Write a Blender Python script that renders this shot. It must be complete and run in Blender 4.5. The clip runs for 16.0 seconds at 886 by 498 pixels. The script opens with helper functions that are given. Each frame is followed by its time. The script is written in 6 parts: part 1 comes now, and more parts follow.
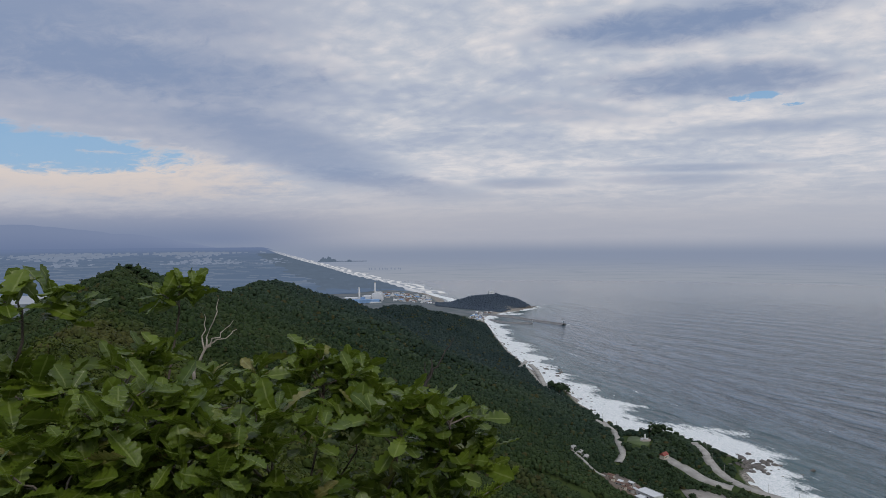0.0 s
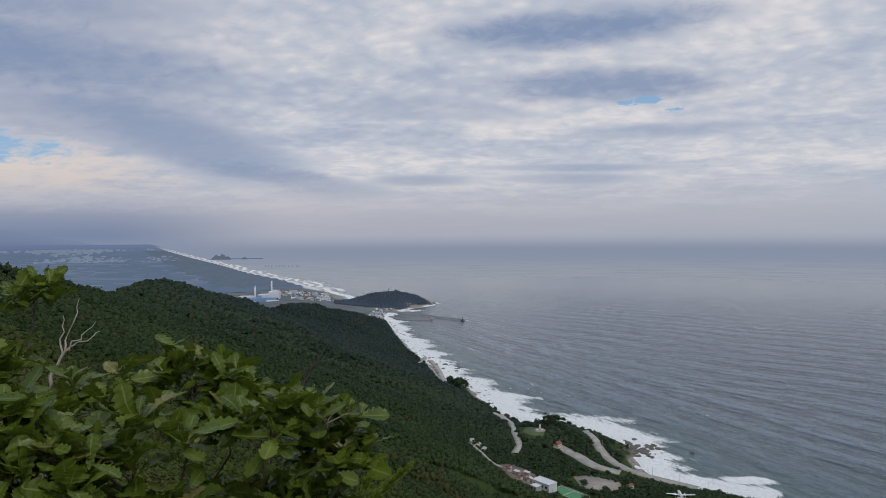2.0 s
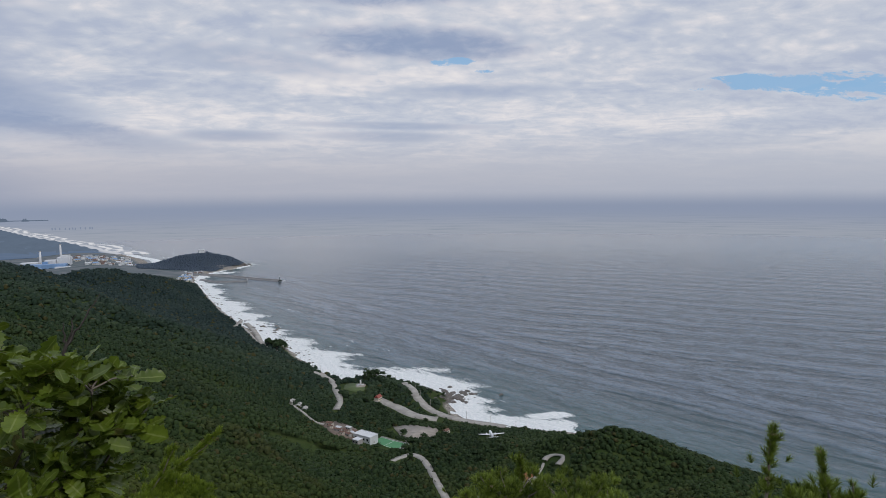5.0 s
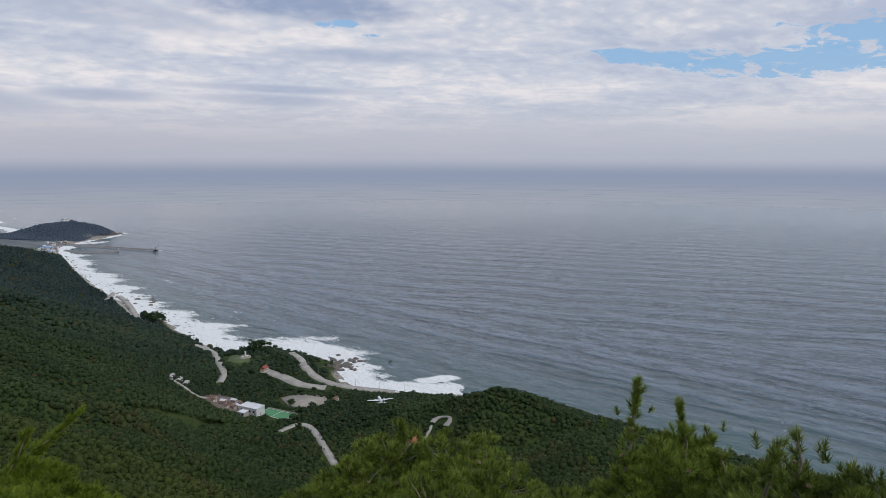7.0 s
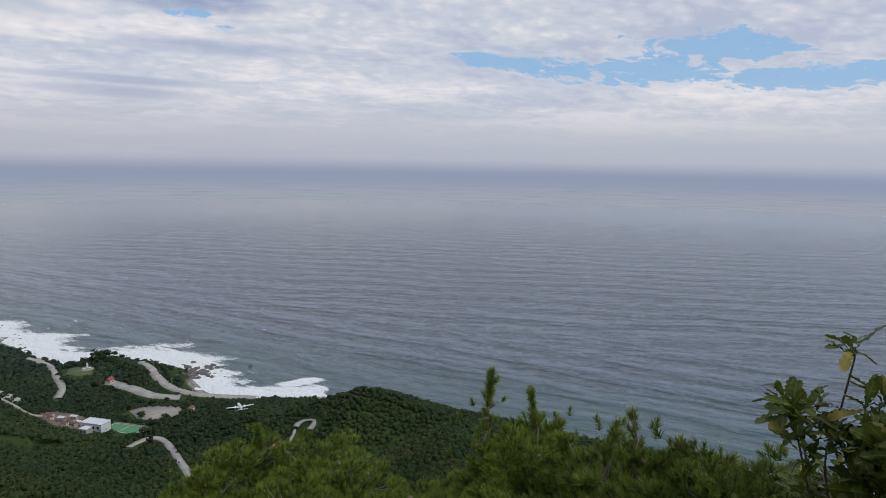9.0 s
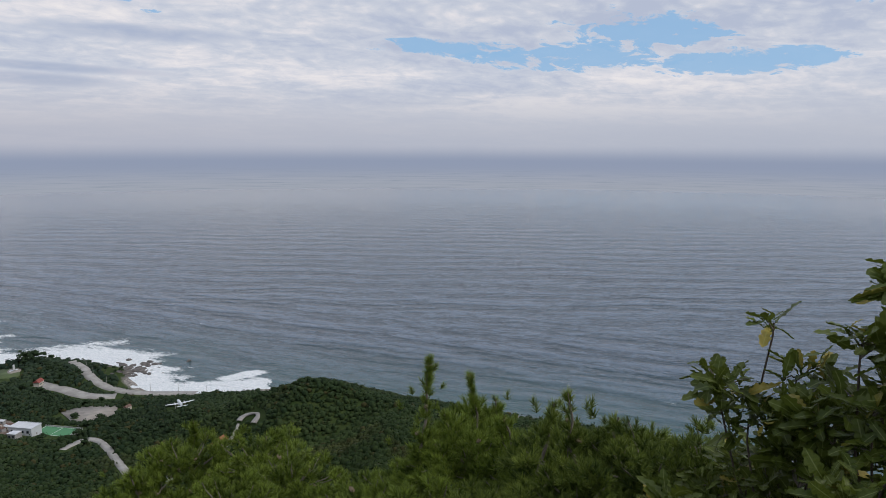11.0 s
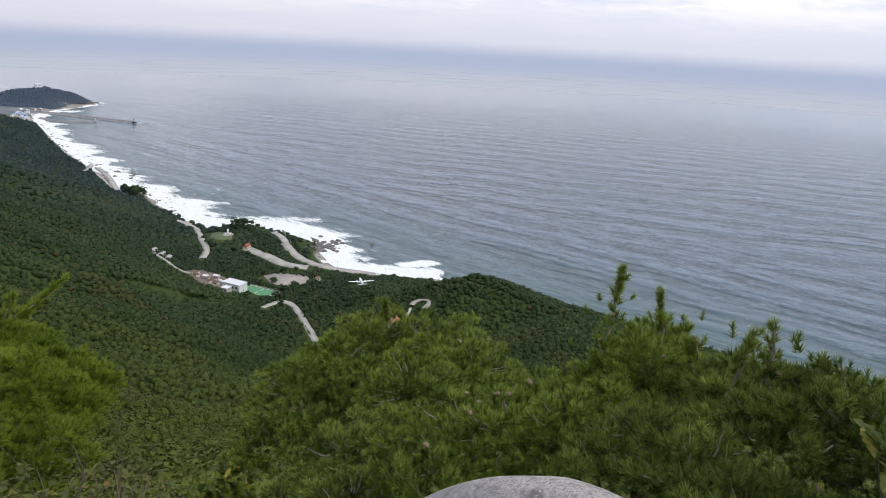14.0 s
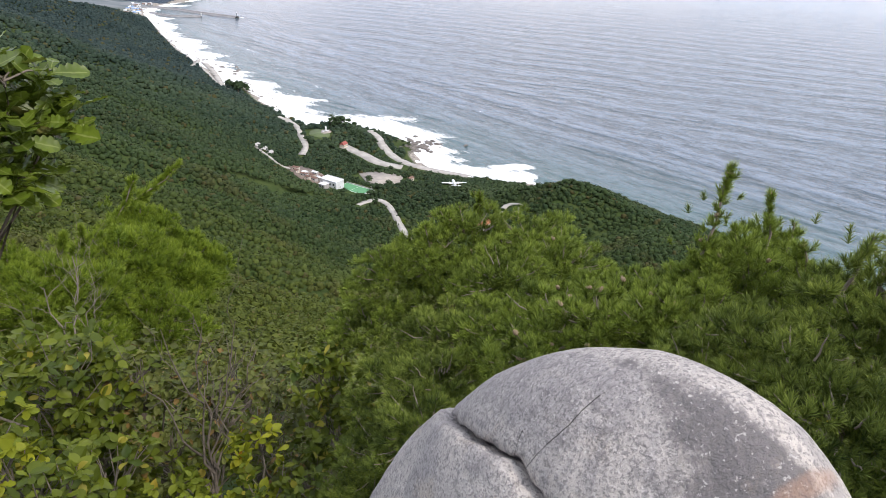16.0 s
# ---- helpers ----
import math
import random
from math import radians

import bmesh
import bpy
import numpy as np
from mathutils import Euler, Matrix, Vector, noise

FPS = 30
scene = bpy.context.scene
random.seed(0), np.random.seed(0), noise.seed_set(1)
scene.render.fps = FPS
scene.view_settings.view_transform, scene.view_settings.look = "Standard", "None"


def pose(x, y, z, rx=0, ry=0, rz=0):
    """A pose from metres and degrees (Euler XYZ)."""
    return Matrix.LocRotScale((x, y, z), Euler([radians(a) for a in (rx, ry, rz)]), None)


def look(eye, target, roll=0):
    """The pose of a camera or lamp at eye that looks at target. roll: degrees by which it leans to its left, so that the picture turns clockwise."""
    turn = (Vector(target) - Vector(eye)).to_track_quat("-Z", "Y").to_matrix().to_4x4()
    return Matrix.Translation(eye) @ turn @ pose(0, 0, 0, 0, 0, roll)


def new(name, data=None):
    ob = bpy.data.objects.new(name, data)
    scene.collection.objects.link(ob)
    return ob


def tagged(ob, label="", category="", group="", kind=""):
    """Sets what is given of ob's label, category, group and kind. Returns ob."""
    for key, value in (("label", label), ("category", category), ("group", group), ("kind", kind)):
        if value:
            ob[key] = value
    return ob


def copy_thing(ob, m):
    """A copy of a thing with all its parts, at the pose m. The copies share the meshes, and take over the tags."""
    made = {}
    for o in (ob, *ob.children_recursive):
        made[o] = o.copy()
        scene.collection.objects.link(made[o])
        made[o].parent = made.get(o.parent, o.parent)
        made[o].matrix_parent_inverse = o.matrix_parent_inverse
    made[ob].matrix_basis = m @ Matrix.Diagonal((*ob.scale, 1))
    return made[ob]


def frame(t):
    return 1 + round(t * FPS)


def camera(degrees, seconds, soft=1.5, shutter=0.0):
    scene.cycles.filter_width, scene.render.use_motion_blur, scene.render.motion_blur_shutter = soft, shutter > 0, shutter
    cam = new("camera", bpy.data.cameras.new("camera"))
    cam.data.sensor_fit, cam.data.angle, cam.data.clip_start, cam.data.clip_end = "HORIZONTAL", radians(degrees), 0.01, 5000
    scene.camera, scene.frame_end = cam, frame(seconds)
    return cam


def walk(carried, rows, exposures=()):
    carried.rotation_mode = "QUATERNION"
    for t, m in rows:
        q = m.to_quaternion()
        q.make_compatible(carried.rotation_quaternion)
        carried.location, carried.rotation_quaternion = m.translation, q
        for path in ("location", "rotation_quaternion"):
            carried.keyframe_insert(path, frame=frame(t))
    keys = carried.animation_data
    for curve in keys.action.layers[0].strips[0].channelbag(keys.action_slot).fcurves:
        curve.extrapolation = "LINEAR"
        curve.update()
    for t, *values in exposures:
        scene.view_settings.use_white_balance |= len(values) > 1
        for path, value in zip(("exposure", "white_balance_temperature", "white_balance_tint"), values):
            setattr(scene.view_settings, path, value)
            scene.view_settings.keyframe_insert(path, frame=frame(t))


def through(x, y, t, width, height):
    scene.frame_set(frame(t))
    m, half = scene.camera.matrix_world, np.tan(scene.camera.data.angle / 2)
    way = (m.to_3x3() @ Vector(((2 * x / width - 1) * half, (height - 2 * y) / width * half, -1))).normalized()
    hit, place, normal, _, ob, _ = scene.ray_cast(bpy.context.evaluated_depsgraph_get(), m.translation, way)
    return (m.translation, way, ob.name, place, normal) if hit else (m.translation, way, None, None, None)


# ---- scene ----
cam = camera(66.64, 16.0, soft=0.75)
EYE = 300.0  # metres above the sea
ROWS = [
    (0.0, -0.000, 0.000, 0.000, 0.00, -0.80, 0.36),
    (0.5, 0.017, 0.007, 0.000, -1.60, -0.90, 0.39),
    (1.0, 0.038, 0.003, 0.000, -3.63, -0.94, 0.38),
    (1.5, 0.061, 0.004, -0.004, -6.25, -0.98, 0.29),
    (2.0, 0.080, 0.008, -0.005, -8.51, -1.11, 0.31),
    (2.5, 0.105, -0.009, -0.006, -11.22, -1.32, 0.60),
    (3.0, 0.134, -0.014, -0.009, -13.89, -1.92, 0.48),
    (3.5, 0.159, -0.021, -0.011, -17.09, -2.38, 0.59),
    (4.0, 0.176, -0.034, -0.015, -19.53, -2.83, 1.43),
    (4.2, 0.182, -0.037, -0.018, -20.46, -3.09, 1.25),
    (6.3, 0.282, 0.039, -0.072, -29.81, -7.39, -0.28),
    (6.5, 0.301, 0.043, -0.076, -30.91, -7.45, -0.36),
    (7.0, 0.319, 0.041, -0.079, -33.40, -7.57, -0.16),
    (7.5, 0.337, 0.033, -0.083, -36.06, -7.66, -0.11),
    (8.0, 0.363, 0.043, -0.097, -39.14, -7.48, -0.28),
    (8.5, 0.357, 0.031, -0.098, -42.39, -7.45, -0.73),
    (8.7, 0.361, 0.029, -0.099, -43.65, -7.43, -0.92),
    (10.8, 0.431, 0.027, -0.099, -49.10, -8.66, -0.20),
    (11.0, 0.419, 0.014, -0.092, -50.09, -8.62, -0.21),
    (11.5, 0.444, -0.002, -0.108, -52.87, -8.66, -0.51),
    (12.0, 0.474, 0.002, -0.103, -53.37, -10.17, -0.04),
    (12.5, 0.443, 0.011, -0.123, -50.82, -12.26, -1.40),
    (13.0, 0.412, 0.043, -0.124, -45.99, -14.43, -1.53),
    (13.5, 0.364, 0.087, -0.126, -40.26, -16.34, -2.71),
    (14.0, 0.316, 0.109, -0.133, -34.22, -17.16, -2.90),
    (14.5, 0.299, 0.096, -0.158, -31.17, -19.58, -2.46),
    (15.0, 0.331, 0.092, -0.185, -31.43, -23.11, -1.74),
    (15.5, 0.327, 0.077, -0.192, -31.74, -24.87, -2.12),
    (16.0, 0.286, 0.095, -0.209, -26.11, -25.76, -2.22),
]
EXPOSURES = [(0.0, 0.0, 6500, 10), (3.5, 0.05, 6500, 10), (7.0, 0.2, 6520, 11), (11.5, 0.22, 6520, 11), (12.5, 0.40, 6550, 11), (14.0, 0.84, 6680, 12), (15.0, 1.14, 6750, 13), (16.0, 1.46, 6820, 14)]
walk(cam, [(t, pose(x, y, EYE + z, 90 + pitch, roll, yaw)) for t, x, y, z, yaw, pitch, roll in ROWS], EXPOSURES)


# ---------------------------------------------------------------- node helpers
class Nodes:
    """Short ways to wire a node tree."""

    def __init__(self, tree):
        self.tree = tree
        tree.nodes.clear()

    def add(self, kind, **values):
        n = self.tree.nodes.new(kind)
        for key, v in values.items():
            setattr(n, key, v)
        return n

    def wire(self, a, b):
        self.tree.links.new(a, b)

    def put(self, socket, v):
        if isinstance(v, bpy.types.NodeSocket):
            self.tree.links.new(v, socket)
        elif v is not None:
            socket.default_value = v

    def math(self, op, a, b=None, c=None, clamp=False):
        n = self.add("ShaderNodeMath", operation=op, use_clamp=clamp)
        for s, v in zip(n.inputs, (a, b, c)):
            self.put(s, v)
        return n.outputs[0]

    def mix(self, f, a, b, blend="MIX"):
        n = self.add("ShaderNodeMix", data_type="RGBA", blend_type=blend)
        self.put(n.inputs[0], f)
        for s, v in ((n.inputs[6], a), (n.inputs[7], b)):
            self.put(s, (*v, 1) if isinstance(v, tuple) else v)
        return n.outputs[2]

    def step(self, v, lo, hi, a=0.0, b=1.0, smooth=True):
        n = self.add("ShaderNodeMapRange", interpolation_type="SMOOTHSTEP" if smooth else "LINEAR")
        for s, x in zip(n.inputs, (v, lo, hi, a, b)):
            self.put(s, x)
        return n.outputs[0]

    def xyz(self, x, y, z):
        n = self.add("ShaderNodeCombineXYZ")
        for s, v in zip(n.inputs, (x, y, z)):
            self.put(s, v)
        return n.outputs[0]

    def split(self, v):
        n = self.add("ShaderNodeSeparateXYZ")
        self.wire(v, n.inputs[0])
        return n.outputs

    def noise(self, v, scale, detail=4.0, rough=0.55, warp=0.0):
        n = self.add("ShaderNodeTexNoise")
        if v is not None:
            self.wire(v, n.inputs["Vector"])
        for key, x in (("Scale", scale), ("Detail", detail), ("Roughness", rough), ("Distortion", warp)):
            n.inputs[key].default_value = x
        return n.outputs[0]

    def voronoi(self, v, scale, feature="F1", out=0):
        n = self.add("ShaderNodeTexVoronoi", feature=feature)
        self.wire(v, n.inputs["Vector"])
        n.inputs["Scale"].default_value = scale
        return n.outputs[out]

    def bump(self, h, strength, distance, normal=None):
        n = self.add("ShaderNodeBump")
        n.inputs["Strength"].default_value, n.inputs["Distance"].default_value = strength, distance
        self.wire(h, n.inputs["Height"])
        if normal is not None:
            self.wire(normal, n.inputs["Normal"])
        return n.outputs[0]

    def stretch(self, v, scale=(1, 1, 1), turn=0.0):
        for key, value in (("Rotation", (0, 0, radians(turn))), ("Scale", scale)):
            n = self.add("ShaderNodeMapping")
            self.wire(v, n.inputs[0])
            n.inputs[key].default_value = value
            v = n.outputs[0]
        return v


# ---------------------------------------------------------------- sky and sun
def build_sky():
    w = bpy.data.worlds.new("overcast_sky")
    scene.world = w
    w.use_nodes = True
    n = Nodes(w.node_tree)
    out = n.add("ShaderNodeOutputWorld")
    d = n.add("ShaderNodeTexCoord").outputs["Generated"]
    x, y, z = n.split(d)
    flat = n.math("SQRT", n.math("ADD", n.math("MULTIPLY", x, x), n.math("MULTIPLY", y, y)))
    el = n.math("MULTIPLY", n.math("ARCTAN2", z, flat), 180 / math.pi)
    az = n.math("MULTIPLY", n.math("ARCTAN2", n.math("MULTIPLY", x, -1.0), y), 180 / math.pi)
    sky = n.add("ShaderNodeTexSky", sky_type="NISHITA", sun_disc=False, sun_elevation=radians(48), sun_rotation=radians(SUN_ROTATION), altitude=300)
    sky_lit = n.mix(1.0, sky.outputs[0], (0.10, 0.10, 0.10), "MULTIPLY")
    blue = n.mix(0.85, sky_lit, (0.235, 0.415, 0.64))
    # the cloud deck, seen in perspective
    up = n.math("ADD", n.math("MAXIMUM", z, 0.0), 0.11)
    deck = n.xyz(n.math("DIVIDE", x, up), n.math("DIVIDE", y, up), 0.0)
    low_up = n.math("ADD", n.math("MAXIMUM", z, 0.0), 0.26)
    round_deck = n.xyz(n.math("DIVIDE", x, low_up), n.math("DIVIDE", y, low_up), 0.0)
    big = n.noise(n.stretch(deck, (0.45, 0.6, 1.0), 30), 1.0, 5.0, 0.55, 0.5)
    mid = n.noise(n.stretch(deck, (2.0, 2.6, 1.0), 24), 1.0, 6.0, 0.6, 0.7)
    fine = n.noise(n.stretch(round_deck, (11.0, 13.0, 1.0), 12), 1.0, 8.0, 0.66, 0.5)
    cells = n.voronoi(n.stretch(round_deck, (19.0, 22.0, 1.0), 20), 1.0, "SMOOTH_F1")
    thick = n.math("ADD", n.math("MULTIPLY", big, 0.52), n.math("ADD", n.math("MULTIPLY", mid, 0.30), n.math("MULTIPLY", fine, 0.21)))
    thick = n.math("ADD", thick, n.math("MULTIPLY", n.math("SUBTRACT", 0.42, cells), n.step(el, 5.0, 12.0, 0.02, 0.12)))
    ragged_by = n.math("SUBTRACT", n.math("ADD", n.math("MULTIPLY", mid, 0.5), n.math("MULTIPLY", fine, 0.5)), 0.5)

    def patch(a0, e0, wa, we, ragged=0.9, lo=0.0, hi=0.7, tilt=0.0):
        da = n.math("SUBTRACT", az, a0)
        de = n.math("SUBTRACT", n.math("SUBTRACT", el, e0), n.math("MULTIPLY", da, tilt))
        q = n.math("ADD", n.math("POWER", n.math("DIVIDE", n.math("ABSOLUTE", da), wa), 2.0), n.math("POWER", n.math("DIVIDE", n.math("ABSOLUTE", de), we), 2.0))
        v = n.math("ADD", n.math("SUBTRACT", 1.0, q), n.math("MULTIPLY", ragged_by, ragged * 8))
        return n.step(v, lo, hi)

    cloud = n.mix(n.step(thick, 0.40, 0.52), (0.39, 0.44, 0.555), (0.50, 0.535, 0.61))
    cloud = n.mix(n.step(thick, 0.49, 0.585), cloud, (0.64, 0.635, 0.67))
    cloud = n.mix(n.math("MULTIPLY", n.step(thick, 0.555, 0.635), 0.75), cloud, (0.745, 0.72, 0.715))
    # the deck is thicker and smoother over the land
    cloud = n.mix(n.math("MULTIPLY", n.step(az, 3, 19), n.step(el, 5.0, 9.0, 0.2, 0.62)), cloud, (0.345, 0.38, 0.49))
    # slate-grey masses under the bright deck
    SLATE = [(33, 16.2, 11, 2.6, 0.0, 0.5), (27, 13.4, 20, 2.5, 0.03, 0.95), (34, 11.0, 14, 1.3, 0.0, 0.45), (11.5, 7.3, 11.5, 2.6, 0.30, 0.68), (34, 17.0, 22, 2.2, 0.0, 0.75), (-20, 16.7, 13, 1.8, -0.03, 1.0), (-21, 12.2, 11, 1.6, 0.03, 0.9), (-9, 10.6, 9, 1.2, 0.08, 0.4), (4, 4.8, 9, 1.0, 0.15, 0.6), (-7, 4.7, 5, 0.55, 0.0, 0.6), (-19, 4.7, 7, 0.5, 0.02, 0.5),
             (24, 9.6, 12, 0.9, -0.03, 0.35), (-26, 8.4, 8, 0.7, 0.0, 0.3), (-30, 21, 16, 2.6, 0.0, 0.8), (28, 21, 20, 3.2, 0.0, 0.8), (-20, 5.6, 10, 0.35, 0.02, 0.45), (-70, 13.5, 8, 1.0, 0.0, 0.3)]
    for a0, e0, wa, we, tilt, depth in SLATE:
        cloud = n.mix(n.math("MULTIPLY", patch(a0, e0, wa, we, 0.38, -0.25, 1.1, tilt), depth), cloud, (0.222, 0.292, 0.445))
    # low light under the cloud edge above the plain
    glow = n.math("MULTIPLY", patch(30, 5.6, 17, 2.6, 0.35, -0.2, 0.9, 0.06), 0.95)
    cloud = n.mix(glow, cloud, (0.70, 0.62, 0.575))
    GAPS = [(37, 7.15, 18, 2.0, 0.06, 0.38), (-24.8, 10.7, 1.7, 0.4, 0.0, 0.9), (-27.5, 9.9, 1.2, 0.25, 0.0, 0.9), (-50, 8.0, 6.5, 0.8, 0.03, 0.8), (-60, 7.3, 9, 1.3, 0.02, 0.9), (-66, 9.0, 6, 1.6, 0.05, 1.1), (-73, 6.5, 8, 1.1, 0.0, 0.8), (-92, 13, 16, 3.0, 0.0, 0.9), (72, 12, 20, 4, 0.0, 0.9)]
    for a0, e0, wa, we, tilt, rag in GAPS:
        cloud = n.mix(n.math("MULTIPLY", patch(a0, e0, wa, we, rag, 0.1, 0.6, tilt), 0.94), cloud, blue)
    # mist towards the horizon, and the far sea below it
    mist = n.mix(n.step(az, -75, 20), (0.445, 0.47, 0.535), (0.445, 0.45, 0.505))
    mist = n.mix(n.step(el, -0.5, 3.2, 1.0, 0.0), mist, n.mix(n.step(az, -75, 20), (0.375, 0.405, 0.48), (0.375, 0.39, 0.46)))
    col = n.mix(n.step(el, 1.2, 6.2, 0.94, 0.0), cloud, mist)
    edge = n.math("ADD", el, n.math("MULTIPLY", ragged_by, 1.6))
    bank = n.math("MULTIPLY", n.step(edge, 1.5, 3.1, 1.0, 0.0), n.step(az, 3.0, 19.0))
    col = n.mix(n.math("MULTIPLY", bank, 0.93), col, n.mix(n.step(el, 0.1, 2.6), (0.180, 0.230, 0.355), (0.300, 0.332, 0.435)))
    streaks = n.noise(n.xyz(n.math("MULTIPLY", az, 0.22), n.math("MULTIPLY", el, 9.0), 0.0), 1.0, 6.0, 0.62, 0.3)
    far_sea = n.mix(n.step(el, -3.4, -1.3), (0.285, 0.315, 0.372), (0.238, 0.280, 0.378))
    far_sea = n.mix(n.math("MULTIPLY", n.step(streaks, 0.42, 0.62), n.step(el, -1.6, -2.8, 0.0, 0.3)), far_sea, (0.34, 0.36, 0.42))
    far_sea = n.mix(n.math("MULTIPLY", n.step(streaks, 0.46, 0.30), n.step(el, -1.4, -3.0, 0.1, 0.6)), far_sea, (0.205, 0.245, 0.30))
    col = n.mix(n.step(el, -1.25, 0.25, 1.0, 0.0), col, far_sea)
    col = n.mix(n.step(el, 28, 60), col, (0.555, 0.61, 0.725))
    bg = n.add("ShaderNodeBackground")
    n.wire(col, bg.inputs[0])
    bg.inputs[1].default_value = 1.0
    n.wire(bg.outputs[0], out.inputs[0])


SUN_ROTATION = 150.0
build_sky()
sun = new("sun", bpy.data.lights.new("sun", "SUN"))
sun.data.energy, sun.data.angle, sun.data.color = 1.1, radians(14), (1.0, 0.95, 0.88)
sun.matrix_world = look((0, 0, 400), (-0.25, 0.62, 400 - 0.74))


# ---------------------------------------------------------------- mesh helpers
def mesh_of(name, verts, tris, smooth=False, **point_values):
    """A mesh from arrays of corners and triangles, with float values per corner point."""
    me = bpy.data.meshes.new(name)
    verts, tris = np.asarray(verts, np.float32), np.asarray(tris, np.int32)
    me.vertices.add(len(verts)); me.loops.add(tris.size); me.polygons.add(len(tris))
    me.vertices.foreach_set("co", verts.ravel())
    me.loops.foreach_set("vertex_index", tris.ravel())
    me.polygons.foreach_set("loop_start", np.arange(0, tris.size, 3, dtype=np.int32))
    if smooth:
        me.polygons.foreach_set("use_smooth", np.ones(len(tris), bool))
    for key, v in point_values.items():
        me.attributes.new(key, "FLOAT", "POINT").data.foreach_set("value", np.asarray(v, np.float32))
    me.update()
    me.validate()
    return me


def scatter(template, places, turns, sizes, tilts=None):
    """Copies of a template (points, triangles) joined into one pair of arrays. sizes: one or three per copy."""
    tv, tf = template
    n, k = len(places), len(tv)
    c, s = np.cos(turns)[:, None], np.sin(turns)[:, None]
    sz = np.asarray(sizes, float)
    sz = np.repeat(sz[:, None], 3, 1) if sz.ndim == 1 else sz
    p = tv[None] * sz[:, None]
    out = np.stack([p[..., 0] * c - p[..., 1] * s, p[..., 0] * s + p[..., 1] * c, p[..., 2]], 2)
    out += np.asarray(places)[:, None]
    faces = tf[None] + (np.arange(n) * k)[:, None, None]
    return out.reshape(-1, 3), faces.reshape(-1, 3)


def part(name, data, material, parent=None, label="", smooth=False):
    """Links a mesh or a bmesh as one object, under its thing where one is given."""
    if isinstance(data, bmesh.types.BMesh):
        me = bpy.data.meshes.new(name)
        if smooth:
            for f in data.faces:
                f.smooth = True
        data.to_mesh(me)
        data.free()
        data = me
    if material is not None and not data.materials:
        data.materials.append(material)
    ob = new(name, data)
    if parent is not None:
        ob.parent = parent
    if label:
        ob["label"] = label
    return ob


def thing(name, place, label, category, group="", kind="", turn=0.0):
    ob = new(name)
    ob.matrix_world = pose(*place, 0, 0, turn)
    ob.empty_display_size = 0.2
    return tagged(ob, label, category, group, kind)


def box(bm, cx, cy, cz, sx, sy, sz, turn=0.0):
    """A block with its middle at (cx, cy) and its foot at cz."""
    m = Matrix.Translation((cx, cy, cz + sz / 2)) @ Matrix.Rotation(turn, 4, "Z") @ Matrix.Diagonal((sx, sy, sz, 1))
    return bmesh.ops.create_cube(bm, size=1, matrix=m)["verts"]


def tube(points, radii, sides=6):
    """A tapered round branch along points, as arrays."""
    pts = np.asarray(points, float)
    verts, tris = [], []
    for i, p in enumerate(pts):
        t = pts[min(i + 1, len(pts) - 1)] - pts[max(i - 1, 0)]
        t /= np.linalg.norm(t) + 1e-9
        u = np.cross(t, (0.3, 0.1, 1.0) if abs(t[2]) < 0.9 else (1.0, 0, 0)); u /= np.linalg.norm(u)
        v = np.cross(t, u)
        for a in range(sides):
            q = 2 * math.pi * a / sides
            verts.append(p + radii[i] * (math.cos(q) * u + math.sin(q) * v))
    for i in range(len(pts) - 1):
        for a in range(sides):
            b = (a + 1) % sides
            p, q, r, s = i * sides + a, i * sides + b, (i + 1) * sides + a, (i + 1) * sides + b
            tris += [(p, q, s), (p, s, r)]
    return np.array(verts), np.array(tris)


def joined(pieces):
    vs, fs, k = [], [], 0
    for v, f in pieces:
        vs.append(v); fs.append(np.asarray(f) + k); k += len(v)
    return np.concatenate(vs), np.concatenate(fs)


# ---------------------------------------------------------------- materials
def material(name):
    m = bpy.data.materials.new(name)
    m.use_nodes = True
    n = Nodes(m.node_tree)
    out = n.add("ShaderNodeOutputMaterial")
    b = n.add("ShaderNodeBsdfPrincipled")
    n.wire(b.outputs[0], out.inputs[0])
    return m, n, b, out


def plain(name, colour, rough=0.7, metal=0.0, vary=0.15, scale=1.0, bump=0.0):
    m, n, b, out = material(name)
    pos = n.add("ShaderNodeTexCoord").outputs["Object"]
    f = n.noise(pos, scale, 5.0, 0.6)
    g = n.noise(pos, scale * 9, 3.0, 0.6)
    t = n.math("ADD", n.math("MULTIPLY", f, 0.65), n.math("MULTIPLY", g, 0.35))
    n.put(b.inputs["Base Color"], n.mix(n.step(t, 0.3, 0.7), tuple(c * (1 - vary) for c in colour), tuple(min(1, c * (1 + vary)) for c in colour)))
    b.inputs["Roughness"].default_value, b.inputs["Metallic"].default_value = rough, metal
    if bump:
        n.wire(n.bump(g, 0.6, bump), b.inputs["Normal"])
    return m


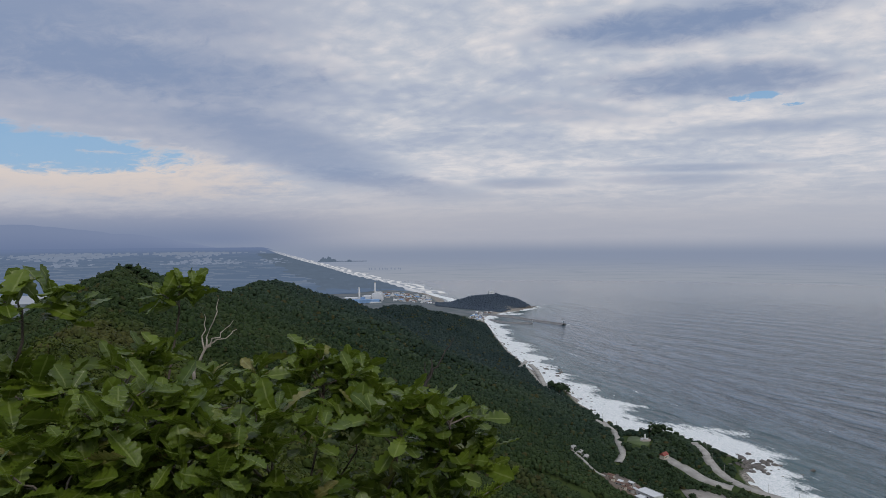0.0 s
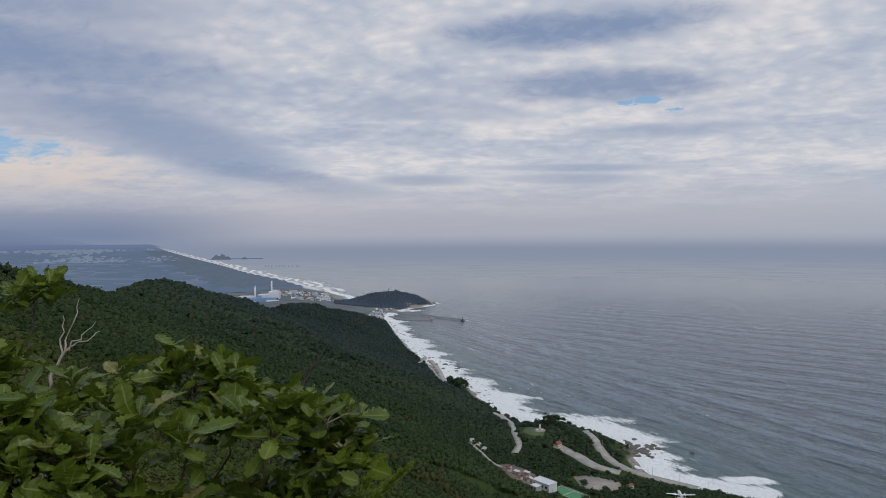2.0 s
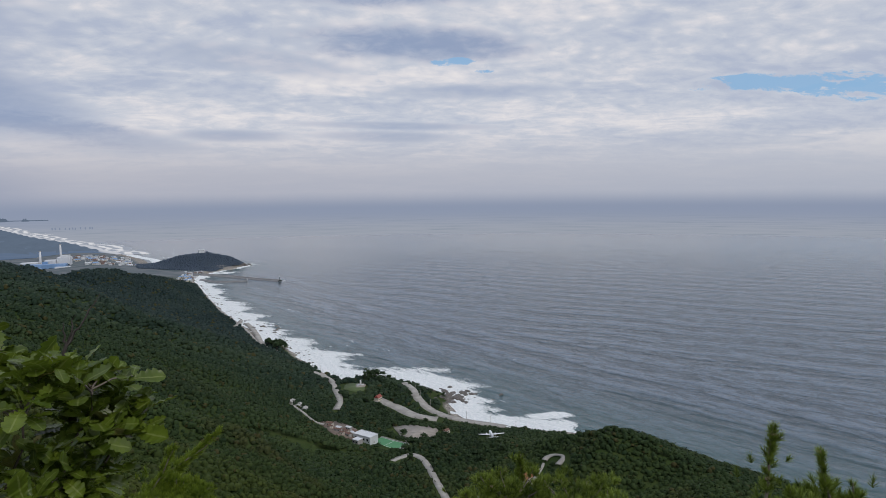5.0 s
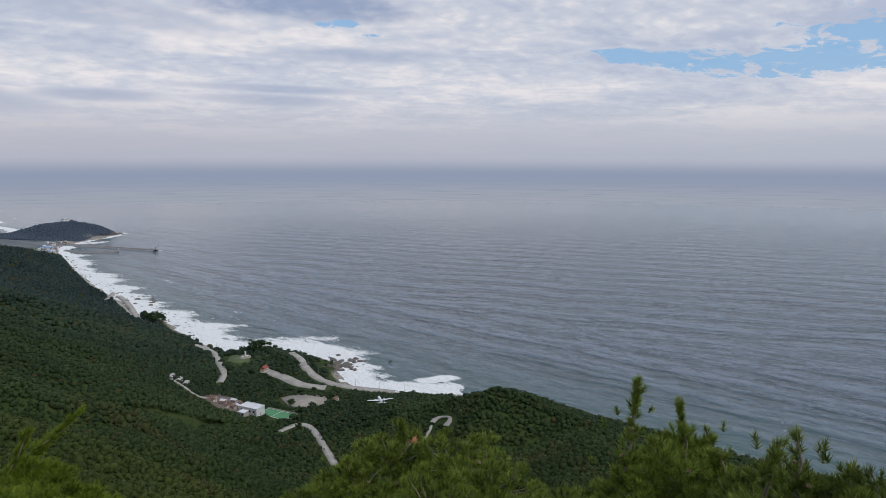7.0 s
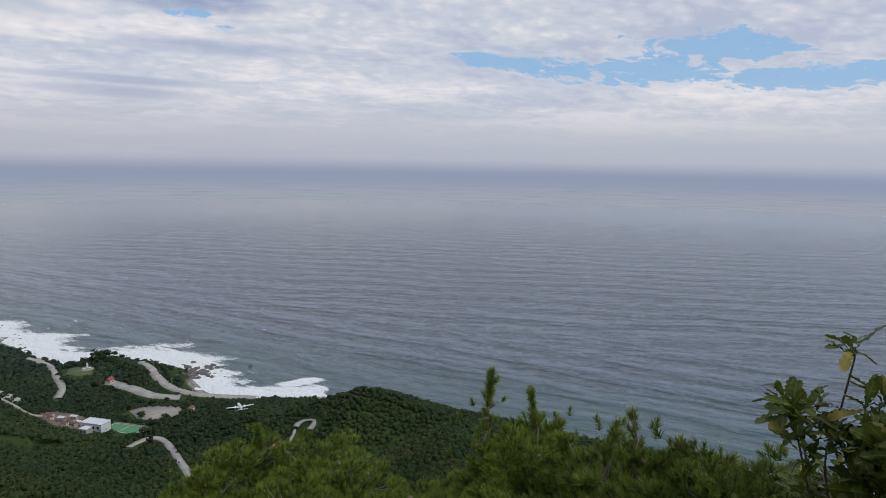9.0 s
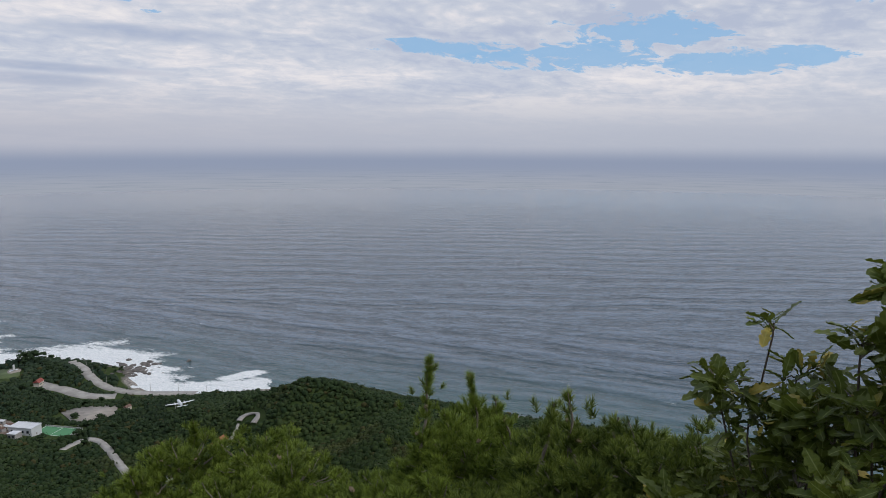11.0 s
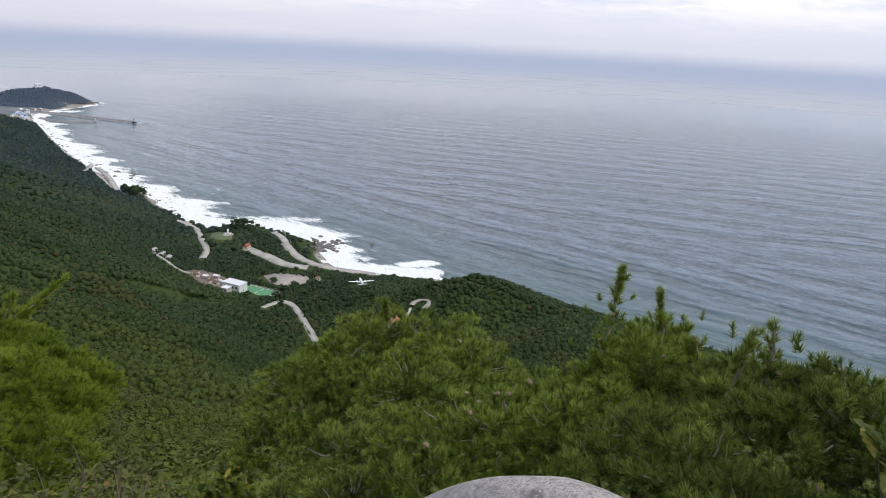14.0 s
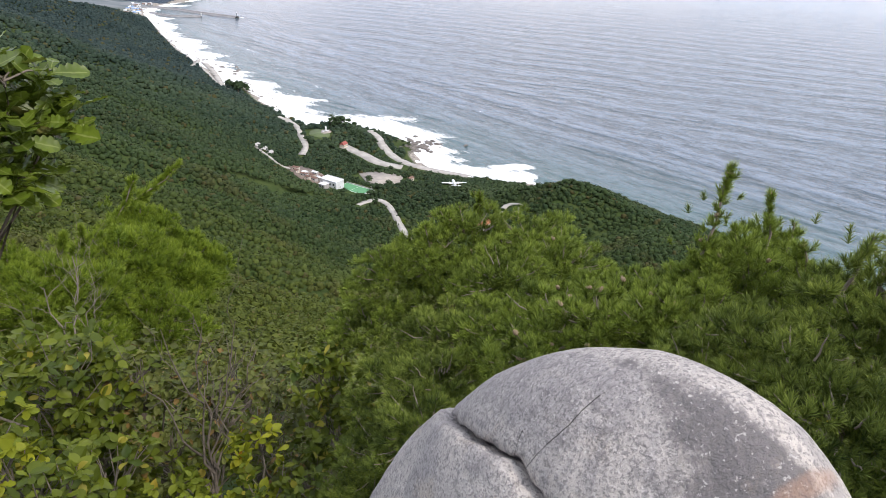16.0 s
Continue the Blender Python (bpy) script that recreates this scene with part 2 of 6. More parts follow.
def foliage(name, dark, light, tint=None, tint_share=0.0, rough=0.55, through=0.25, grain=0.0, veins=False, tips=None, high=None, gloss=0.22):
    """Leaves: tone differs from plant to plant and from leaf to leaf."""
    m, n, b, out = material(name)
    tone = n.add("ShaderNodeAttribute", attribute_name="tone").outputs["Fac"]
    isl = n.add("ShaderNodeNewGeometry").outputs["Random Per Island"]
    obj = n.add("ShaderNodeObjectInfo").outputs["Random"]
    each = n.math("FRACT", n.math("ADD", n.math("MULTIPLY", isl, 5.3), n.math("MULTIPLY", obj, 7.7)))
    t = n.math("ADD", n.math("MULTIPLY", tone, 0.6), n.math("MULTIPLY", each, 0.4))
    col = n.mix(t, dark, light)
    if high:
        # leaves turn olive green within about 540 m of the summit
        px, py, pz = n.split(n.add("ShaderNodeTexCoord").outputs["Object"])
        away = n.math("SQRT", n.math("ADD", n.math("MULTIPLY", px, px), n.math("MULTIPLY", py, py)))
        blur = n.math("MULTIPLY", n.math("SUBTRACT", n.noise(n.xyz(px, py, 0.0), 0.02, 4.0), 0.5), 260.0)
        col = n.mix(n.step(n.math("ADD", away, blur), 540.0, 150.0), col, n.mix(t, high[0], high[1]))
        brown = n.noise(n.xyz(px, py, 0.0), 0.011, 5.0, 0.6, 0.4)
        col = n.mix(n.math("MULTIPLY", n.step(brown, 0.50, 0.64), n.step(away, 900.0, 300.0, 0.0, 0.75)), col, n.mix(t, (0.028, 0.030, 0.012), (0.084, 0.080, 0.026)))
        # haze painted into the leaf colour: blue-grey with growing distance
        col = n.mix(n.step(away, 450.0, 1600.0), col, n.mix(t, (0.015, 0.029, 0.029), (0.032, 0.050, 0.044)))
    if tint:
        col = n.mix(n.step(n.math("FRACT", n.math("MULTIPLY", n.math("ADD", isl, n.math("MULTIPLY", obj, 3.7)), 7.31)), 1 - tint_share, 1.0 - tint_share * 0.4), col, tint)
    if grain:
        pos = n.add("ShaderNodeTexCoord").outputs["Object"]
        col = n.mix(n.math("MULTIPLY", n.step(n.noise(pos, grain, 3.0), 0.4, 0.65), 0.35), col, tuple(c * 0.55 for c in dark))
    if tips:
        # needle bases are darkened in colour, painting the shade within each tuft
        end = n.add("ShaderNodeAttribute", attribute_name="tip").outputs["Fac"]
        col = n.mix(n.math("MULTIPLY", n.math("MULTIPLY", end, t), 0.9), n.mix(0.5, col, tuple(c * 0.4 for c in dark)), tips)
    if veins:
        rib = n.add("ShaderNodeAttribute", attribute_name="rib").outputs["Fac"]
        col = n.mix(n.math("MULTIPLY", n.step(rib, 0.86, 0.97), 0.45), col, (0.30, 0.34, 0.12))
    n.put(b.inputs["Base Color"], col)
    b.inputs["Roughness"].default_value = rough
    b.inputs["Specular IOR Level"].default_value = gloss
    if through:
        tr = n.add("ShaderNodeBsdfTranslucent")
        n.put(tr.inputs[0], n.mix(0.5, col, light))
        mixer = n.add("ShaderNodeMixShader")
        mixer.inputs[0].default_value = through
        n.wire(b.outputs[0], mixer.inputs[1]); n.wire(tr.outputs[0], mixer.inputs[2])
        n.wire(mixer.outputs[0], out.inputs[0])
    return m


def ground_material():
    m, n, b, out = material("forest_floor")
    pos = n.add("ShaderNodeTexCoord").outputs["Object"]
    a, c = n.noise(pos, 0.05, 6.0), n.noise(pos, 1.3, 5.0)
    col = n.mix(n.step(a, 0.35, 0.65), (0.028, 0.050, 0.014), (0.045, 0.066, 0.020))
    col = n.mix(n.step(c, 0.55, 0.75), col, (0.075, 0.058, 0.038))
    fields = n.add("ShaderNodeAttribute", attribute_name="fields").outputs["Fac"]
    plot = n.voronoi(n.stretch(pos, (1 / 70, 1 / 38, 0), 12), 1.0, out=1)
    # plots in bluish grey: haze over the plain is put into the soil colour
    hazy_soil = n.mix(n.split(plot)[0], (0.090, 0.115, 0.125), (0.165, 0.178, 0.19))
    col = n.mix(fields, col, hazy_soil)
    strand = n.add("ShaderNodeAttribute", attribute_name="strand").outputs["Fac"]
    shingle = n.mix(n.step(n.noise(pos, 0.35, 6.0, 0.7), 0.4, 0.6), (0.13, 0.12, 0.11), (0.36, 0.33, 0.29))
    col = n.mix(n.step(strand, 0.15, 0.6), col, shingle)
    n.put(b.inputs["Base Color"], col)
    b.inputs["Roughness"].default_value = 0.95
    b.inputs["Specular IOR Level"].default_value = 0.08
    n.wire(n.bump(c, 0.5, 0.2), b.inputs["Normal"])
    return m


def sea_material():
    m, n, b, out = material("sea_water")
    pos = n.add("ShaderNodeTexCoord").outputs["Object"]
    foam = n.add("ShaderNodeAttribute", attribute_name="foam").outputs["Fac"]
    shoal = n.add("ShaderNodeAttribute", attribute_name="shoal").outputs["Fac"]
    # the swell runs in from the open sea and bends towards the shore
    off = n.step(n.add("ShaderNodeAttribute", attribute_name="off").outputs["Fac"], 0.05, 0.75)

    def waves(short, long, detail, rough, warp, near_turn, far_turn):
        a = n.noise(n.stretch(pos, (1 / short, 1 / long, 1), near_turn), 1.0, detail, rough, warp)
        c = n.noise(n.stretch(pos, (1 / short, 1 / long, 1), far_turn), 1.0, detail, rough, warp)
        return n.math("ADD", n.math("MULTIPLY", a, n.math("SUBTRACT", 1.0, off)), n.math("MULTIPLY", c, off))

    def train(period, turn, bend):
        w = n.add("ShaderNodeTexWave", wave_type="BANDS", bands_direction="X", wave_profile="SIN")
        n.wire(n.stretch(pos, (1, 1, 1), turn), w.inputs["Vector"])
        for key, x in (("Scale", 0.314 / period), ("Distortion", bend), ("Detail", 2.0), ("Detail Scale", 0.9), ("Detail Roughness", 0.55)):
            w.inputs[key].default_value = x
        return w.outputs["Fac"]

    def two(a, c):
        return n.math("ADD", n.math("MULTIPLY", a, n.math("SUBTRACT", 1.0, off)), n.math("MULTIPLY", c, off))

    sets = n.step(waves(150.0, 330.0, 3.0, 0.55, 0.6, -16, -36), 0.40, 0.62)
    long_swell = two(train(88.0, -14, 5.0), train(96.0, -36, 6.0))
    short_swell = two(train(31.0, -18, 5.0), train(34.0, -39, 6.0))
    swell = n.math("ADD", 0.5, n.math("MULTIPLY", n.math("SUBTRACT", n.math("ADD", n.math("MULTIPLY", long_swell, 0.6), n.math("MULTIPLY", short_swell, 0.4)), 0.5), n.math("ADD", 0.25, n.math("MULTIPLY", sets, 0.75))))
    chop = waves(9.0, 36.0, 4.0, 0.62, 0.4, -18, -38)
    ripple = waves(3.6, 9.0, 3.0, 0.6, 0.0, -16, -38)
    wide = n.noise(n.stretch(pos, (1 / 240, 1 / 900, 1), -30), 1.0, 4.0, 0.55, 0.8)
    deep = n.mix(n.step(wide, 0.35, 0.65), (0.036, 0.074, 0.122), (0.052, 0.098, 0.154))
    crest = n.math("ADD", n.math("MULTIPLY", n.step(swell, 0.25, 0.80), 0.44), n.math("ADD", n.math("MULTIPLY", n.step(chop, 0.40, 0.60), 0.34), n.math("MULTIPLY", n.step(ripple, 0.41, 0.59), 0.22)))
    # bright crests and dark wave faces are painted into the water colour
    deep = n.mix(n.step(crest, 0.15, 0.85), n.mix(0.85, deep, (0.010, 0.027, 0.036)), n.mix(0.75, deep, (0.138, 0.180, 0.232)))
    teal = n.mix(n.math("MULTIPLY", shoal, 0.8), deep, (0.050, 0.105, 0.108))
    # foam: broken up by two scales of noise, thick where the sea breaks
    lace = n.noise(n.stretch(pos, (1 / 13, 1 / 36, 1), -15), 1.0, 7.0, 0.66, 1.0)
    web = n.noise(pos, 0.33, 6.0, 0.7, 1.5)
    f = n.math("ADD", foam, n.math("MULTIPLY", n.math("SUBTRACT", n.math("ADD", n.math("MULTIPLY", lace, 0.65), n.math("MULTIPLY", web, 0.35)), 0.5), 1.7))
    white = n.step(f, 0.40, 0.66)
    white = n.math("MULTIPLY", white, n.step(foam, 0.02, 0.15))
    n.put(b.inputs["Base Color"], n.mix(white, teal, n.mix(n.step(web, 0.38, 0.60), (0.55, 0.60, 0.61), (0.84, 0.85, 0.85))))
    n.put(b.inputs["Roughness"], n.step(white, 0.0, 1.0, SEA_ROUGH, 0.85, False))
    b.inputs["IOR"].default_value = 1.33
    n.put(b.inputs["Specular IOR Level"], n.step(white, 0.0, 1.0, 0.5, 0.1, False))
    h = n.math("ADD", n.math("MULTIPLY", swell, 0.55), n.math("ADD", n.math("MULTIPLY", chop, 0.42), n.math("MULTIPLY", ripple, 0.16)))
    sx, sy, _ = n.split(pos)
    away = n.math("SQRT", n.math("ADD", n.math("MULTIPLY", sx, sx), n.math("MULTIPLY", sy, sy)))
    h = n.math("MULTIPLY", h, n.step(away, 900.0, 4200.0, 1.0, 0.11))
    n.wire(n.bump(h, SEA_BUMP, 8.0), b.inputs["Normal"])
    return m


SEA_ROUGH, SEA_BUMP = 0.14, 1.0


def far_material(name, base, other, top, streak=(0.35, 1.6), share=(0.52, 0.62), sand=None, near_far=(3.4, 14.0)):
    """The hazy distance: emissive, with the haze painted into its colour, more of it farther off."""
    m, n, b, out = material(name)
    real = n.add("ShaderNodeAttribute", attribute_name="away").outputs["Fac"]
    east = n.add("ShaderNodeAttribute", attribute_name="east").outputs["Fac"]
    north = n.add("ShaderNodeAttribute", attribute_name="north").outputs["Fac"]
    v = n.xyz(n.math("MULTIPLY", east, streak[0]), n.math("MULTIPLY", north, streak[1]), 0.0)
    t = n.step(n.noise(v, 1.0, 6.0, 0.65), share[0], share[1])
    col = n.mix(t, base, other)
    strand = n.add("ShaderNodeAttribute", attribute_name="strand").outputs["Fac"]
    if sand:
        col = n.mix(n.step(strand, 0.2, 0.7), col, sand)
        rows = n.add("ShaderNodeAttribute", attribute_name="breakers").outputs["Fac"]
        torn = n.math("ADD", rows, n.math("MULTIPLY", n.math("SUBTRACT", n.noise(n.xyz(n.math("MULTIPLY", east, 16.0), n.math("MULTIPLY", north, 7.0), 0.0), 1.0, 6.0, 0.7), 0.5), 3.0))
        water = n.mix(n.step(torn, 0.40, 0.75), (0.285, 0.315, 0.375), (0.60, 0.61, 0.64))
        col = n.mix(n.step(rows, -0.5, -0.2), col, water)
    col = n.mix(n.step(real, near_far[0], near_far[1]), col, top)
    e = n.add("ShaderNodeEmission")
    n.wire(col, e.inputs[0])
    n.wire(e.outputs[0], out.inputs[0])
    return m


MAT_GROUND, MAT_SEA = ground_material(), sea_material()
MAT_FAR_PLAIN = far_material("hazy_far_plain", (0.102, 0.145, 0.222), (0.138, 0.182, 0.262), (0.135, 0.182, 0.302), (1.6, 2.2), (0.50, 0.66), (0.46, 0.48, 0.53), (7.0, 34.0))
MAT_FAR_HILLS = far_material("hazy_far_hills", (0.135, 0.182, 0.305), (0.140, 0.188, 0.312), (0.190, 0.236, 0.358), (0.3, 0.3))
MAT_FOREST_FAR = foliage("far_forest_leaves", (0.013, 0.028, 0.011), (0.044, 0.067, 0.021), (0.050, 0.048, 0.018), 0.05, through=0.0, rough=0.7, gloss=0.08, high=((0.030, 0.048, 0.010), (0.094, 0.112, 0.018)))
MAT_TREE_DARK = foliage("dark_tree_leaves", (0.017, 0.034, 0.016), (0.042, 0.066, 0.027), through=0.0, rough=0.7, gloss=0.1)
# the haze before the headland is put into its leaf colour
MAT_HEADLAND = foliage("hazy_headland_pines", (0.042, 0.062, 0.092), (0.056, 0.080, 0.112), through=0.0, rough=0.7)
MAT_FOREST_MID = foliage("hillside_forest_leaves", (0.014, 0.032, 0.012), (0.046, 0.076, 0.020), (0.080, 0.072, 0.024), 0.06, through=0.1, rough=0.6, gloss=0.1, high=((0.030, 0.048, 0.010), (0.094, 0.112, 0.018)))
MAT_FOREST_NEAR = foliage("scrub_leaves", (0.030, 0.052, 0.008), (0.122, 0.146, 0.020), (0.15, 0.11, 0.03), 0.12, through=0.2)
MAT_OAK = foliage("oak_leaves", (0.026, 0.058, 0.006), (0.172, 0.232, 0.024), (0.21, 0.19, 0.06), 0.04, rough=0.38, gloss=0.35, through=0.28, grain=22.0, veins=True)
# darker copy of oak_leaves: the sapling's backlit look is put into the colour
MAT_OAK_BACKLIT = foliage("backlit_oak_leaves", (0.020, 0.042, 0.006), (0.150, 0.185, 0.026), (0.32, 0.26, 0.05), 0.06, rough=0.42, through=0.22, grain=22.0, veins=True)
MAT_SHRUB = foliage("shrub_leaves", (0.018, 0.040, 0.004), (0.138, 0.170, 0.014), (0.24, 0.22, 0.03), 0.08, rough=0.5, through=0.25)
MAT_PINE = foliage("pine_needles", (0.024, 0.056, 0.008), (0.218, 0.292, 0.036), (0.17, 0.15, 0.05), 0.02, rough=0.5, through=0.2, tips=(0.38, 0.50, 0.085))
# darker copy of pine_needles, with the shade round the boulder in its colour
MAT_PINE_SHADE = foliage("shaded_pine_needles", (0.022, 0.052, 0.012), (0.180, 0.245, 0.036), rough=0.5, through=0.2, tips=(0.36, 0.44, 0.085))
MAT_PINE_YOUNG = foliage("young_pine_needles", (0.050, 0.105, 0.008), (0.190, 0.275, 0.022), rough=0.5, through=0.25, tips=(0.33, 0.42, 0.05))
MAT_BARK = plain("grey_brown_bark", (0.085, 0.066, 0.050), 0.9, 0, 0.35, 30, 0.004)
MAT_DARK_TWIG = plain("dark_dead_wood", (0.085, 0.070, 0.056), 0.85, 0, 0.35, 25, 0.002)
MAT_BLACK_TWIG = plain("blackened_dead_wood", (0.045, 0.038, 0.034), 0.85, 0, 0.35, 25, 0.002)
MAT_PALE_TWIG = plain("pale_dead_wood", (0.33, 0.29, 0.25), 0.85, 0, 0.3, 25, 0.002)
MAT_TWIG = plain("dry_grey_twig", (0.17, 0.145, 0.12), 0.85, 0, 0.3, 25, 0.002)



# ---------------------------------------------------------------- shape of the land
def _seg(px, py, line):
    """Distance to a polyline, and the values (height, flank slope) at the nearest place."""
    best = np.full(px.shape, 1e9); val = np.zeros(px.shape); slope = np.zeros(px.shape)
    for (ax, ay, av, af), (bx, by, bv, bf) in zip(line, line[1:]):
        dx, dy = bx - ax, by - ay
        s = np.clip(((px - ax) * dx + (py - ay) * dy) / (dx * dx + dy * dy), 0, 1)
        d = np.hypot(px - ax - s * dx, py - ay - s * dy)
        near = d < best
        best = np.where(near, d, best); val = np.where(near, av + s * (bv - av), val)
        slope = np.where(near, af + s * (bf - af), slope)
    return best, val, slope


SHORE = [(-13000, 48000), (-9000, 34000), (-3603, 15095), (-2040, 9941), (-1184, 7250), (-671, 5528), (-325, 4578), (-14, 3448), (20, 3080), (250, 3090), (390, 2960), (360, 2900), (235, 2735), (165, 2610), (150, 2430), (157, 2000), (178, 1771), (207, 1506),
         (208, 1370), (243, 1350), (248, 1215), (256, 1107), (278, 1040), (322, 1020), (373, 975), (412, 890), (372, 830), (384, 770), (415, 732), (445, 708),
         (472, 692), (505, 610), (545, 520), (592, 435), (628, 340), (655, 235), (700, 0), (790, -400), (870, -900)]


def shore(px, py):
    """Signed distance to the shoreline, positive on land."""
    best = np.full(px.shape, 1e9); side = np.zeros(px.shape)
    for (ax, ay), (bx, by) in zip(SHORE, SHORE[1:]):
        dx, dy = bx - ax, by - ay
        s = np.clip(((px - ax) * dx + (py - ay) * dy) / (dx * dx + dy * dy), 0, 1)
        d = np.hypot(px - ax - s * dx, py - ay - s * dy)
        near = d < best - 1e-6
        best = np.where(near, d, best)
        c = dx * (py - ay) - dy * (px - ax)
        side = np.where(near, c, side)
    # even-odd count of crossings to the east tells land from sea
    inside = np.zeros(px.shape, int)
    for (ax, ay), (bx, by) in zip(SHORE, SHORE[1:]):
        crosses = (ay > py) != (by > py)
        xx = ax + (py - ay) * (bx - ax) / ((by - ay) if by != ay else 1e-9)
        inside += (crosses & (xx > px)).astype(int)
    return np.where(inside % 2 == 1, best, -best)


MAIN_RIDGE = [(0, 0, 297.2, .8), (-60, 60, 282, .75), (-160, 300, 262, .58), (-279, 587, 277, .53), (-263, 860, 237, .45), (-284, 1166, 230, .41), (-222, 1433, 173, .42), (-165, 1640, 128, .42),
              (-128, 1800, 122, .42), (-70, 1900, 113, .42), (10, 1990, 84, .46), (80, 2080, 55, .5), (120, 2160, 34, .5), (140, 2300, 15, .5)]
EAST_SPUR = [(0, 0, 297.2, .8), (50, 20, 270, .6), (135, 60, 232, .5), (330, 150, 120, .4), (520, 250, 44, .35)]
MOUND = [(240, 250, 105, .4), (330, 330, 90, .4), (410, 385, 74, .4), (412, 432, 75, .4), (381, 489, 88, .4), (345, 570, 46, .42), (352, 665, 22, .3)]
HEADLAND = [(60, 2850, 45, .55), (150, 2870, 66, .55), (230, 2900, 66, .55), (330, 2930, 40, .6)]
BLUFF = [(308, 995, 14, .5), (328, 955, 17, .5), (333, 905, 14, .5), (326, 868, 9, .5)]
SOUTH_RIDGE = [(0, 0, 297.2, .8), (40, -200, 290, .5), (80, -800, 270, .45)]


def height(px, py):
    px, py = np.asarray(px, float), np.asarray(py, float)
    ds = shore(px, py)
    parts = []
    for line in (MAIN_RIDGE, EAST_SPUR, MOUND, HEADLAND, BLUFF, SOUTH_RIDGE):
        d, z, f = _seg(px, py, line)
        parts.append(z - f * d)
    r = np.hypot(px, py)
    cone = 297.2 - 0.76 * r / (1 + r / 1000)
    plain = 3 + 0.115 * np.clip(ds, 0, 260) + 0.01 * np.clip(ds, 0, 400)
    west = np.clip((px + 500) / 300, 0, 1)
    plain = 6 + (plain - 6) * west
    parts += [cone, plain]
    k = np.clip(r / 50, 0.1, 6.0)
    m = np.maximum.reduce(parts)
    h = m + k * np.log(sum(np.exp((v - m) / k) for v in parts)) - k * 0.5
    rough = 4.0 * np.sin(px / 61 + 1.3 * np.sin(py / 83)) * np.sin(py / 71 + 1.1 * np.sin(px / 97)) + 3.0 * np.sin(px / 23 + py / 31) * np.sin(py / 19 - px / 41)
    h = h + rough * np.clip((r - 40) / 120, 0, 1) * np.clip((h - 35) / 60, 0, 1)
    far_off = np.clip((_seg(px, py, MAIN_RIDGE)[0] - 60) / 120, 0, 1)
    gully = np.abs(np.sin((py + 0.25 * px + 30 * np.sin(px / 83)) / 52)) + 0.4 * np.abs(np.sin((py - 0.3 * px) / 23 + np.sin(px / 47)))
    h = h + 13 * (gully - 0.85) * far_off * np.clip((h - 45) / 60, 0, 1) * np.clip((r - 120) / 120, 0, 1) * np.clip((250 - px) / 80, 0, 1)
    h = h + 1.2 * np.exp(-(r / 5) ** 2)
    return np.where(ds > 0, np.minimum(h, 1.0 + 0.75 * ds), np.maximum(-6, 1.0 + 0.25 * ds))


# ---------------------------------------------------------------- land and sea
FLAT = 3800.0


def away(x, y, z):
    """Lays what is farther off than FLAT on a shell that rises to the horizon, on the same line of sight."""
    x, y, z = (np.asarray(v, float) for v in (x, y, z))
    far = np.hypot(x, y) + 1e-6
    near = np.minimum(far, FLAT + 1080.0 * (1 - FLAT / np.maximum(far, FLAT)))
    drop = (EYE - z) / far + far / 1.486e7 * (far > FLAT)
    k = near / far
    return np.stack([x * k, y * k, np.where(far > FLAT, EYE - near * drop, z)], -1)


def polar(radii, angles):
    """Triangles of a polar grid, and its places on the plan."""
    r, a = np.meshgrid(radii, angles, indexing="ij")
    nr, na = len(radii), len(angles)
    i, j = np.meshgrid(np.arange(nr - 1), np.arange(na - 1), indexing="ij")
    p = (i * na + j).ravel()
    tris = np.concatenate([np.stack([p, p + 1, p + na + 1], 1), np.stack([p, p + na + 1, p + na], 1)])
    return (-np.sin(a) * r).ravel(), (np.cos(a) * r).ravel(), tris


def keep(tris, ok):
    return tris[ok[tris].any(1)]


def compact(v, t, **values):
    used = np.unique(t)
    back = np.zeros(len(v), int); back[used] = np.arange(len(used))
    return v[used], back[t], {k: q[used] for k, q in values.items()}


FRONT = np.concatenate([np.radians(np.arange(-180, -100, 4.0)), np.radians(np.arange(-100, 50, 0.5)), np.radians(np.arange(50, 178, 4.0)), [math.pi]])

# ground: one sheet from the summit to the plain
gx, gy, gt = polar(np.concatenate([[0.05], np.geomspace(0.5, 3800, 260)]), FRONT)
gz = height(gx, gy)
gs = shore(gx, gy)
strand = np.clip(1.15 - gs / np.where(gy > 3060, 55, 9), 0, 1)
fields = np.clip((gy - 2450) / 150, 0, 1) * np.clip((48 - gz) / 8, 0, 1)
ground = part("ground", mesh_of("ground", np.stack([gx, gy, gz], 1), gt, True, strand=strand, fields=fields), MAT_GROUND)
tagged(ground, "steep wooded mountainside falling to a rocky shore", "ground", kind="structure")

# the far plain, with its beach and surf
north = np.concatenate([np.geomspace(3700, 9000, 150), np.geomspace(9100, 46000, 90)])
inland = np.concatenate([np.arange(-130, 300, 18.0), np.geomspace(300, 32000, 60)])
fy, off = (q.ravel() for q in np.meshgrid(north, inland, indexing="ij"))
COAST = [q for q in reversed(SHORE) if q[1] > 3400]
fx = np.interp(fy, [q[1] for q in COAST], [q[0] for q in COAST]) - off + np.where(off < 0, 40 * np.sin(fy / 310) * np.sin(fy / 133) + 14 * np.sin(fy / 47), 0)
fs = off
i0 = (np.arange(len(north) - 1)[:, None] * len(inland) + np.arange(len(inland) - 1)[None]).ravel()
ft = np.concatenate([np.stack([i0, i0 + 1, i0 + 1 + len(inland)], 1), np.stack([i0, i0 + 1 + len(inland), i0 + len(inland)], 1)])
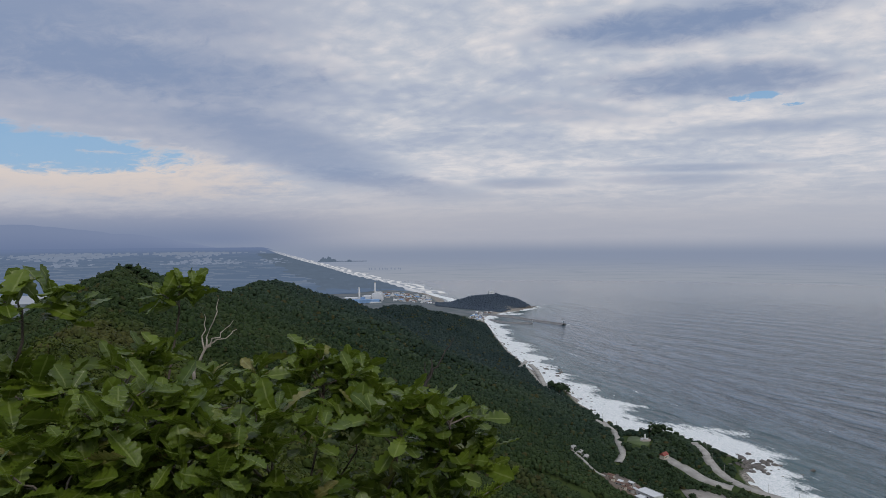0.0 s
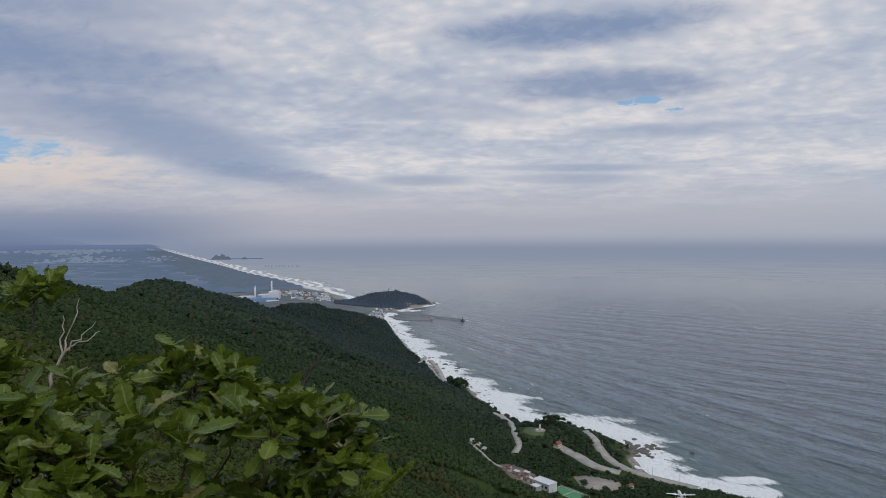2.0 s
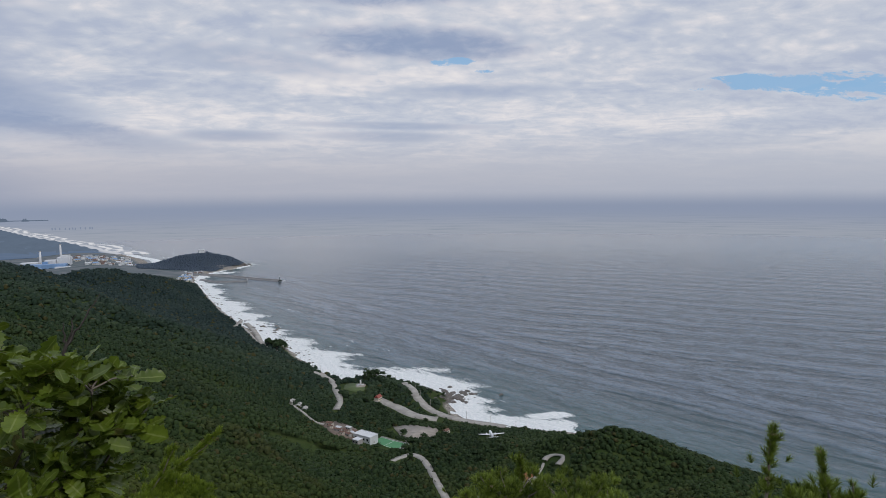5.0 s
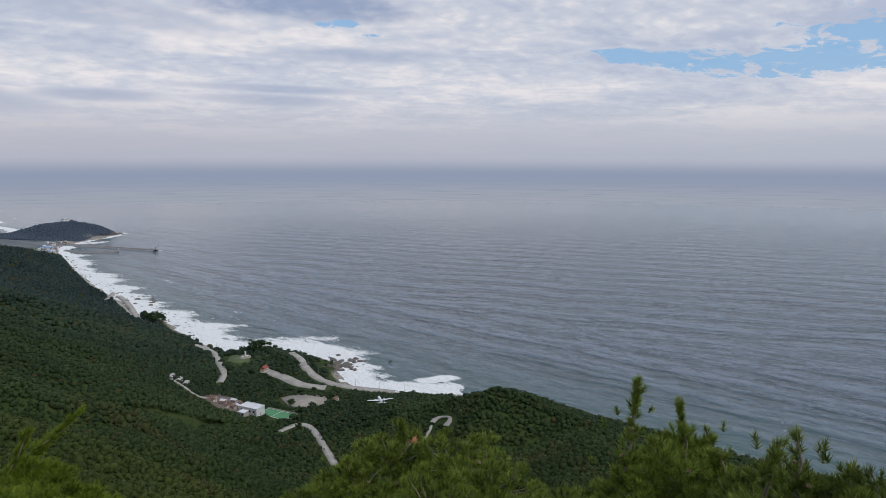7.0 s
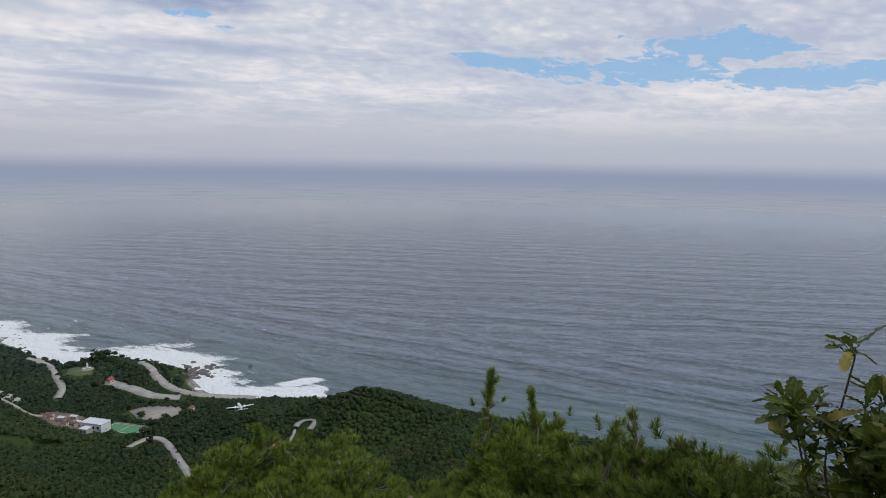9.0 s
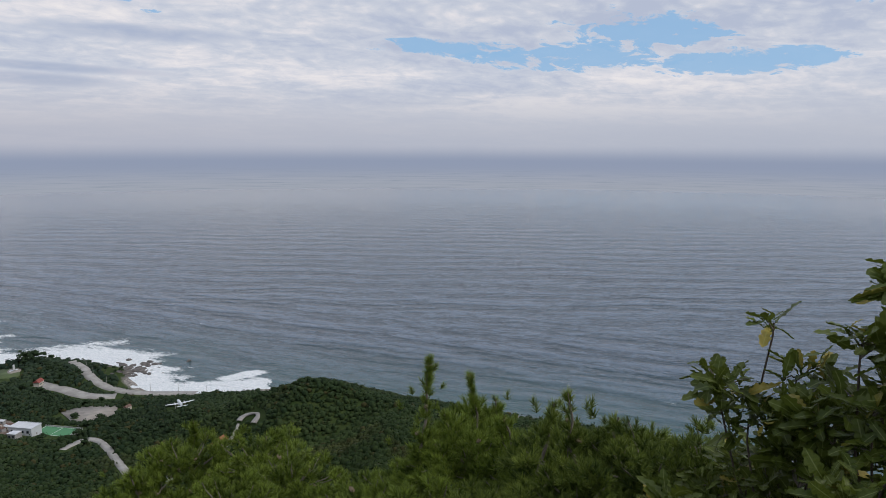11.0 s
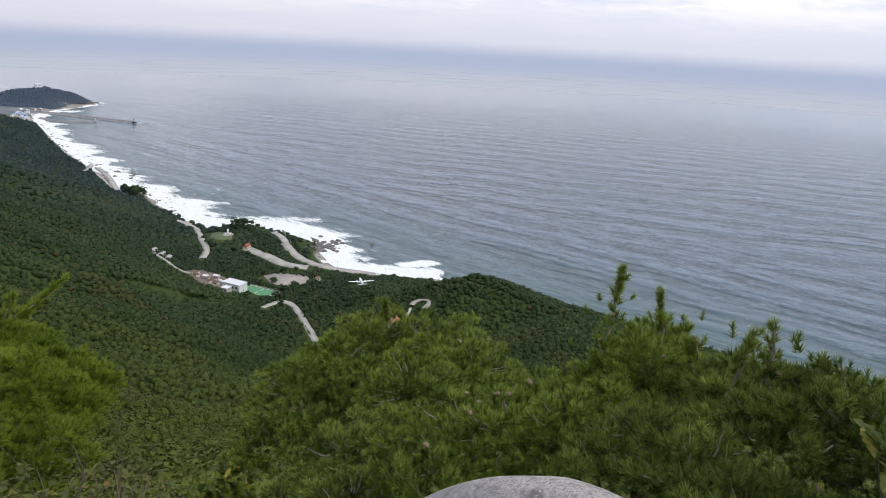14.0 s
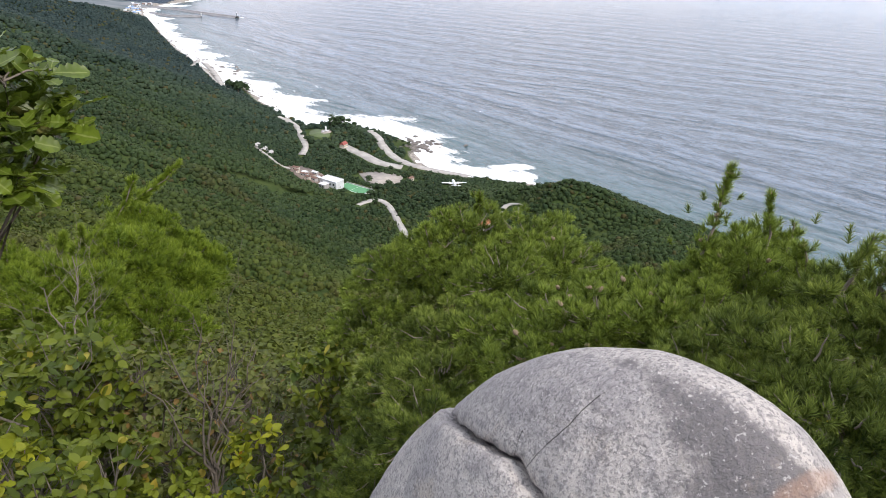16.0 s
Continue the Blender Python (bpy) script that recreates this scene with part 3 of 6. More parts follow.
ft = ft[(np.hypot(fx, fy)[ft].min(1) > 3740) & (np.degrees(np.arctan2(-fx, fy))[ft].max(1) < 52)]
v = away(fx, fy, np.where(fs > 0, 5.0, np.clip(5 + fs / 40, 0.5, 5)))
v, ft, extra = compact(v, ft, strand=np.clip(1.25 - (fs + 30) / 110, 0, 1), breakers=np.where(fs < 8, 0.5 - 0.5 * np.sin(fs / 11 + 1.3 * np.sin(fy / 260) + 0.7 * np.sin(fy / 83)), -1.0), away=np.hypot(fx, fy) / 1000, east=fx / 1000, north=fy / 1000)
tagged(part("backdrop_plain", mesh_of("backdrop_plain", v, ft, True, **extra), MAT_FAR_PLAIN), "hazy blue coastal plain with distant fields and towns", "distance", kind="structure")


def far_range(name, base, tops, el0, seed, label):
    """A far chain of hills: a ridge line that wanders between given heights above the horizon."""
    rng = np.random.RandomState(seed)
    az = np.radians(np.linspace(15.5, 60, 200))
    phase = rng.uniform(0, 6.28, 8)
    wob = sum(np.sin(az * f + p) / f for f, p in zip((9, 17, 31, 57, 95, 150, 230, 310), phase)) * 7
    el = np.interp(np.degrees(az), *tops) + wob * 0.35
    r = 4890.0
    lo = np.stack([-np.sin(az) * r, np.cos(az) * r, np.full(az.shape, EYE + r * math.tan(radians(el0)))], 1)
    hi = np.stack([-np.sin(az) * (r + 60), np.cos(az) * (r + 60), EYE + r * np.tan(np.radians(np.maximum(el, el0 + 0.05)))], 1)
    n = len(az)
    i = np.arange(n - 1)
    tris = np.concatenate([np.stack([i, i + 1, i + 1 + n], 1), np.stack([i, i + 1 + n, i + n], 1)])
    v = np.concatenate([lo, hi])
    # away rises to the crest, so the painted haze fades it into the sky
    me = mesh_of(name, v, tris, False, away=np.concatenate([np.full(n, base), np.full(n, base + 10)]), east=v[:, 0] / 1000, north=v[:, 2] / 100)
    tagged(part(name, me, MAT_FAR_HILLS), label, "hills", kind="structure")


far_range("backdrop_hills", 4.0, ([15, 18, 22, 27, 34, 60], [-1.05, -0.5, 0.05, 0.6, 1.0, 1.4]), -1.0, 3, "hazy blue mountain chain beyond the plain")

# sea: fine along the shore, where it breaks
def surf(x, y):
    """How thickly the sea foams, and how shallow it is."""
    d = -shore(x, y)
    wide = np.interp(y, [200, 640, 690, 722, 800, 880, 960, 1020, 1100, 1220, 1350, 1500, 1800, 2400, 2700, 3000, 3400, 4600],
                     [0.5, 0.5, 12, 50, 92, 76, 104, 104, 100, 112, 82, 72, 98, 70, 35, 60, 120, 170])
    wide = wide * (1 + 0.22 * np.sin(y / 37 + 1.5 * np.sin(y / 91)) + 0.15 * np.sin(y / 17 + x / 29) + 0.08 * np.sin(y / 7.3 + x / 9))
    f = np.clip(1.15 * (1.12 - d / wide), 0, 0.95) * (d > -6)
    f = f * np.where(x > 430, np.clip((y - 600) / 70, 0.0, 1), 1)
    # rows of breakers off the long beach
    f = np.where(y > 2950, f * np.clip(0.62 + 0.55 * np.sin(d / 15 + 1.2 * np.sin(y / 190) + 0.5 * np.sin(y / 61)), 0, 1), f)
    # a breaker standing off the cove
    u = (x - 487) * 0.88 - (y - 752) * 0.48
    v = (x - 487) * 0.48 + (y - 752) * 0.88
    f = np.maximum(f, np.clip(1.0 - (u / 48) ** 2 - ((v - 6 * np.sin(u / 13)) / 20) ** 2, 0, 0.85))
    # two breaker lines farther out and thin streaks of old foam
    for off, amount, a, b in ((1.45, 0.45, 1180, 1330), (1.8, 0.36, 930, 1050), (1.5, 0.5, 2900, 4600), (2.3, 0.42, 3100, 4600), (1.6, 0.36, 1500, 2300)):
        f = np.maximum(f, amount * np.exp(-((d - wide * off) / (0.10 * wide)) ** 2) * ((y > a) & (y < b)))
    for cx, cy, lx, ly, amount in ((739, 412, 9, 22, 0.40), (722, 392, 20, 7, 0.40), (815, 418, 26, 7, 0.38), (980, 418, 16, 5, 0.36), (760, 275, 10, 30, 0.42), (794, 629, 16, 6, 0.36), (560, 1150, 22, 9, 0.2), (600, 640, 8, 16, 0.3), (275, 2690, 70, 45, 0.75), (430, 2345, 25, 18, 0.6), (350, 2480, 30, 40, 0.35)):
        f = np.maximum(f, amount * np.exp(-((x - cx) / lx) ** 2 - ((y - cy) / ly) ** 2))
    return f, np.clip(1.1 - d / 260, 0, 1) ** 1.5


sr = np.concatenate([np.arange(420, 1600, 4.5), np.arange(1600, 2800, 9), np.geomspace(2800, 4930, 70)])
sx, sy, st = polar(sr, np.radians(np.concatenate([np.arange(-170, -100, 2.0), np.arange(-100, -60, 0.5), np.arange(-60, 12, 0.22)])))
ok = shore(sx, sy) < 12
st = keep(st, ok)
foam, shoal = surf(sx, sy)
sv = np.stack([sx, sy, 0.9 * foam * (0.5 + 0.5 * np.sin(sx / 7 + sy / 11))], 1)
sv, st, extra = compact(sv, st, foam=foam, shoal=shoal, off=-shore(sx, sy) / 1000)
sea = part("water", mesh_of("water", sv, st, True, **extra), MAT_SEA)
tagged(sea, "grey-green sea with long swell and white surf", "sea", kind="structure")



# ---------------------------------------------------------------- forest
def dome(seed, sides=7, rings=3, size=0.86, lumpy=0.27):
    """A rounded, lumpy treetop, open below: points and triangles."""
    rng = np.random.RandomState(seed)
    v, f = [(rng.uniform(-0.1, 0.1), rng.uniform(-0.1, 0.1), size * rng.uniform(0.9, 1.1))], []
    for i in range(rings):
        q = (i + 1) / rings * 1.95
        for k in range(sides):
            a = 2 * math.pi * (k + 0.5 * (i % 2)) / sides + rng.uniform(-0.15, 0.15)
            r = size * (1 + rng.uniform(-lumpy, lumpy))
            v.append((r * math.sin(q) * math.cos(a), r * math.sin(q) * math.sin(a), r * math.cos(q)))
    for k in range(sides):
        f.append((0, 1 + k, 1 + (k + 1) % sides))
        for i in range(rings - 1):
            a, b = 1 + i * sides + k, 1 + i * sides + (k + 1) % sides
            f += [(a, a + sides, b + sides), (a, b + sides, b)] if i % 2 else [(a, a + sides, b), (b, a + sides, b + sides)]
    return np.array(v), np.array(f)


def crown(n, seed, leaf, squash=0.8, core=(7, 3, 0.72), ragged=0.22):
    """A crown of n leaf clumps round a lumpy core: points and triangles, about 1 m in radius."""
    rng = np.random.RandomState(seed)
    lumps = rng.normal(size=(6, 3)); lumps /= np.linalg.norm(lumps, axis=1)[:, None]
    lumps[:, 2] = np.abs(lumps[:, 2]) * 0.8
    v, f, k = [], [], 0
    for i in range(n):
        d = rng.normal(size=3); d /= np.linalg.norm(d)
        d[2] = abs(d[2]) * 1.05 - 0.12
        d /= np.linalg.norm(d)
        r = 0.70 + 0.36 * np.max(lumps @ d) ** 3 + rng.uniform(-ragged, ragged * 0.8)
        c = d * r
        nrm = d + rng.normal(size=3) * 0.4 + (0, 0, 0.25); nrm /= np.linalg.norm(nrm)
        a = np.cross(nrm, rng.normal(size=3)); a /= np.linalg.norm(a)
        b = np.cross(nrm, a)
        s = leaf * rng.uniform(0.65, 1.35)
        v += [c - a * s, c - b * s * 0.55, c + a * s, c + b * s * 0.55 + nrm * s * 0.3]
        f += [(k, k + 1, k + 2), (k, k + 2, k + 3)]
        k += 4
    if core:
        dv, df = dome(seed + 900, *core)
        f += [tuple(t + k) for t in df]
        v += list(dv)
    v = np.array(v, float)
    v[:, 2] *= squash
    return v, np.array(f)


# open ground in the forest: roads, yards and lawns, as lines with a half width
ROADS = {
    "coast_road": ([(150, 2400), (153, 2000), (171, 1771), (196, 1506), (197, 1440), (199, 1345), (234, 1215), (246, 1107), (258, 1052)], 2.7),
    "sea_wall": ([(206, 1600), (210, 1530), (209, 1450), (205, 1390), (204, 1340)], 5.5),
    "park_road": ([(240, 1066), (260, 1028), (250, 975), (242, 933), (233, 873), (214, 826)], 4.6),
    "shore_road": ([(356, 960), (353, 916), (344, 872), (345, 836), (354, 799), (369, 779), (385, 761), (408, 730)], 6.5),
    "inner_road": ([(288, 880), (293, 866), (304, 845), (308, 818), (316, 800), (338, 786)], 8.5),
    "village_road": ([(222, 635), (234, 644), (249, 651), (255, 639), (252, 614), (243, 576), (236, 546), (231, 520)], 3.5),
    "loop_road": ([(331, 519), (338, 523), (343, 516), (343, 502), (335, 496), (328, 492)], 2.6),
    "loop_track": ([(304, 500), (318, 508), (331, 519)], 1.6),
    "hill_track": ([(152, 800), (161, 779), (167, 751), (178, 742)], 1.5),
    "bend_road": ([(176, 1560), (190, 1600), (200, 1640)], 5.0),
}
YARDS = [(238, 694, 25, 25), (284, 736, 32, 26), (197, 733, 24, 30), (274, 955, 22, 38), (264, 925, 18, 24), (214, 700, 18, 16), (285, 873, 10, 10), (352, 665, 13, 15), (306, 510, 9, 8), (250, 494, 9, 14), (396, 885, 30, 34), (121, 668, 2, 7), (330, 720, 10, 8)]


def open_ground(x, y):
    """True where no tree stands; the cleared strip is wider on its uphill, western side."""
    bare = np.zeros(np.shape(x), bool)
    for name, (line, half) in ROADS.items():
        for back in (0.0,) if name in ("coast_road", "sea_wall") else (0.0, 6.0, 11.0):
            d, _, _ = _seg(x + 0.36 * back, y + 0.93 * back, [(a, b, 0, 0) for a, b in line])
            bare |= d < half + 0.6
    for cx, cy, rx, ry in YARDS:
        bare |= ((x - cx) / rx) ** 2 + ((y - cy) / ry) ** 2 < 1.15
    return bare


def in_sight(x, y, z, slack=6.0):
    """Leaves out trees in hollows that the summit cannot overlook."""
    worst = np.full(x.shape, 1e9)
    for s in np.linspace(0.04, 0.97, 40):
        line = EYE + (z + slack - EYE) * s
        worst = np.minimum(worst, line + 2.0 - height(x * s, y * s))
    return worst > -7.0


def forest(name, label, r0, r1, gap, grow, templates, mat, seed, az=(-100, 48), box_of=None):
    """Trees on a jittered grid over a ring of the hillside, joined into one object."""
    rng = np.random.RandomState(seed)
    if box_of:
        x0, x1, y0, y1 = box_of
    else:
        x0, x1, y0, y1 = max(-r1, -620), min(r1, 800), max(-r1, -160), min(r1, 2400)
    X, Y = np.meshgrid(np.arange(x0, x1, gap), np.arange(y0, y1, gap))
    X[1::2] += gap / 2
    X = X.ravel() + rng.uniform(-0.55, 0.55, X.size) * gap
    Y = Y.ravel() + rng.uniform(-0.55, 0.55, Y.size) * gap
    r = np.hypot(X, Y); a = np.degrees(np.arctan2(-X, Y))
    ok = (r > r0) & (r < r1) & (a > az[0]) & (a < az[1]) & (shore(X, Y) > 7) & ~open_ground(X, Y)
    X, Y, r = X[ok], Y[ok], r[ok]
    Z = height(X, Y)
    # only the slopes that face the bay
    d, _, _ = _seg(X, Y, MAIN_RIDGE)
    mx = np.interp(Y, [p[1] for p in MAIN_RIDGE], [p[0] for p in MAIN_RIDGE])
    ok = (X > mx - 45 - 0.12 * np.abs(Y)) & (Z > 2) & in_sight(X, Y, Z)
    X, Y, Z, r = X[ok], Y[ok], Z[ok], r[ok]
    size = gap * grow * rng.uniform(0.7, 1.4, len(X))
    patchy = 0.5 + 0.28 * np.sin(X / 47 + 1.7 * np.sin(Y / 61)) + 0.22 * np.sin(Y / 29 - X / 53)
    tone = np.clip(0.85 * patchy - 0.02 + rng.normal(0, 0.15, len(X)), 0, 1)
    tall = size * rng.uniform(0.7, 1.35, len(X))
    pieces, tones = [], []
    which = rng.randint(0, len(templates), len(X))
    for i, t in enumerate(templates):
        m = which == i
        if not m.any():
            continue
        P = np.stack([X[m], Y[m], Z[m] + tall[m] * 0.42], 1)
        pieces.append(scatter(t, P, rng.uniform(0, 6.28, m.sum()), np.stack([size[m], size[m], tall[m]], 1)))
        tones.append(np.repeat(tone[m], len(t[0])))
    v, f = joined(pieces)
    tone = np.clip(np.concatenate(tones) + rng.normal(0, 0.10, len(v)), 0, 1)
    return tagged(part(name, mesh_of(name, v, f, True, tone=tone), mat), label, "forest", kind="stuff")


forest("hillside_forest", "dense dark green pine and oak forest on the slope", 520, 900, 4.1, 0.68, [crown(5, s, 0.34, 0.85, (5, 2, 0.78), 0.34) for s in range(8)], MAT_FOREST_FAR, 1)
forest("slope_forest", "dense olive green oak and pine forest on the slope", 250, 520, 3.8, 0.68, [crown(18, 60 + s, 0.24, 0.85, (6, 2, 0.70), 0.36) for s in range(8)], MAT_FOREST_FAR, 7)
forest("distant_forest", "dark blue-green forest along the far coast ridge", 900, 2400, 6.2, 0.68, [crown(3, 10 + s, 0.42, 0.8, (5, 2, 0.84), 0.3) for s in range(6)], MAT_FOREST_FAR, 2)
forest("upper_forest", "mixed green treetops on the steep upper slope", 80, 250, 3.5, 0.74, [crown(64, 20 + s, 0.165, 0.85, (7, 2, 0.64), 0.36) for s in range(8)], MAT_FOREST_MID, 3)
forest("slope_scrub", "leafy green oak scrub below the summit", 26, 80, 2.4, 0.78, [crown(150, 30 + s, 0.10, 0.8, (8, 3, 0.70), 0.28) for s in range(6)], MAT_FOREST_NEAR, 4)
forest("summit_scrub", "yellow-green scrub close below the summit", 11, 26, 1.5, 0.68, [crown(330, 40 + s, 0.072, 0.8, (8, 3, 0.66), 0.3) for s in range(4)], MAT_FOREST_NEAR, 5)
forest("headland_forest", "hazy blue pines covering the rocky headland", 2600, 3300, 4.6, 0.92, [crown(3, 50 + s, 0.45, 0.7, (6, 2, 0.95), 0.2) for s in range(4)], MAT_HEADLAND, 6, box_of=(-30, 385, 2740, 3080))


# ---------------------------------------------------------------- plants round the summit
def at_eye(p):
    """Places near the summit are given from the first eye point."""
    return np.array([p[0], p[1], EYE + p[2]])


def soil(x, y):
    return float(height(np.array([float(x)]), np.array([float(y)]))[0])


def turned(directions, rng, roll=True):
    """Frames whose x axis runs along the directions, with a random or level roll."""
    d = directions / np.linalg.norm(directions, axis=1)[:, None]
    up = np.tile((0.0, 0.0, 1.0), (len(d), 1)) + rng.normal(0, 0.35 if roll else 0.1, d.shape)
    s = np.cross(up, d); s /= np.linalg.norm(s, axis=1)[:, None] + 1e-9
    return np.stack([d, s, np.cross(d, s)], 2)


def place_all(template, frames, places, sizes):
    tv, tf = template
    v = np.einsum("nij,kj->nki", frames, tv) * np.asarray(sizes)[:, None, None] + np.asarray(places)[:, None]
    f = tf[None] + (np.arange(len(places)) * len(tv))[:, None, None]
    return v.reshape(-1, 3), f.reshape(-1, 3)


def leaf_shape(wide, lobes, depth, fold, droop, seed, stations=17, belly=1.5, across=(-1, -0.5, 0, 0.5, 1)):
    """A leaf along x, 1 long: points, triangles and how near each point is to the midrib."""
    rng = np.random.RandomState(seed)
    v, rib, f = [], [], []
    twist = rng.uniform(-0.25, 0.25)
    for i in range(stations):
        s = i / (stations - 1)
        if lobes:
            # widest towards the tip, with round lobes and sharp notches
            w = wide * 1.22 * (0.10 + 0.90 * s ** 1.1) * max(0.0, 1 - s ** 4) ** 0.6 + 0.006
            w *= 1 - depth + depth * abs(math.sin(math.pi * (lobes * s + 0.25))) ** 0.7
        else:
            w = wide * max(0.0, math.sin(math.pi * min(1, s ** belly))) ** 0.75 + 0.008
        z = -droop * s * s + 0.03 * math.sin(7 * s + seed)
        for side in across:
            y = side * w
            back = 0.06 * abs(side) * w / max(wide, 1e-6)
            v.append((s + (0.05 * abs(side) if lobes else 0) - back, y, z + fold * abs(y) + (0.018 * abs(side) * math.sin(2 * math.pi * lobes * s) if lobes else 0) + twist * y * s + rng.uniform(-0.012, 0.012)))
            rib.append(1.0 - abs(side))
    for i in range(stations - 1):
        for j in range(len(across) - 1):
            a, m = i * len(across) + j, len(across)
            f += [(a, a + 1, a + m + 1), (a, a + m + 1, a + m)]
    return np.array(v), np.array(f), np.array(rib)


OAK_LEAVES = [leaf_shape(0.36 + 0.03 * (k % 2), 6.5, 0.34, 0.06 + 0.07 * k, 0.10 + 0.10 * k, 60 + k, 33, 2.1) for k in range(5)]
FAR_OAK_LEAVES = [leaf_shape(0.36 + 0.03 * (k % 2), 5.5, 0.36, 0.08 + 0.09 * k, 0.12 + 0.09 * k, 60 + k, 24, across=(-1, 0, 1)) for k in range(4)]
BROAD_LEAVES = [leaf_shape(0.36, 0, 0, 0.2 + 0.1 * k, 0.22, 70 + k, 6, 0.95) for k in range(2)] + [leaf_shape(0.32, 3.5, 0.32, 0.25 + 0.1 * k, 0.2, 74 + k, 11, 1.6) for k in range(2)]


def small_leaf(k):
    """A leaf of a few faces, folded along its midrib."""
    w, d = 0.30 + 0.05 * k, 0.10 + 0.06 * k
    v = np.array([(0, 0, 0), (0.35, -w, 0.10), (0.72, -w * 0.8, 0.0), (1, 0, -d), (0.72, w * 0.8, 0.0), (0.35, w, 0.10), (0.5, 0, -0.02)])
    f = np.array([(0, 1, 6), (1, 2, 6), (2, 3, 6), (3, 4, 6), (4, 5, 6), (5, 0, 6)])
    return v, f, np.array([1, 0, 0, 1, 0, 0, 1.0])


SMALL_LEAVES = [small_leaf(k) for k in range(3)]


def leaf_mesh(name, shape, mat):
    v, f, rib = shape
    me = mesh_of(name, v, f, True, tone=np.full(len(v), 0.5), rib=rib)
    me.materials.append(mat)
    return me


def bent(a, b, rng, n=6, sag=0.12):
    """A crooked line from a to b."""
    a, b = np.asarray(a, float), np.asarray(b, float)
    t = np.linspace(0, 1, n)[:, None]
    span = np.linalg.norm(b - a)
    p = a + (b - a) * t + rng.normal(0, 0.035, (n, 3)) * span * np.sin(np.pi * t)
    p[:, 2] -= sag * span * np.sin(np.pi * t[:, 0])
    return p


def oak(name, label, foot, lumps, seed, mat, meshes, singles=300, size=(0.080, 0.132), view_from=(0.2, 0.0, 0.0), far=None, full=1.05):
    """A low oak: stems from the foot to each lump of twigs, each twig ending in a rosette of lobed leaves."""
    rng = np.random.RandomState(seed)
    top = thing(name, (foot[0], foot[1], foot[2]), label, "tree")
    origin = np.array(foot)
    twigs, stems, tips, ups = [], [], [], []
    for (x, y, z, r, n) in lumps:
        c = at_eye((x, y, z)) - origin
        n = n * full
        start = np.array([rng.normal(0, 0.04), rng.normal(0, 0.04), 0.0])
        low = c - (0, 0, r * 0.9)
        line = bent(start, low, rng, 8, -0.08)
        line = np.vstack([line, c - (0, 0, r * 0.3)])
        stems.append(tube(line, np.linspace(0.009, 0.0035, 9), 6))
        for _ in range(int(n * 1.9)):
            d = rng.normal(size=3); d /= np.linalg.norm(d)
            d[2] = abs(d[2]) * 0.8 - 0.25 * rng.rand()
            tip = c + d * r * rng.uniform(0.45, 1.0) * np.array([1, 1, 0.8]) - (0, 0, 0.03)
            tips.append(tip)
            ups.append(d * 0.7 + np.array([0, 0, 0.95]) + rng.normal(0, 0.25, 3))
            if rng.rand() < 0.45:
                twigs.append(tube(bent(low + (c - low) * rng.uniform(0.2, 0.7), tip, rng, 5, -0.06), np.linspace(0.0042, 0.0022, 5), 4))
    for s in stems:
        part("stem", mesh_of("stem", *s, True), MAT_BARK, top)
    part("twig", mesh_of("twig", *joined(twigs), True), MAT_TWIG, top)["kind"] = "stuff"
    P, D, S = [], [], []
    for tip, up in zip(tips, ups):
        up = up / np.linalg.norm(up)
        a = np.cross(up, rng.normal(size=3)); a /= np.linalg.norm(a); b = np.cross(up, a)
        k = rng.randint(6, 10); q0 = rng.uniform(0, 6.28)
        for j in range(k):
            q = q0 + 2.4 * j
            lean = rng.uniform(0.5, 1.3)
            D.append(up * math.cos(lean) + (a * math.cos(q) + b * math.sin(q)) * math.sin(lean))
            P.append(tip - up * 0.012 * j); S.append(rng.uniform(*size) * (0.7 if j < 2 else 1.0))
    P, D, S = np.array(P), np.array(D), np.array(S)
    F = turned(D, rng)
    near = np.argsort(np.linalg.norm(P + origin - at_eye(view_from), axis=1))
    for i in near[:singles]:
        ob = part("leaf", meshes[i % len(meshes)], None, top)
        m = Matrix([list(F[i][r] * S[i]) + [P[i][r]] for r in range(3)] + [[0, 0, 0, 1]])
        ob.matrix_local = m
    rest = near[singles:]
    if len(rest):
        pieces, tones, ribs = [], [], []
        for k, (v, f, rib) in enumerate(far or FAR_OAK_LEAVES):
            sel = rest[rest % 4 == k]
            if len(sel):
                pieces.append(place_all((v, f), F[sel], P[sel], S[sel])); ribs.append(np.tile(rib, len(sel))); tones.append(np.repeat(rng.uniform(0.3, 0.7, len(sel)), len(v)))
        v, f = joined(pieces)
        ob = part("leaves", mesh_of("leaves", v, f, True, tone=np.concatenate(tones), rib=np.concatenate(ribs)), mat, top)
        ob["kind"] = "stuff"
    return top


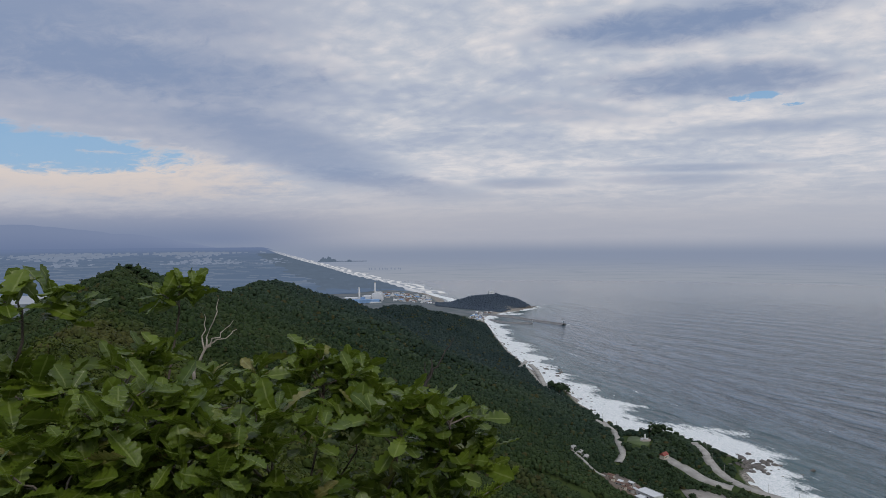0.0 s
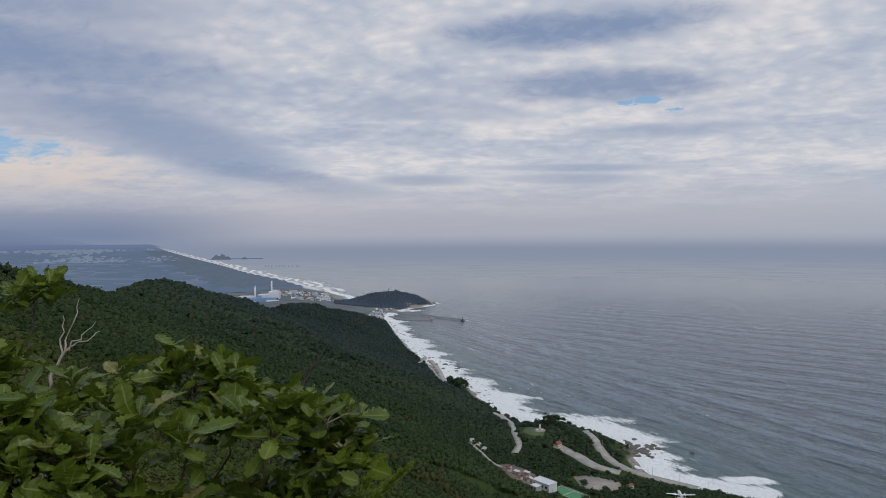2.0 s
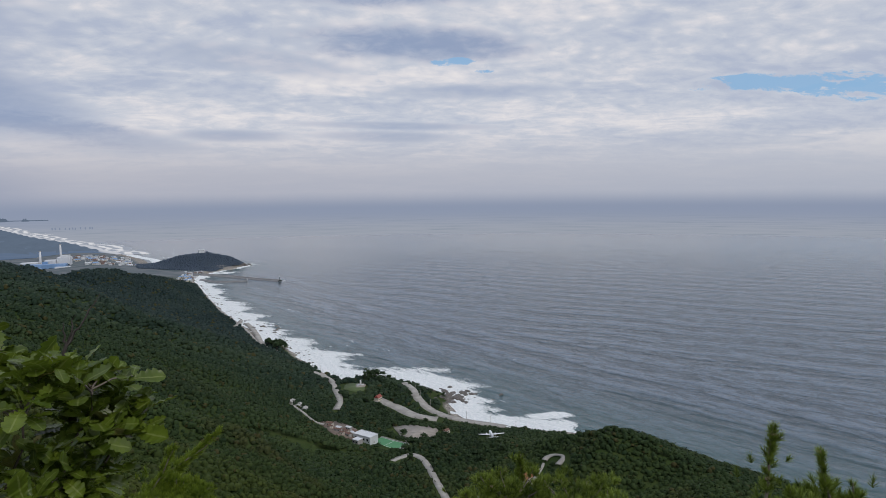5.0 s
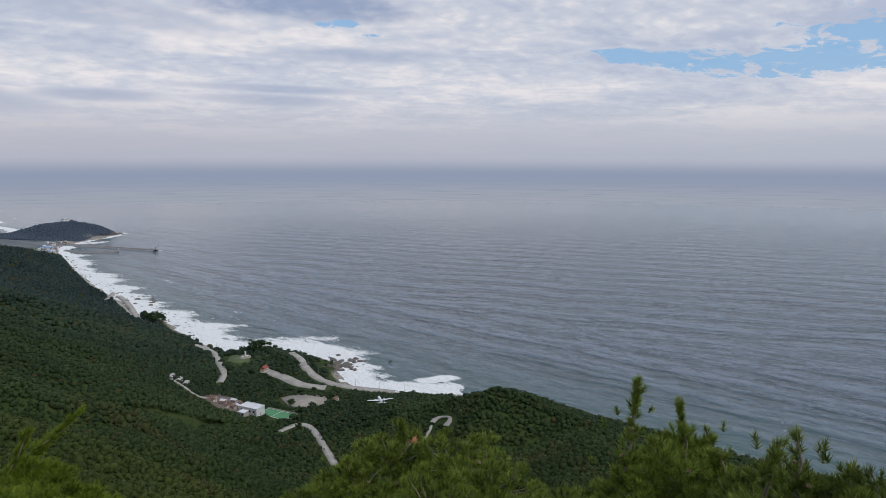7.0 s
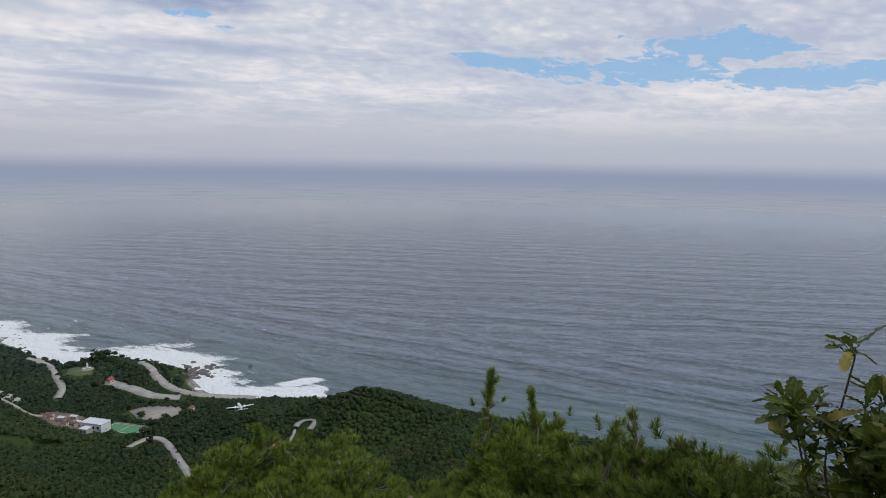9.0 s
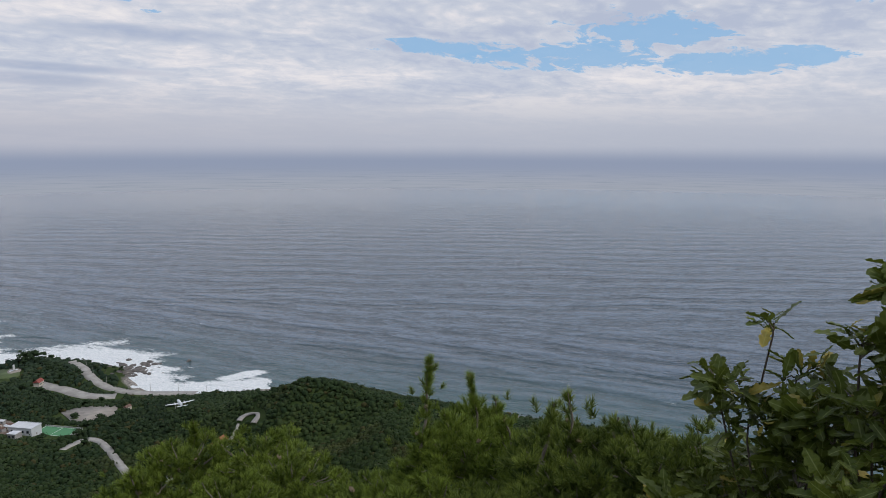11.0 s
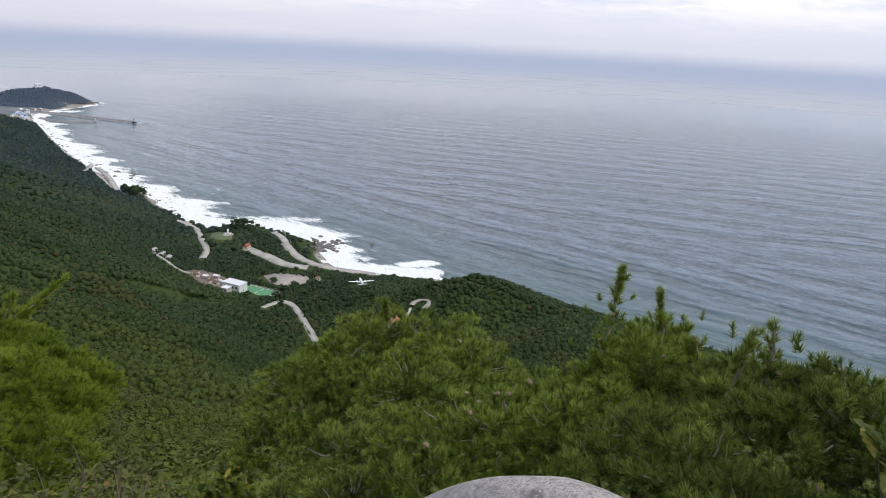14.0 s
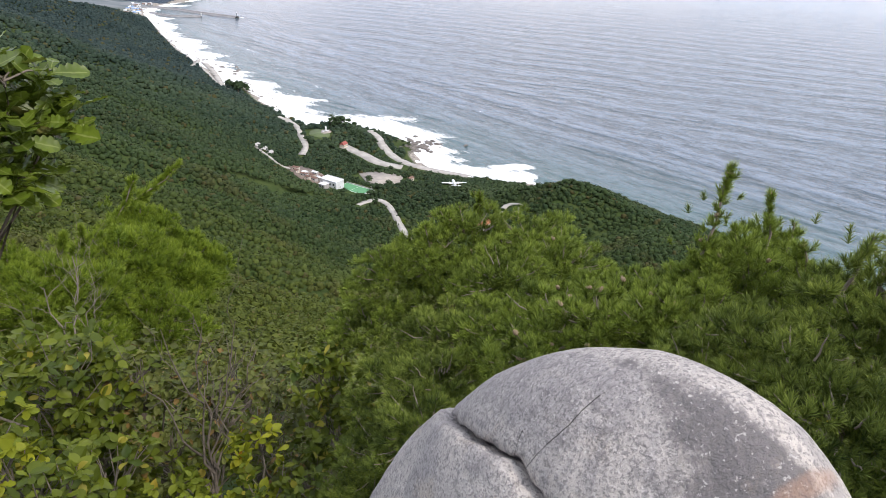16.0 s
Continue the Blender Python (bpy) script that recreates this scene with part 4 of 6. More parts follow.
OAK_MESHES = [leaf_mesh("leaf", s, MAT_OAK) for s in OAK_LEAVES]
FAR_NARROW_LEAVES = [leaf_shape(0.28, 4.5, 0.50, 0.10 + 0.10 * k, 0.05 + 0.12 * k, 90 + k, 22, across=(-1, 0, 1)) for k in range(4)]
NARROW_LEAVES = [leaf_shape(0.27, 5.5, 0.46, 0.10 + 0.10 * k, 0.05 + 0.12 * k, 90 + k, 34) for k in range(5)]
BACKLIT_OAK_MESHES = [leaf_mesh("leaf", s, MAT_OAK_BACKLIT) for s in NARROW_LEAVES]
oak("oak_sapling", "low bushy oak with broad lobed green leaves", (-1.15, 2.3, soil(-1.15, 2.3) - 0.1),
    [(-0.48, 2.66, -0.50, 0.24, 9), (-0.17, 2.39, -0.60, 0.24, 9), (0.02, 2.55, -0.80, 0.20, 7), (-0.56, 2.18, -0.62, 0.26, 10), (-0.73, 1.91, -0.56, 0.24, 8), (-0.93, 1.88, -0.46, 0.25, 8),
     (-1.17, 2.98, -0.20, 0.13, 3), (-1.29, 2.06, -0.16, 0.16, 4), (-1.20, 2.50, -0.42, 0.20, 5), (-1.25, 2.05, -0.42, 0.20, 6), (-1.00, 1.73, -0.60, 0.24, 8), (-0.72, 1.76, -0.72, 0.24, 8),
     (-0.46, 2.05, -0.84, 0.26, 10), (-0.21, 2.34, -0.90, 0.26, 9), (-1.18, 1.86, -0.60, 0.22, 7), (-0.85, 2.78, -0.62, 0.26, 8), (-0.34, 2.60, -0.62, 0.22, 7), (-0.95, 2.35, -0.62, 0.28, 9),
     (-0.60, 2.25, -1.05, 0.30, 9), (-0.95, 2.05, -0.95, 0.30, 9), (0.02, 2.45, -0.62, 0.15, 4), (0.06, 2.50, -0.80, 0.14, 4), (-0.02, 2.50, -0.96, 0.14, 4)], 11, MAT_OAK, OAK_MESHES, view_from=(0, 0, 0))
oak("oak_sapling", "backlit oak sapling reaching above the pine scrub", (3.18, 0.28, soil(3.18, 0.28) - 0.1),
    [(3.27, 0.86, -1.03, 0.15, 6), (3.46, 0.72, -0.80, 0.09, 2), (3.43, 0.61, -0.98, 0.15, 4), (3.17, 0.36, -0.74, 0.15, 5), (3.03, 0.20, -0.50, 0.14, 5), (3.04, 0.13, -0.74, 0.18, 7), (3.30, 0.75, -1.17, 0.16, 6),
     (3.21, 0.42, -1.06, 0.20, 8), (3.04, 0.18, -1.04, 0.20, 8), (2.73, 0.29, -1.14, 0.12, 4), (2.74, 0.08, -1.12, 0.16, 5), (2.68, 0.86, -1.34, 0.09, 3), (3.19, 0.52, -1.28, 0.20, 8), (3.0, 0.0, -0.35, 0.16, 6), (3.0, -0.1, -0.85, 0.22, 8), (3.1, 0.2, -1.4, 0.25, 8), (3.15, 0.3, -0.92, 0.2, 8), (3.3, 0.5, -1.12, 0.2, 8), (3.05, 0.05, -1.25, 0.25, 9), (2.95, 0.35, -1.45, 0.2, 7), (3.3, 0.65, -1.45, 0.22, 7), (3.0, 0.0, -0.62, 0.2, 7),
     (3.54, 0.80, -1.50, 0.17, 5), (3.58, 0.62, -1.35, 0.18, 6), (3.56, 0.45, -1.41, 0.18, 6), (3.53, 0.28, -1.30, 0.18, 6), (3.54, 0.16, -1.36, 0.20, 6), (3.51, 0.91, -1.65, 0.15, 5), (3.57, 0.67, -1.64, 0.18, 6), (3.53, 0.33, -1.51, 0.18, 6), (3.53, 0.26, -1.07, 0.16, 5), (3.56, 0.43, -1.14, 0.15, 4), (3.59, 0.56, -1.16, 0.13, 4), (3.49, 0.21, -0.75, 0.16, 5), (3.44, 0.19, -0.54, 0.14, 4)],
    12, MAT_OAK_BACKLIT, BACKLIT_OAK_MESHES, 300, (0.085, 0.140), (0.45, 0, -0.1), FAR_NARROW_LEAVES, 0.78)


# pines: shoots that end in brushes of needles
def brush(seed, needles=34):
    """The end of a shoot along x: needles all along it, spread wide at its foot and close at its tip."""
    rng = np.random.RandomState(seed)
    v, f, tip = [], [], []
    for i in range(needles):
        q = 2.4 * i + rng.uniform(-0.3, 0.3)
        along = (i + rng.rand()) / needles
        lean = 1.0 - 0.70 * along + rng.uniform(-0.15, 0.15)
        d = np.array([math.cos(lean), math.cos(q) * math.sin(lean), math.sin(q) * math.sin(lean)])
        s = np.cross(d, rng.normal(size=3)); s /= np.linalg.norm(s)
        o = np.array([-0.7 + 0.7 * along, 0, 0])
        w, k = 0.052, len(v)
        v += [o - s * w, o + s * w, o + d * rng.uniform(0.8, 1.15)]
        f.append((k, k + 1, k + 2))
        tip += [0.0, 0.0, 1.0]
    return np.array(v), np.array(f), np.array(tip)


BRUSHES = [brush(80 + k) for k in range(4)]


def cone_mesh():
    bm = bmesh.new()
    bmesh.ops.create_uvsphere(bm, u_segments=8, v_segments=7, radius=0.5)
    for v in bm.verts:
        r = 1.0 - 0.35 * (v.co.z + 0.5)
        v.co.x *= 0.75 * r; v.co.y *= 0.75 * r
        v.co *= 1 + 0.12 * ((round(v.co.z * 9) + round(math.atan2(v.co.y, v.co.x) * 1.3)) % 2)
    me = bpy.data.meshes.new("pine_cone")
    bm.to_mesh(me); bm.free()
    me.materials.append(MAT_CONE)
    return me


MAT_CONE = plain("pine_cone_scales", (0.22, 0.165, 0.11), 0.85, 0, 0.4, 120, 0.002)
CONE = cone_mesh()


def pine(label, foot, lumps, seed, mat, per=105, needle=0.105, cones=5, leaders=()):
    """A pine shrub: trunk, limbs to each lump, needle brushes, cones, and upright leading shoots."""
    rng = np.random.RandomState(seed)
    origin = np.array(foot)
    top = thing("pine_tree", foot, label, "tree")
    limbs, shoots, P, D, T = [], [], [], [], []
    peak = max(l[2] for l in lumps)
    cx, cy = np.mean([l[0] for l in lumps]), np.mean([l[1] for l in lumps])
    head = at_eye((cx, cy, peak - 0.5)) - origin
    trunk = bent((0, 0, 0), head, rng, 9, 0.02)
    part("trunk", mesh_of("trunk", *tube(trunk, np.linspace(0.075, 0.03, 9), 8), True), MAT_BARK, top)
    for (x, y, z, r) in lumps:
        c = at_eye((x, y, z)) - origin
        low = c - (0, 0, r * 0.8)
        limbs.append(tube(bent(trunk[rng.randint(4, 9)], low, rng, 7, 0.10), np.linspace(0.024, 0.010, 7), 6))
        for shell, share in ((1.0, 1.0), (0.70, 0.4)):
            goal = int(per * share * (r / 0.42) ** 1.6 / 6)
            e = rng.normal(size=(goal * 5, 3)); e /= np.linalg.norm(e, axis=1)[:, None]
            e[:, 2] = np.abs(e[:, 2]) * 1.1 - 0.35 * rng.rand(len(e))
            q = e * (r * shell * rng.uniform(0.80, 1.12, len(e)))[:, None] * (1.05, 1.05, 0.8)
            kept = np.zeros((0, 3))
            gap = 0.68 * r * shell * math.sqrt(2 * math.pi / max(goal, 1))
            for a, b in zip(q, e):
                if len(kept) and ((kept - a) ** 2).sum(1).min() < gap * gap:
                    continue
                kept = np.vstack([kept, a])
                u = b * 0.5 + np.array([0, 0, 0.75]) + rng.normal(0, 0.22, 3)
                u /= np.linalg.norm(u)
                s1 = np.cross(u, rng.normal(size=3)); s1 /= np.linalg.norm(s1); s2 = np.cross(u, s1)
                # inner shell gets a darker tone, painting the shade inside the crown
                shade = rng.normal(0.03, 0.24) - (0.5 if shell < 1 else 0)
                for j in range(rng.randint(5, 9)):
                    # one shoot in the middle, the others in a ring round and below it
                    ring = 0.0 if j == 0 else needle * rng.uniform(0.75, 1.5)
                    side = s1 * math.cos(2.4 * j) + s2 * math.sin(2.4 * j)
                    P.append(c + a + side * ring - u * ring * 0.55)
                    D.append(u + side * (0.0 if j == 0 else rng.uniform(0.35, 0.9)))
                    T.append(shade + rng.normal(0, 0.12))
                if rng.rand() < 0.5:
                    shoots.append(tube(bent(c + a * 0.55, c + a, rng, 4, 0.08), (0.006, 0.005, 0.004, 0.003), 4))
                if len(kept) >= goal:
                    break
    for (x, y, z, tall, *slant) in leaders:
        b = at_eye((x, y, z)) - origin
        lean_to = np.array([slant[0], slant[1], 0]) if slant else np.array([rng.normal(0, 0.05), rng.normal(0, 0.05), 0])
        tip = b + lean_to + (0, 0, tall)
        way = (tip - b) / np.linalg.norm(tip - b)
        shoots.append(tube(bent(b - way * 0.45, tip, rng, 6, 0.0), np.linspace(0.016, 0.006, 6), 5))
        for k in range(int(150 * np.linalg.norm(tip - b))):
            t = 1.6 * rng.rand() - 0.6
            side = np.cross(way, rng.normal(size=3)); side /= np.linalg.norm(side)
            out = rng.uniform(0.01, 0.16) * (1.1 - t) * (1.5 if k % 5 == 0 else 0.6)
            P.append(b + (tip - b) * t + side * out + way * out * 0.6)
            D.append(side * rng.uniform(0.2, 0.7) + way); T.append(0.1 + rng.normal(0, 0.15))
    part("branch", mesh_of("branch", *joined(limbs), True), MAT_BARK, top)
    part("twig", mesh_of("twig", *joined(shoots), True), MAT_TWIG, top)["kind"] = "stuff"
    P, D = np.array(P), np.array(D)
    F = turned(D, rng)
    S = needle * rng.uniform(0.8, 1.2, len(P))
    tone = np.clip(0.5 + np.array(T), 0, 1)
    pieces, tones, ends = [], [], []
    which = rng.randint(0, len(BRUSHES), len(P))
    for k, t in enumerate(BRUSHES):
        m = which == k
        pieces.append(place_all(t[:2], F[m], P[m], S[m])); tones.append(np.repeat(tone[m], len(t[0]))); ends.append(np.tile(t[2], m.sum()))
    v, f = joined(pieces)
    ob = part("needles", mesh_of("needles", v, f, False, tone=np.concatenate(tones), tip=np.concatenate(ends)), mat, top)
    ob["kind"] = "stuff"
    outer = np.argsort(-P[:, 2] + 0.35 * np.hypot(P[:, 0] + origin[0], P[:, 1] + origin[1]))[:len(P) // 2]
    for i in rng.permutation(outer)[:cones]:
        c = part("pine_cone", CONE, None, top)
        c.matrix_local = Matrix.Translation(P[i]) @ Euler((rng.uniform(0.6, 2.4), 0, rng.uniform(0, 6))).to_matrix().to_4x4() @ Matrix.Scale(rng.uniform(0.035, 0.05), 4)
    return top


pine("bushy green pine with an upright leading shoot", (3.75, 2.6, soil(3.75, 2.6) - 0.2),
     [(3.64, 2.78, -2.24, 0.28), (3.80, 2.60, -2.24, 0.38), (4.31, 2.95, -2.36, 0.36), (3.95, 2.28, -2.26, 0.38), (3.63, 3.11, -2.62, 0.38), (4.2, 2.2, -2.42, 0.40), (3.3, 2.5, -2.42, 0.40), (4.4, 2.6, -2.52, 0.40)], 21, MAT_PINE, 240, 0.056, 18,
     [(3.60, 2.84, -2.02, 0.56), (4.33, 2.93, -2.16, 0.36), (4.18, 2.85, -2.14, 0.24), (3.95, 2.4, -2.08, 0.24), (3.75, 2.7, -2.04, 0.18), (4.5, 2.9, -2.22, 0.2)])
pine("dense green pine shrub growing beside the boulder", (3.3, 1.5, soil(3.3, 1.5) - 0.2),
     [(3.70, 1.80, -1.97, 0.38), (3.15, 2.05, -2.20, 0.36), (2.95, 1.62, -2.12, 0.34), (2.80, 1.30, -2.10, 0.32), (3.70, 1.30, -1.90, 0.40), (3.85, 1.05, -1.86, 0.38), (3.9, 1.55, -1.95, 0.36), (3.45, 1.60, -2.06, 0.36), (2.65, 1.15, -2.30, 0.30), (3.6, 0.9, -2.0, 0.40), (2.8, 2.0, -2.35, 0.36), (3.1, 1.1, -2.2, 0.38), (2.6, 1.6, -2.5, 0.36), (2.9, 0.8, -2.3, 0.36)], 22, MAT_PINE_SHADE, 240, 0.055, 9,
     [(3.66, 1.76, -1.72, 0.26), (3.70, 1.95, -1.75, 0.16), (3.85, 1.6, -1.75, 0.15)])
pine("yellow-green pine with clustered cones", (2.95, 3.3, soil(2.95, 3.3) - 0.2),
     [(3.46, 3.43, -2.80, 0.38), (3.34, 3.93, -3.02, 0.40), (2.98, 4.19, -2.90, 0.42), (3.01, 2.55, -2.38, 0.36), (2.81, 2.80, -2.48, 0.38), (2.81, 3.25, -2.72, 0.40), (2.52, 3.45, -2.86, 0.40), (2.45, 2.9, -2.65, 0.38), (3.2, 3.0, -2.58, 0.38)], 23, MAT_PINE, 240, 0.055, 40)
pine("tall pale green pine among the scrub", (2.75, 5.2, soil(2.75, 5.2) - 0.2),
     [(3.24, 5.32, -3.02, 0.46), (2.73, 5.13, -3.10, 0.46), (2.41, 5.17, -3.25, 0.44), (2.22, 5.25, -3.80, 0.46), (3.7, 4.9, -3.0, 0.5), (2.9, 4.8, -3.3, 0.5), (3.6, 4.3, -2.95, 0.45)], 24, MAT_PINE, 240, 0.060, 20,
     [(3.38, 5.45, -2.95, 0.42), (2.72, 5.15, -2.80, 0.14), (3.0, 5.3, -2.85, 0.2)])
pine("shaded dark green pine shrub below the boulder", (1.85, 3.3, soil(1.85, 3.3) - 0.2),
     [(2.28, 3.79, -3.05, 0.42), (1.91, 3.75, -3.32, 0.42), (1.71, 2.96, -3.06, 0.36), (1.57, 3.24, -3.45, 0.38), (1.37, 3.05, -3.66, 0.36), (1.95, 3.29, -3.02, 0.38), (2.2, 2.7, -2.85, 0.36), (1.75, 2.5, -3.0, 0.34), (2.2, 2.2, -2.7, 0.34), (1.5, 2.5, -3.4, 0.36), (2.4, 1.7, -2.75, 0.32)], 25, MAT_PINE_SHADE, 240, 0.055, 8)
pine("feathery light green young pine", (0.1, 8.6, soil(0.1, 8.6) - 0.2),
     [(0.42, 9.6, -4.25, 0.5), (-0.44, 7.2, -3.9, 0.6), (0.05, 8.3, -4.1, 0.6), (-0.9, 7.6, -3.9, 0.6), (-0.4, 6.4, -4.1, 0.5), (0.55, 8.4, -4.5, 0.6), (0.3, 7.4, -4.5, 0.6), (0.9, 9.2, -4.7, 0.55)], 26, MAT_PINE_YOUNG, 300, 0.078, 0,
     [(0.35, 10.0, -4.05, 0.62, 0.72, 0.0), (0.2, 9.6, -3.95, 0.5, 0.25, 0.0), (-0.2, 8.0, -3.8, 0.45), (-0.5, 7.6, -3.7, 0.4, 0.15, 0.0), (-0.9, 7.8, -3.7, 0.45)])


def shrub(label, lumps, seed, mat, leaf=(0.06, 0.10), per=190, shapes=None, name="shrub"):
    """A broadleaf shrub: stems from the soil to each lump, with single leaves joined."""
    rng = np.random.RandomState(seed)
    fx, fy = np.mean([l[0] for l in lumps]), np.mean([l[1] for l in lumps])
    foot = np.array([fx, fy, soil(fx, fy) - 0.1])
    top = thing(name, tuple(foot), label, "shrub", "shrubs below the summit")
    stems, P, D, T = [], [], [], []
    shapes = shapes or BROAD_LEAVES
    for (x, y, z, r) in lumps:
        c = at_eye((x, y, z)) - foot
        stems.append(tube(bent((rng.normal(0, 0.1), rng.normal(0, 0.1), 0), c, rng, 7, -0.05), np.linspace(0.022, 0.006, 7), 5))
        for _ in range(int(per * (r / 0.5) ** 1.7 / 6)):
            d = rng.normal(size=3); d /= np.linalg.norm(d)
            d[2] = abs(d[2]) * 1.1 - 0.45 * rng.rand()
            tip = c + d * r * rng.uniform(0.5, 1.12) * np.array([1, 1, 0.9])
            up = d * 0.7 + np.array([0, 0, 0.55]) + rng.normal(0, 0.3, 3); up /= np.linalg.norm(up)
            s1 = np.cross(up, rng.normal(size=3)); s1 /= np.linalg.norm(s1); s2 = np.cross(up, s1)
            q0 = rng.uniform(0, 6.28)
            for j in range(rng.randint(4, 9)):
                q, lean = q0 + 2.4 * j, rng.uniform(0.6, 1.65)
                D.append(up * math.cos(lean) + (s1 * math.cos(q) + s2 * math.sin(q)) * math.sin(lean))
                P.append(tip - up * rng.uniform(0, 0.05)); T.append(rng.normal(0, 0.12))
            T[-j - 1:] = [t + k for t, k in zip(T[-j - 1:], [rng.normal(0, 0.18)] * (j + 1))]
            if rng.rand() < 0.5:
                stems.append(tube(bent(c - (0, 0, r * 0.7), tip, rng, 4, 0.0), (0.006, 0.005, 0.004, 0.003), 4))
    part("stem", mesh_of("stem", *joined(stems), True), MAT_TWIG, top)
    P, D = np.array(P), np.array(D)
    F = turned(D, rng)
    S = rng.uniform(*leaf, len(P)); tone = np.clip(0.5 + np.array(T), 0, 1)
    pieces, tones, ribs = [], [], []
    for k, (v, f, rib) in enumerate(shapes):
        m = np.arange(len(P)) % len(shapes) == k
        pieces.append(place_all((v, f), F[m], P[m], S[m])); tones.append(np.repeat(tone[m], len(v))); ribs.append(np.tile(rib, m.sum()))
    v, f = joined(pieces)
    ob = part("leaves", mesh_of("leaves", v, f, True, tone=np.concatenate(tones), rib=np.concatenate(ribs)), mat, top)
    ob["kind"] = "stuff"
    return top


MAT_YELLOW = foliage("yellowing_leaves", (0.09, 0.14, 0.010), (0.28, 0.29, 0.02), (0.40, 0.20, 0.03), 0.05, through=0.25)
MAT_YELLOW_GREEN = foliage("yellow_green_leaves", (0.05, 0.085, 0.008), (0.19, 0.225, 0.022), (0.30, 0.24, 0.03), 0.06, through=0.28)
MAT_DULL = foliage("dull_olive_leaves", (0.032, 0.048, 0.010), (0.128, 0.142, 0.030), (0.16, 0.10, 0.03), 0.10, through=0.2)
shrub("rounded green shrub with broad soft leaves", [(-0.33, 5.06, -3.35, 0.5), (-0.6, 5.1, -3.5, 0.45), (-0.1, 5.2, -3.7, 0.45)], 31, MAT_SHRUB, (0.075, 0.115), 260)
shrub("oak shrub with yellow-green rosettes of leaves", [(1.79, 5.18, -4.10, 0.42), (1.74, 4.88, -4.45, 0.42), (1.6, 5.0, -3.85, 0.25), (1.9, 5.2, -4.6, 0.4)], 32, MAT_SHRUB, (0.075, 0.115), 270)
shrub("shrub with bright yellow autumn leaves", [(0.98, 4.64, -4.15, 0.20), (0.75, 4.5, -4.1, 0.16), (0.9, 4.3, -4.5, 0.15)], 33, MAT_YELLOW, (0.07, 0.11), 260)
shrub("light green undergrowth with drooping leaves", [(-0.35, 3.64, -3.3, 0.35), (-0.14, 4.27, -3.75, 0.4), (-0.55, 4.1, -3.5, 0.4), (-0.3, 3.3, -3.4, 0.3)], 34, MAT_SHRUB, (0.07, 0.11), 240)
shrub("dull olive shrub with thin leaves", [(0.65, 4.85, -3.9, 0.45), (0.31, 4.80, -4.0, 0.45), (0.15, 5.29, -3.75, 0.45), (0.9, 5.3, -4.0, 0.5)], 35, MAT_DULL, (0.05, 0.085), 420)
shrub("green shrub at the foot of the boulder", [(0.94, 4.04, -4.25, 0.4), (1.37, 4.36, -4.55, 0.4), (1.2, 3.8, -4.5, 0.4)], 36, MAT_SHRUB, (0.06, 0.095), 280)
shrub("yellow-green undergrowth under the oaks", [(0.3, 3.9, -4.2, 0.4), (0.6, 4.2, -4.4, 0.35), (0.1, 3.5, -3.9, 0.35)], 37, MAT_YELLOW, (0.05, 0.08), 170)
shrub("green oak sprouts among the dead twigs", [(0.55, 4.55, -4.25, 0.35), (0.25, 4.4, -4.1, 0.3), (0.75, 4.4, -4.5, 0.3), (0.45, 4.1, -4.5, 0.3)], 39, MAT_YELLOW_GREEN, (0.065, 0.1), 200)
shrub("yellowing oak leaves on a low twig", [(-0.75, 4.3, -2.75, 0.22), (-0.72, 4.2, -3.1, 0.25), (-0.6, 4.0, -3.3, 0.25)], 38, MAT_YELLOW, (0.07, 0.11), 300)
SCRUB = np.random.RandomState(9)
for k in range(46):
    a = radians(SCRUB.uniform(-75, 14)); r = SCRUB.uniform(4.8, 12.5)
    x, y = -math.sin(a) * r, math.cos(a) * r
    if 1.8 < x < 4.6 and 0.4 < y < 5.6:
        continue
    z = soil(x, y) - EYE
    h = SCRUB.uniform(1.3, 2.4)
    shrub("leafy green scrub on the steep slope", [(x, y, z + h, 0.6), (x + SCRUB.uniform(-0.6, 0.6), y + SCRUB.uniform(-0.6, 0.6), z + h * 0.75, 0.6)], 200 + k, (MAT_SHRUB, MAT_DULL, MAT_YELLOW_GREEN)[k % 3], (0.05, 0.085), 420, SMALL_LEAVES)


def bare(label, foot, tips, seed, thick=0.02, mat=None, name="dead_branch", level=2, root=None):
    """A leafless stem that forks again and again into crooked twigs."""
    rng = np.random.RandomState(seed)
    foot = at_eye(foot)
    top = thing(name, tuple(foot), label, "branch")
    pieces = []
    mid = np.mean([at_eye(t) for t in tips], 0) - foot
    fork = mid * 0.42

    def limb(a, b, w, level):
        line = bent(a, b, rng, 8, 0.0)
        line[1:-1] += rng.normal(0, 0.022, (6, 3)) * np.linalg.norm(b - a)
        pieces.append(tube(line, np.linspace(w, w * 0.3, 8), 6))
        if level == 0:
            return
        for j in (2, 3, 4, 5, 6)[(level + rng.randint(2)) % 2:]:
            d = (b - a) * rng.uniform(0.22, 0.45) + rng.normal(0, 0.17, 3) * np.linalg.norm(b - a)
            limb(line[j], line[j] + d, w * (0.62 - 0.06 * j), level - 1)

    pieces.append(tube(bent((0, 0, 0), fork, rng, 5, 0), np.linspace(thick, thick * 0.7, 5), 7))
    if root:
        pieces.append(tube(bent(root, (0, 0, 0), rng, 5, 0), np.linspace(thick * 1.3, thick, 5), 7))
    for t in tips:
        limb(fork * rng.uniform(0.8, 1.0), at_eye(t) - foot, thick * 0.6, level)
    part("stem", mesh_of("stem", *joined(pieces), True), mat or MAT_TWIG, top)


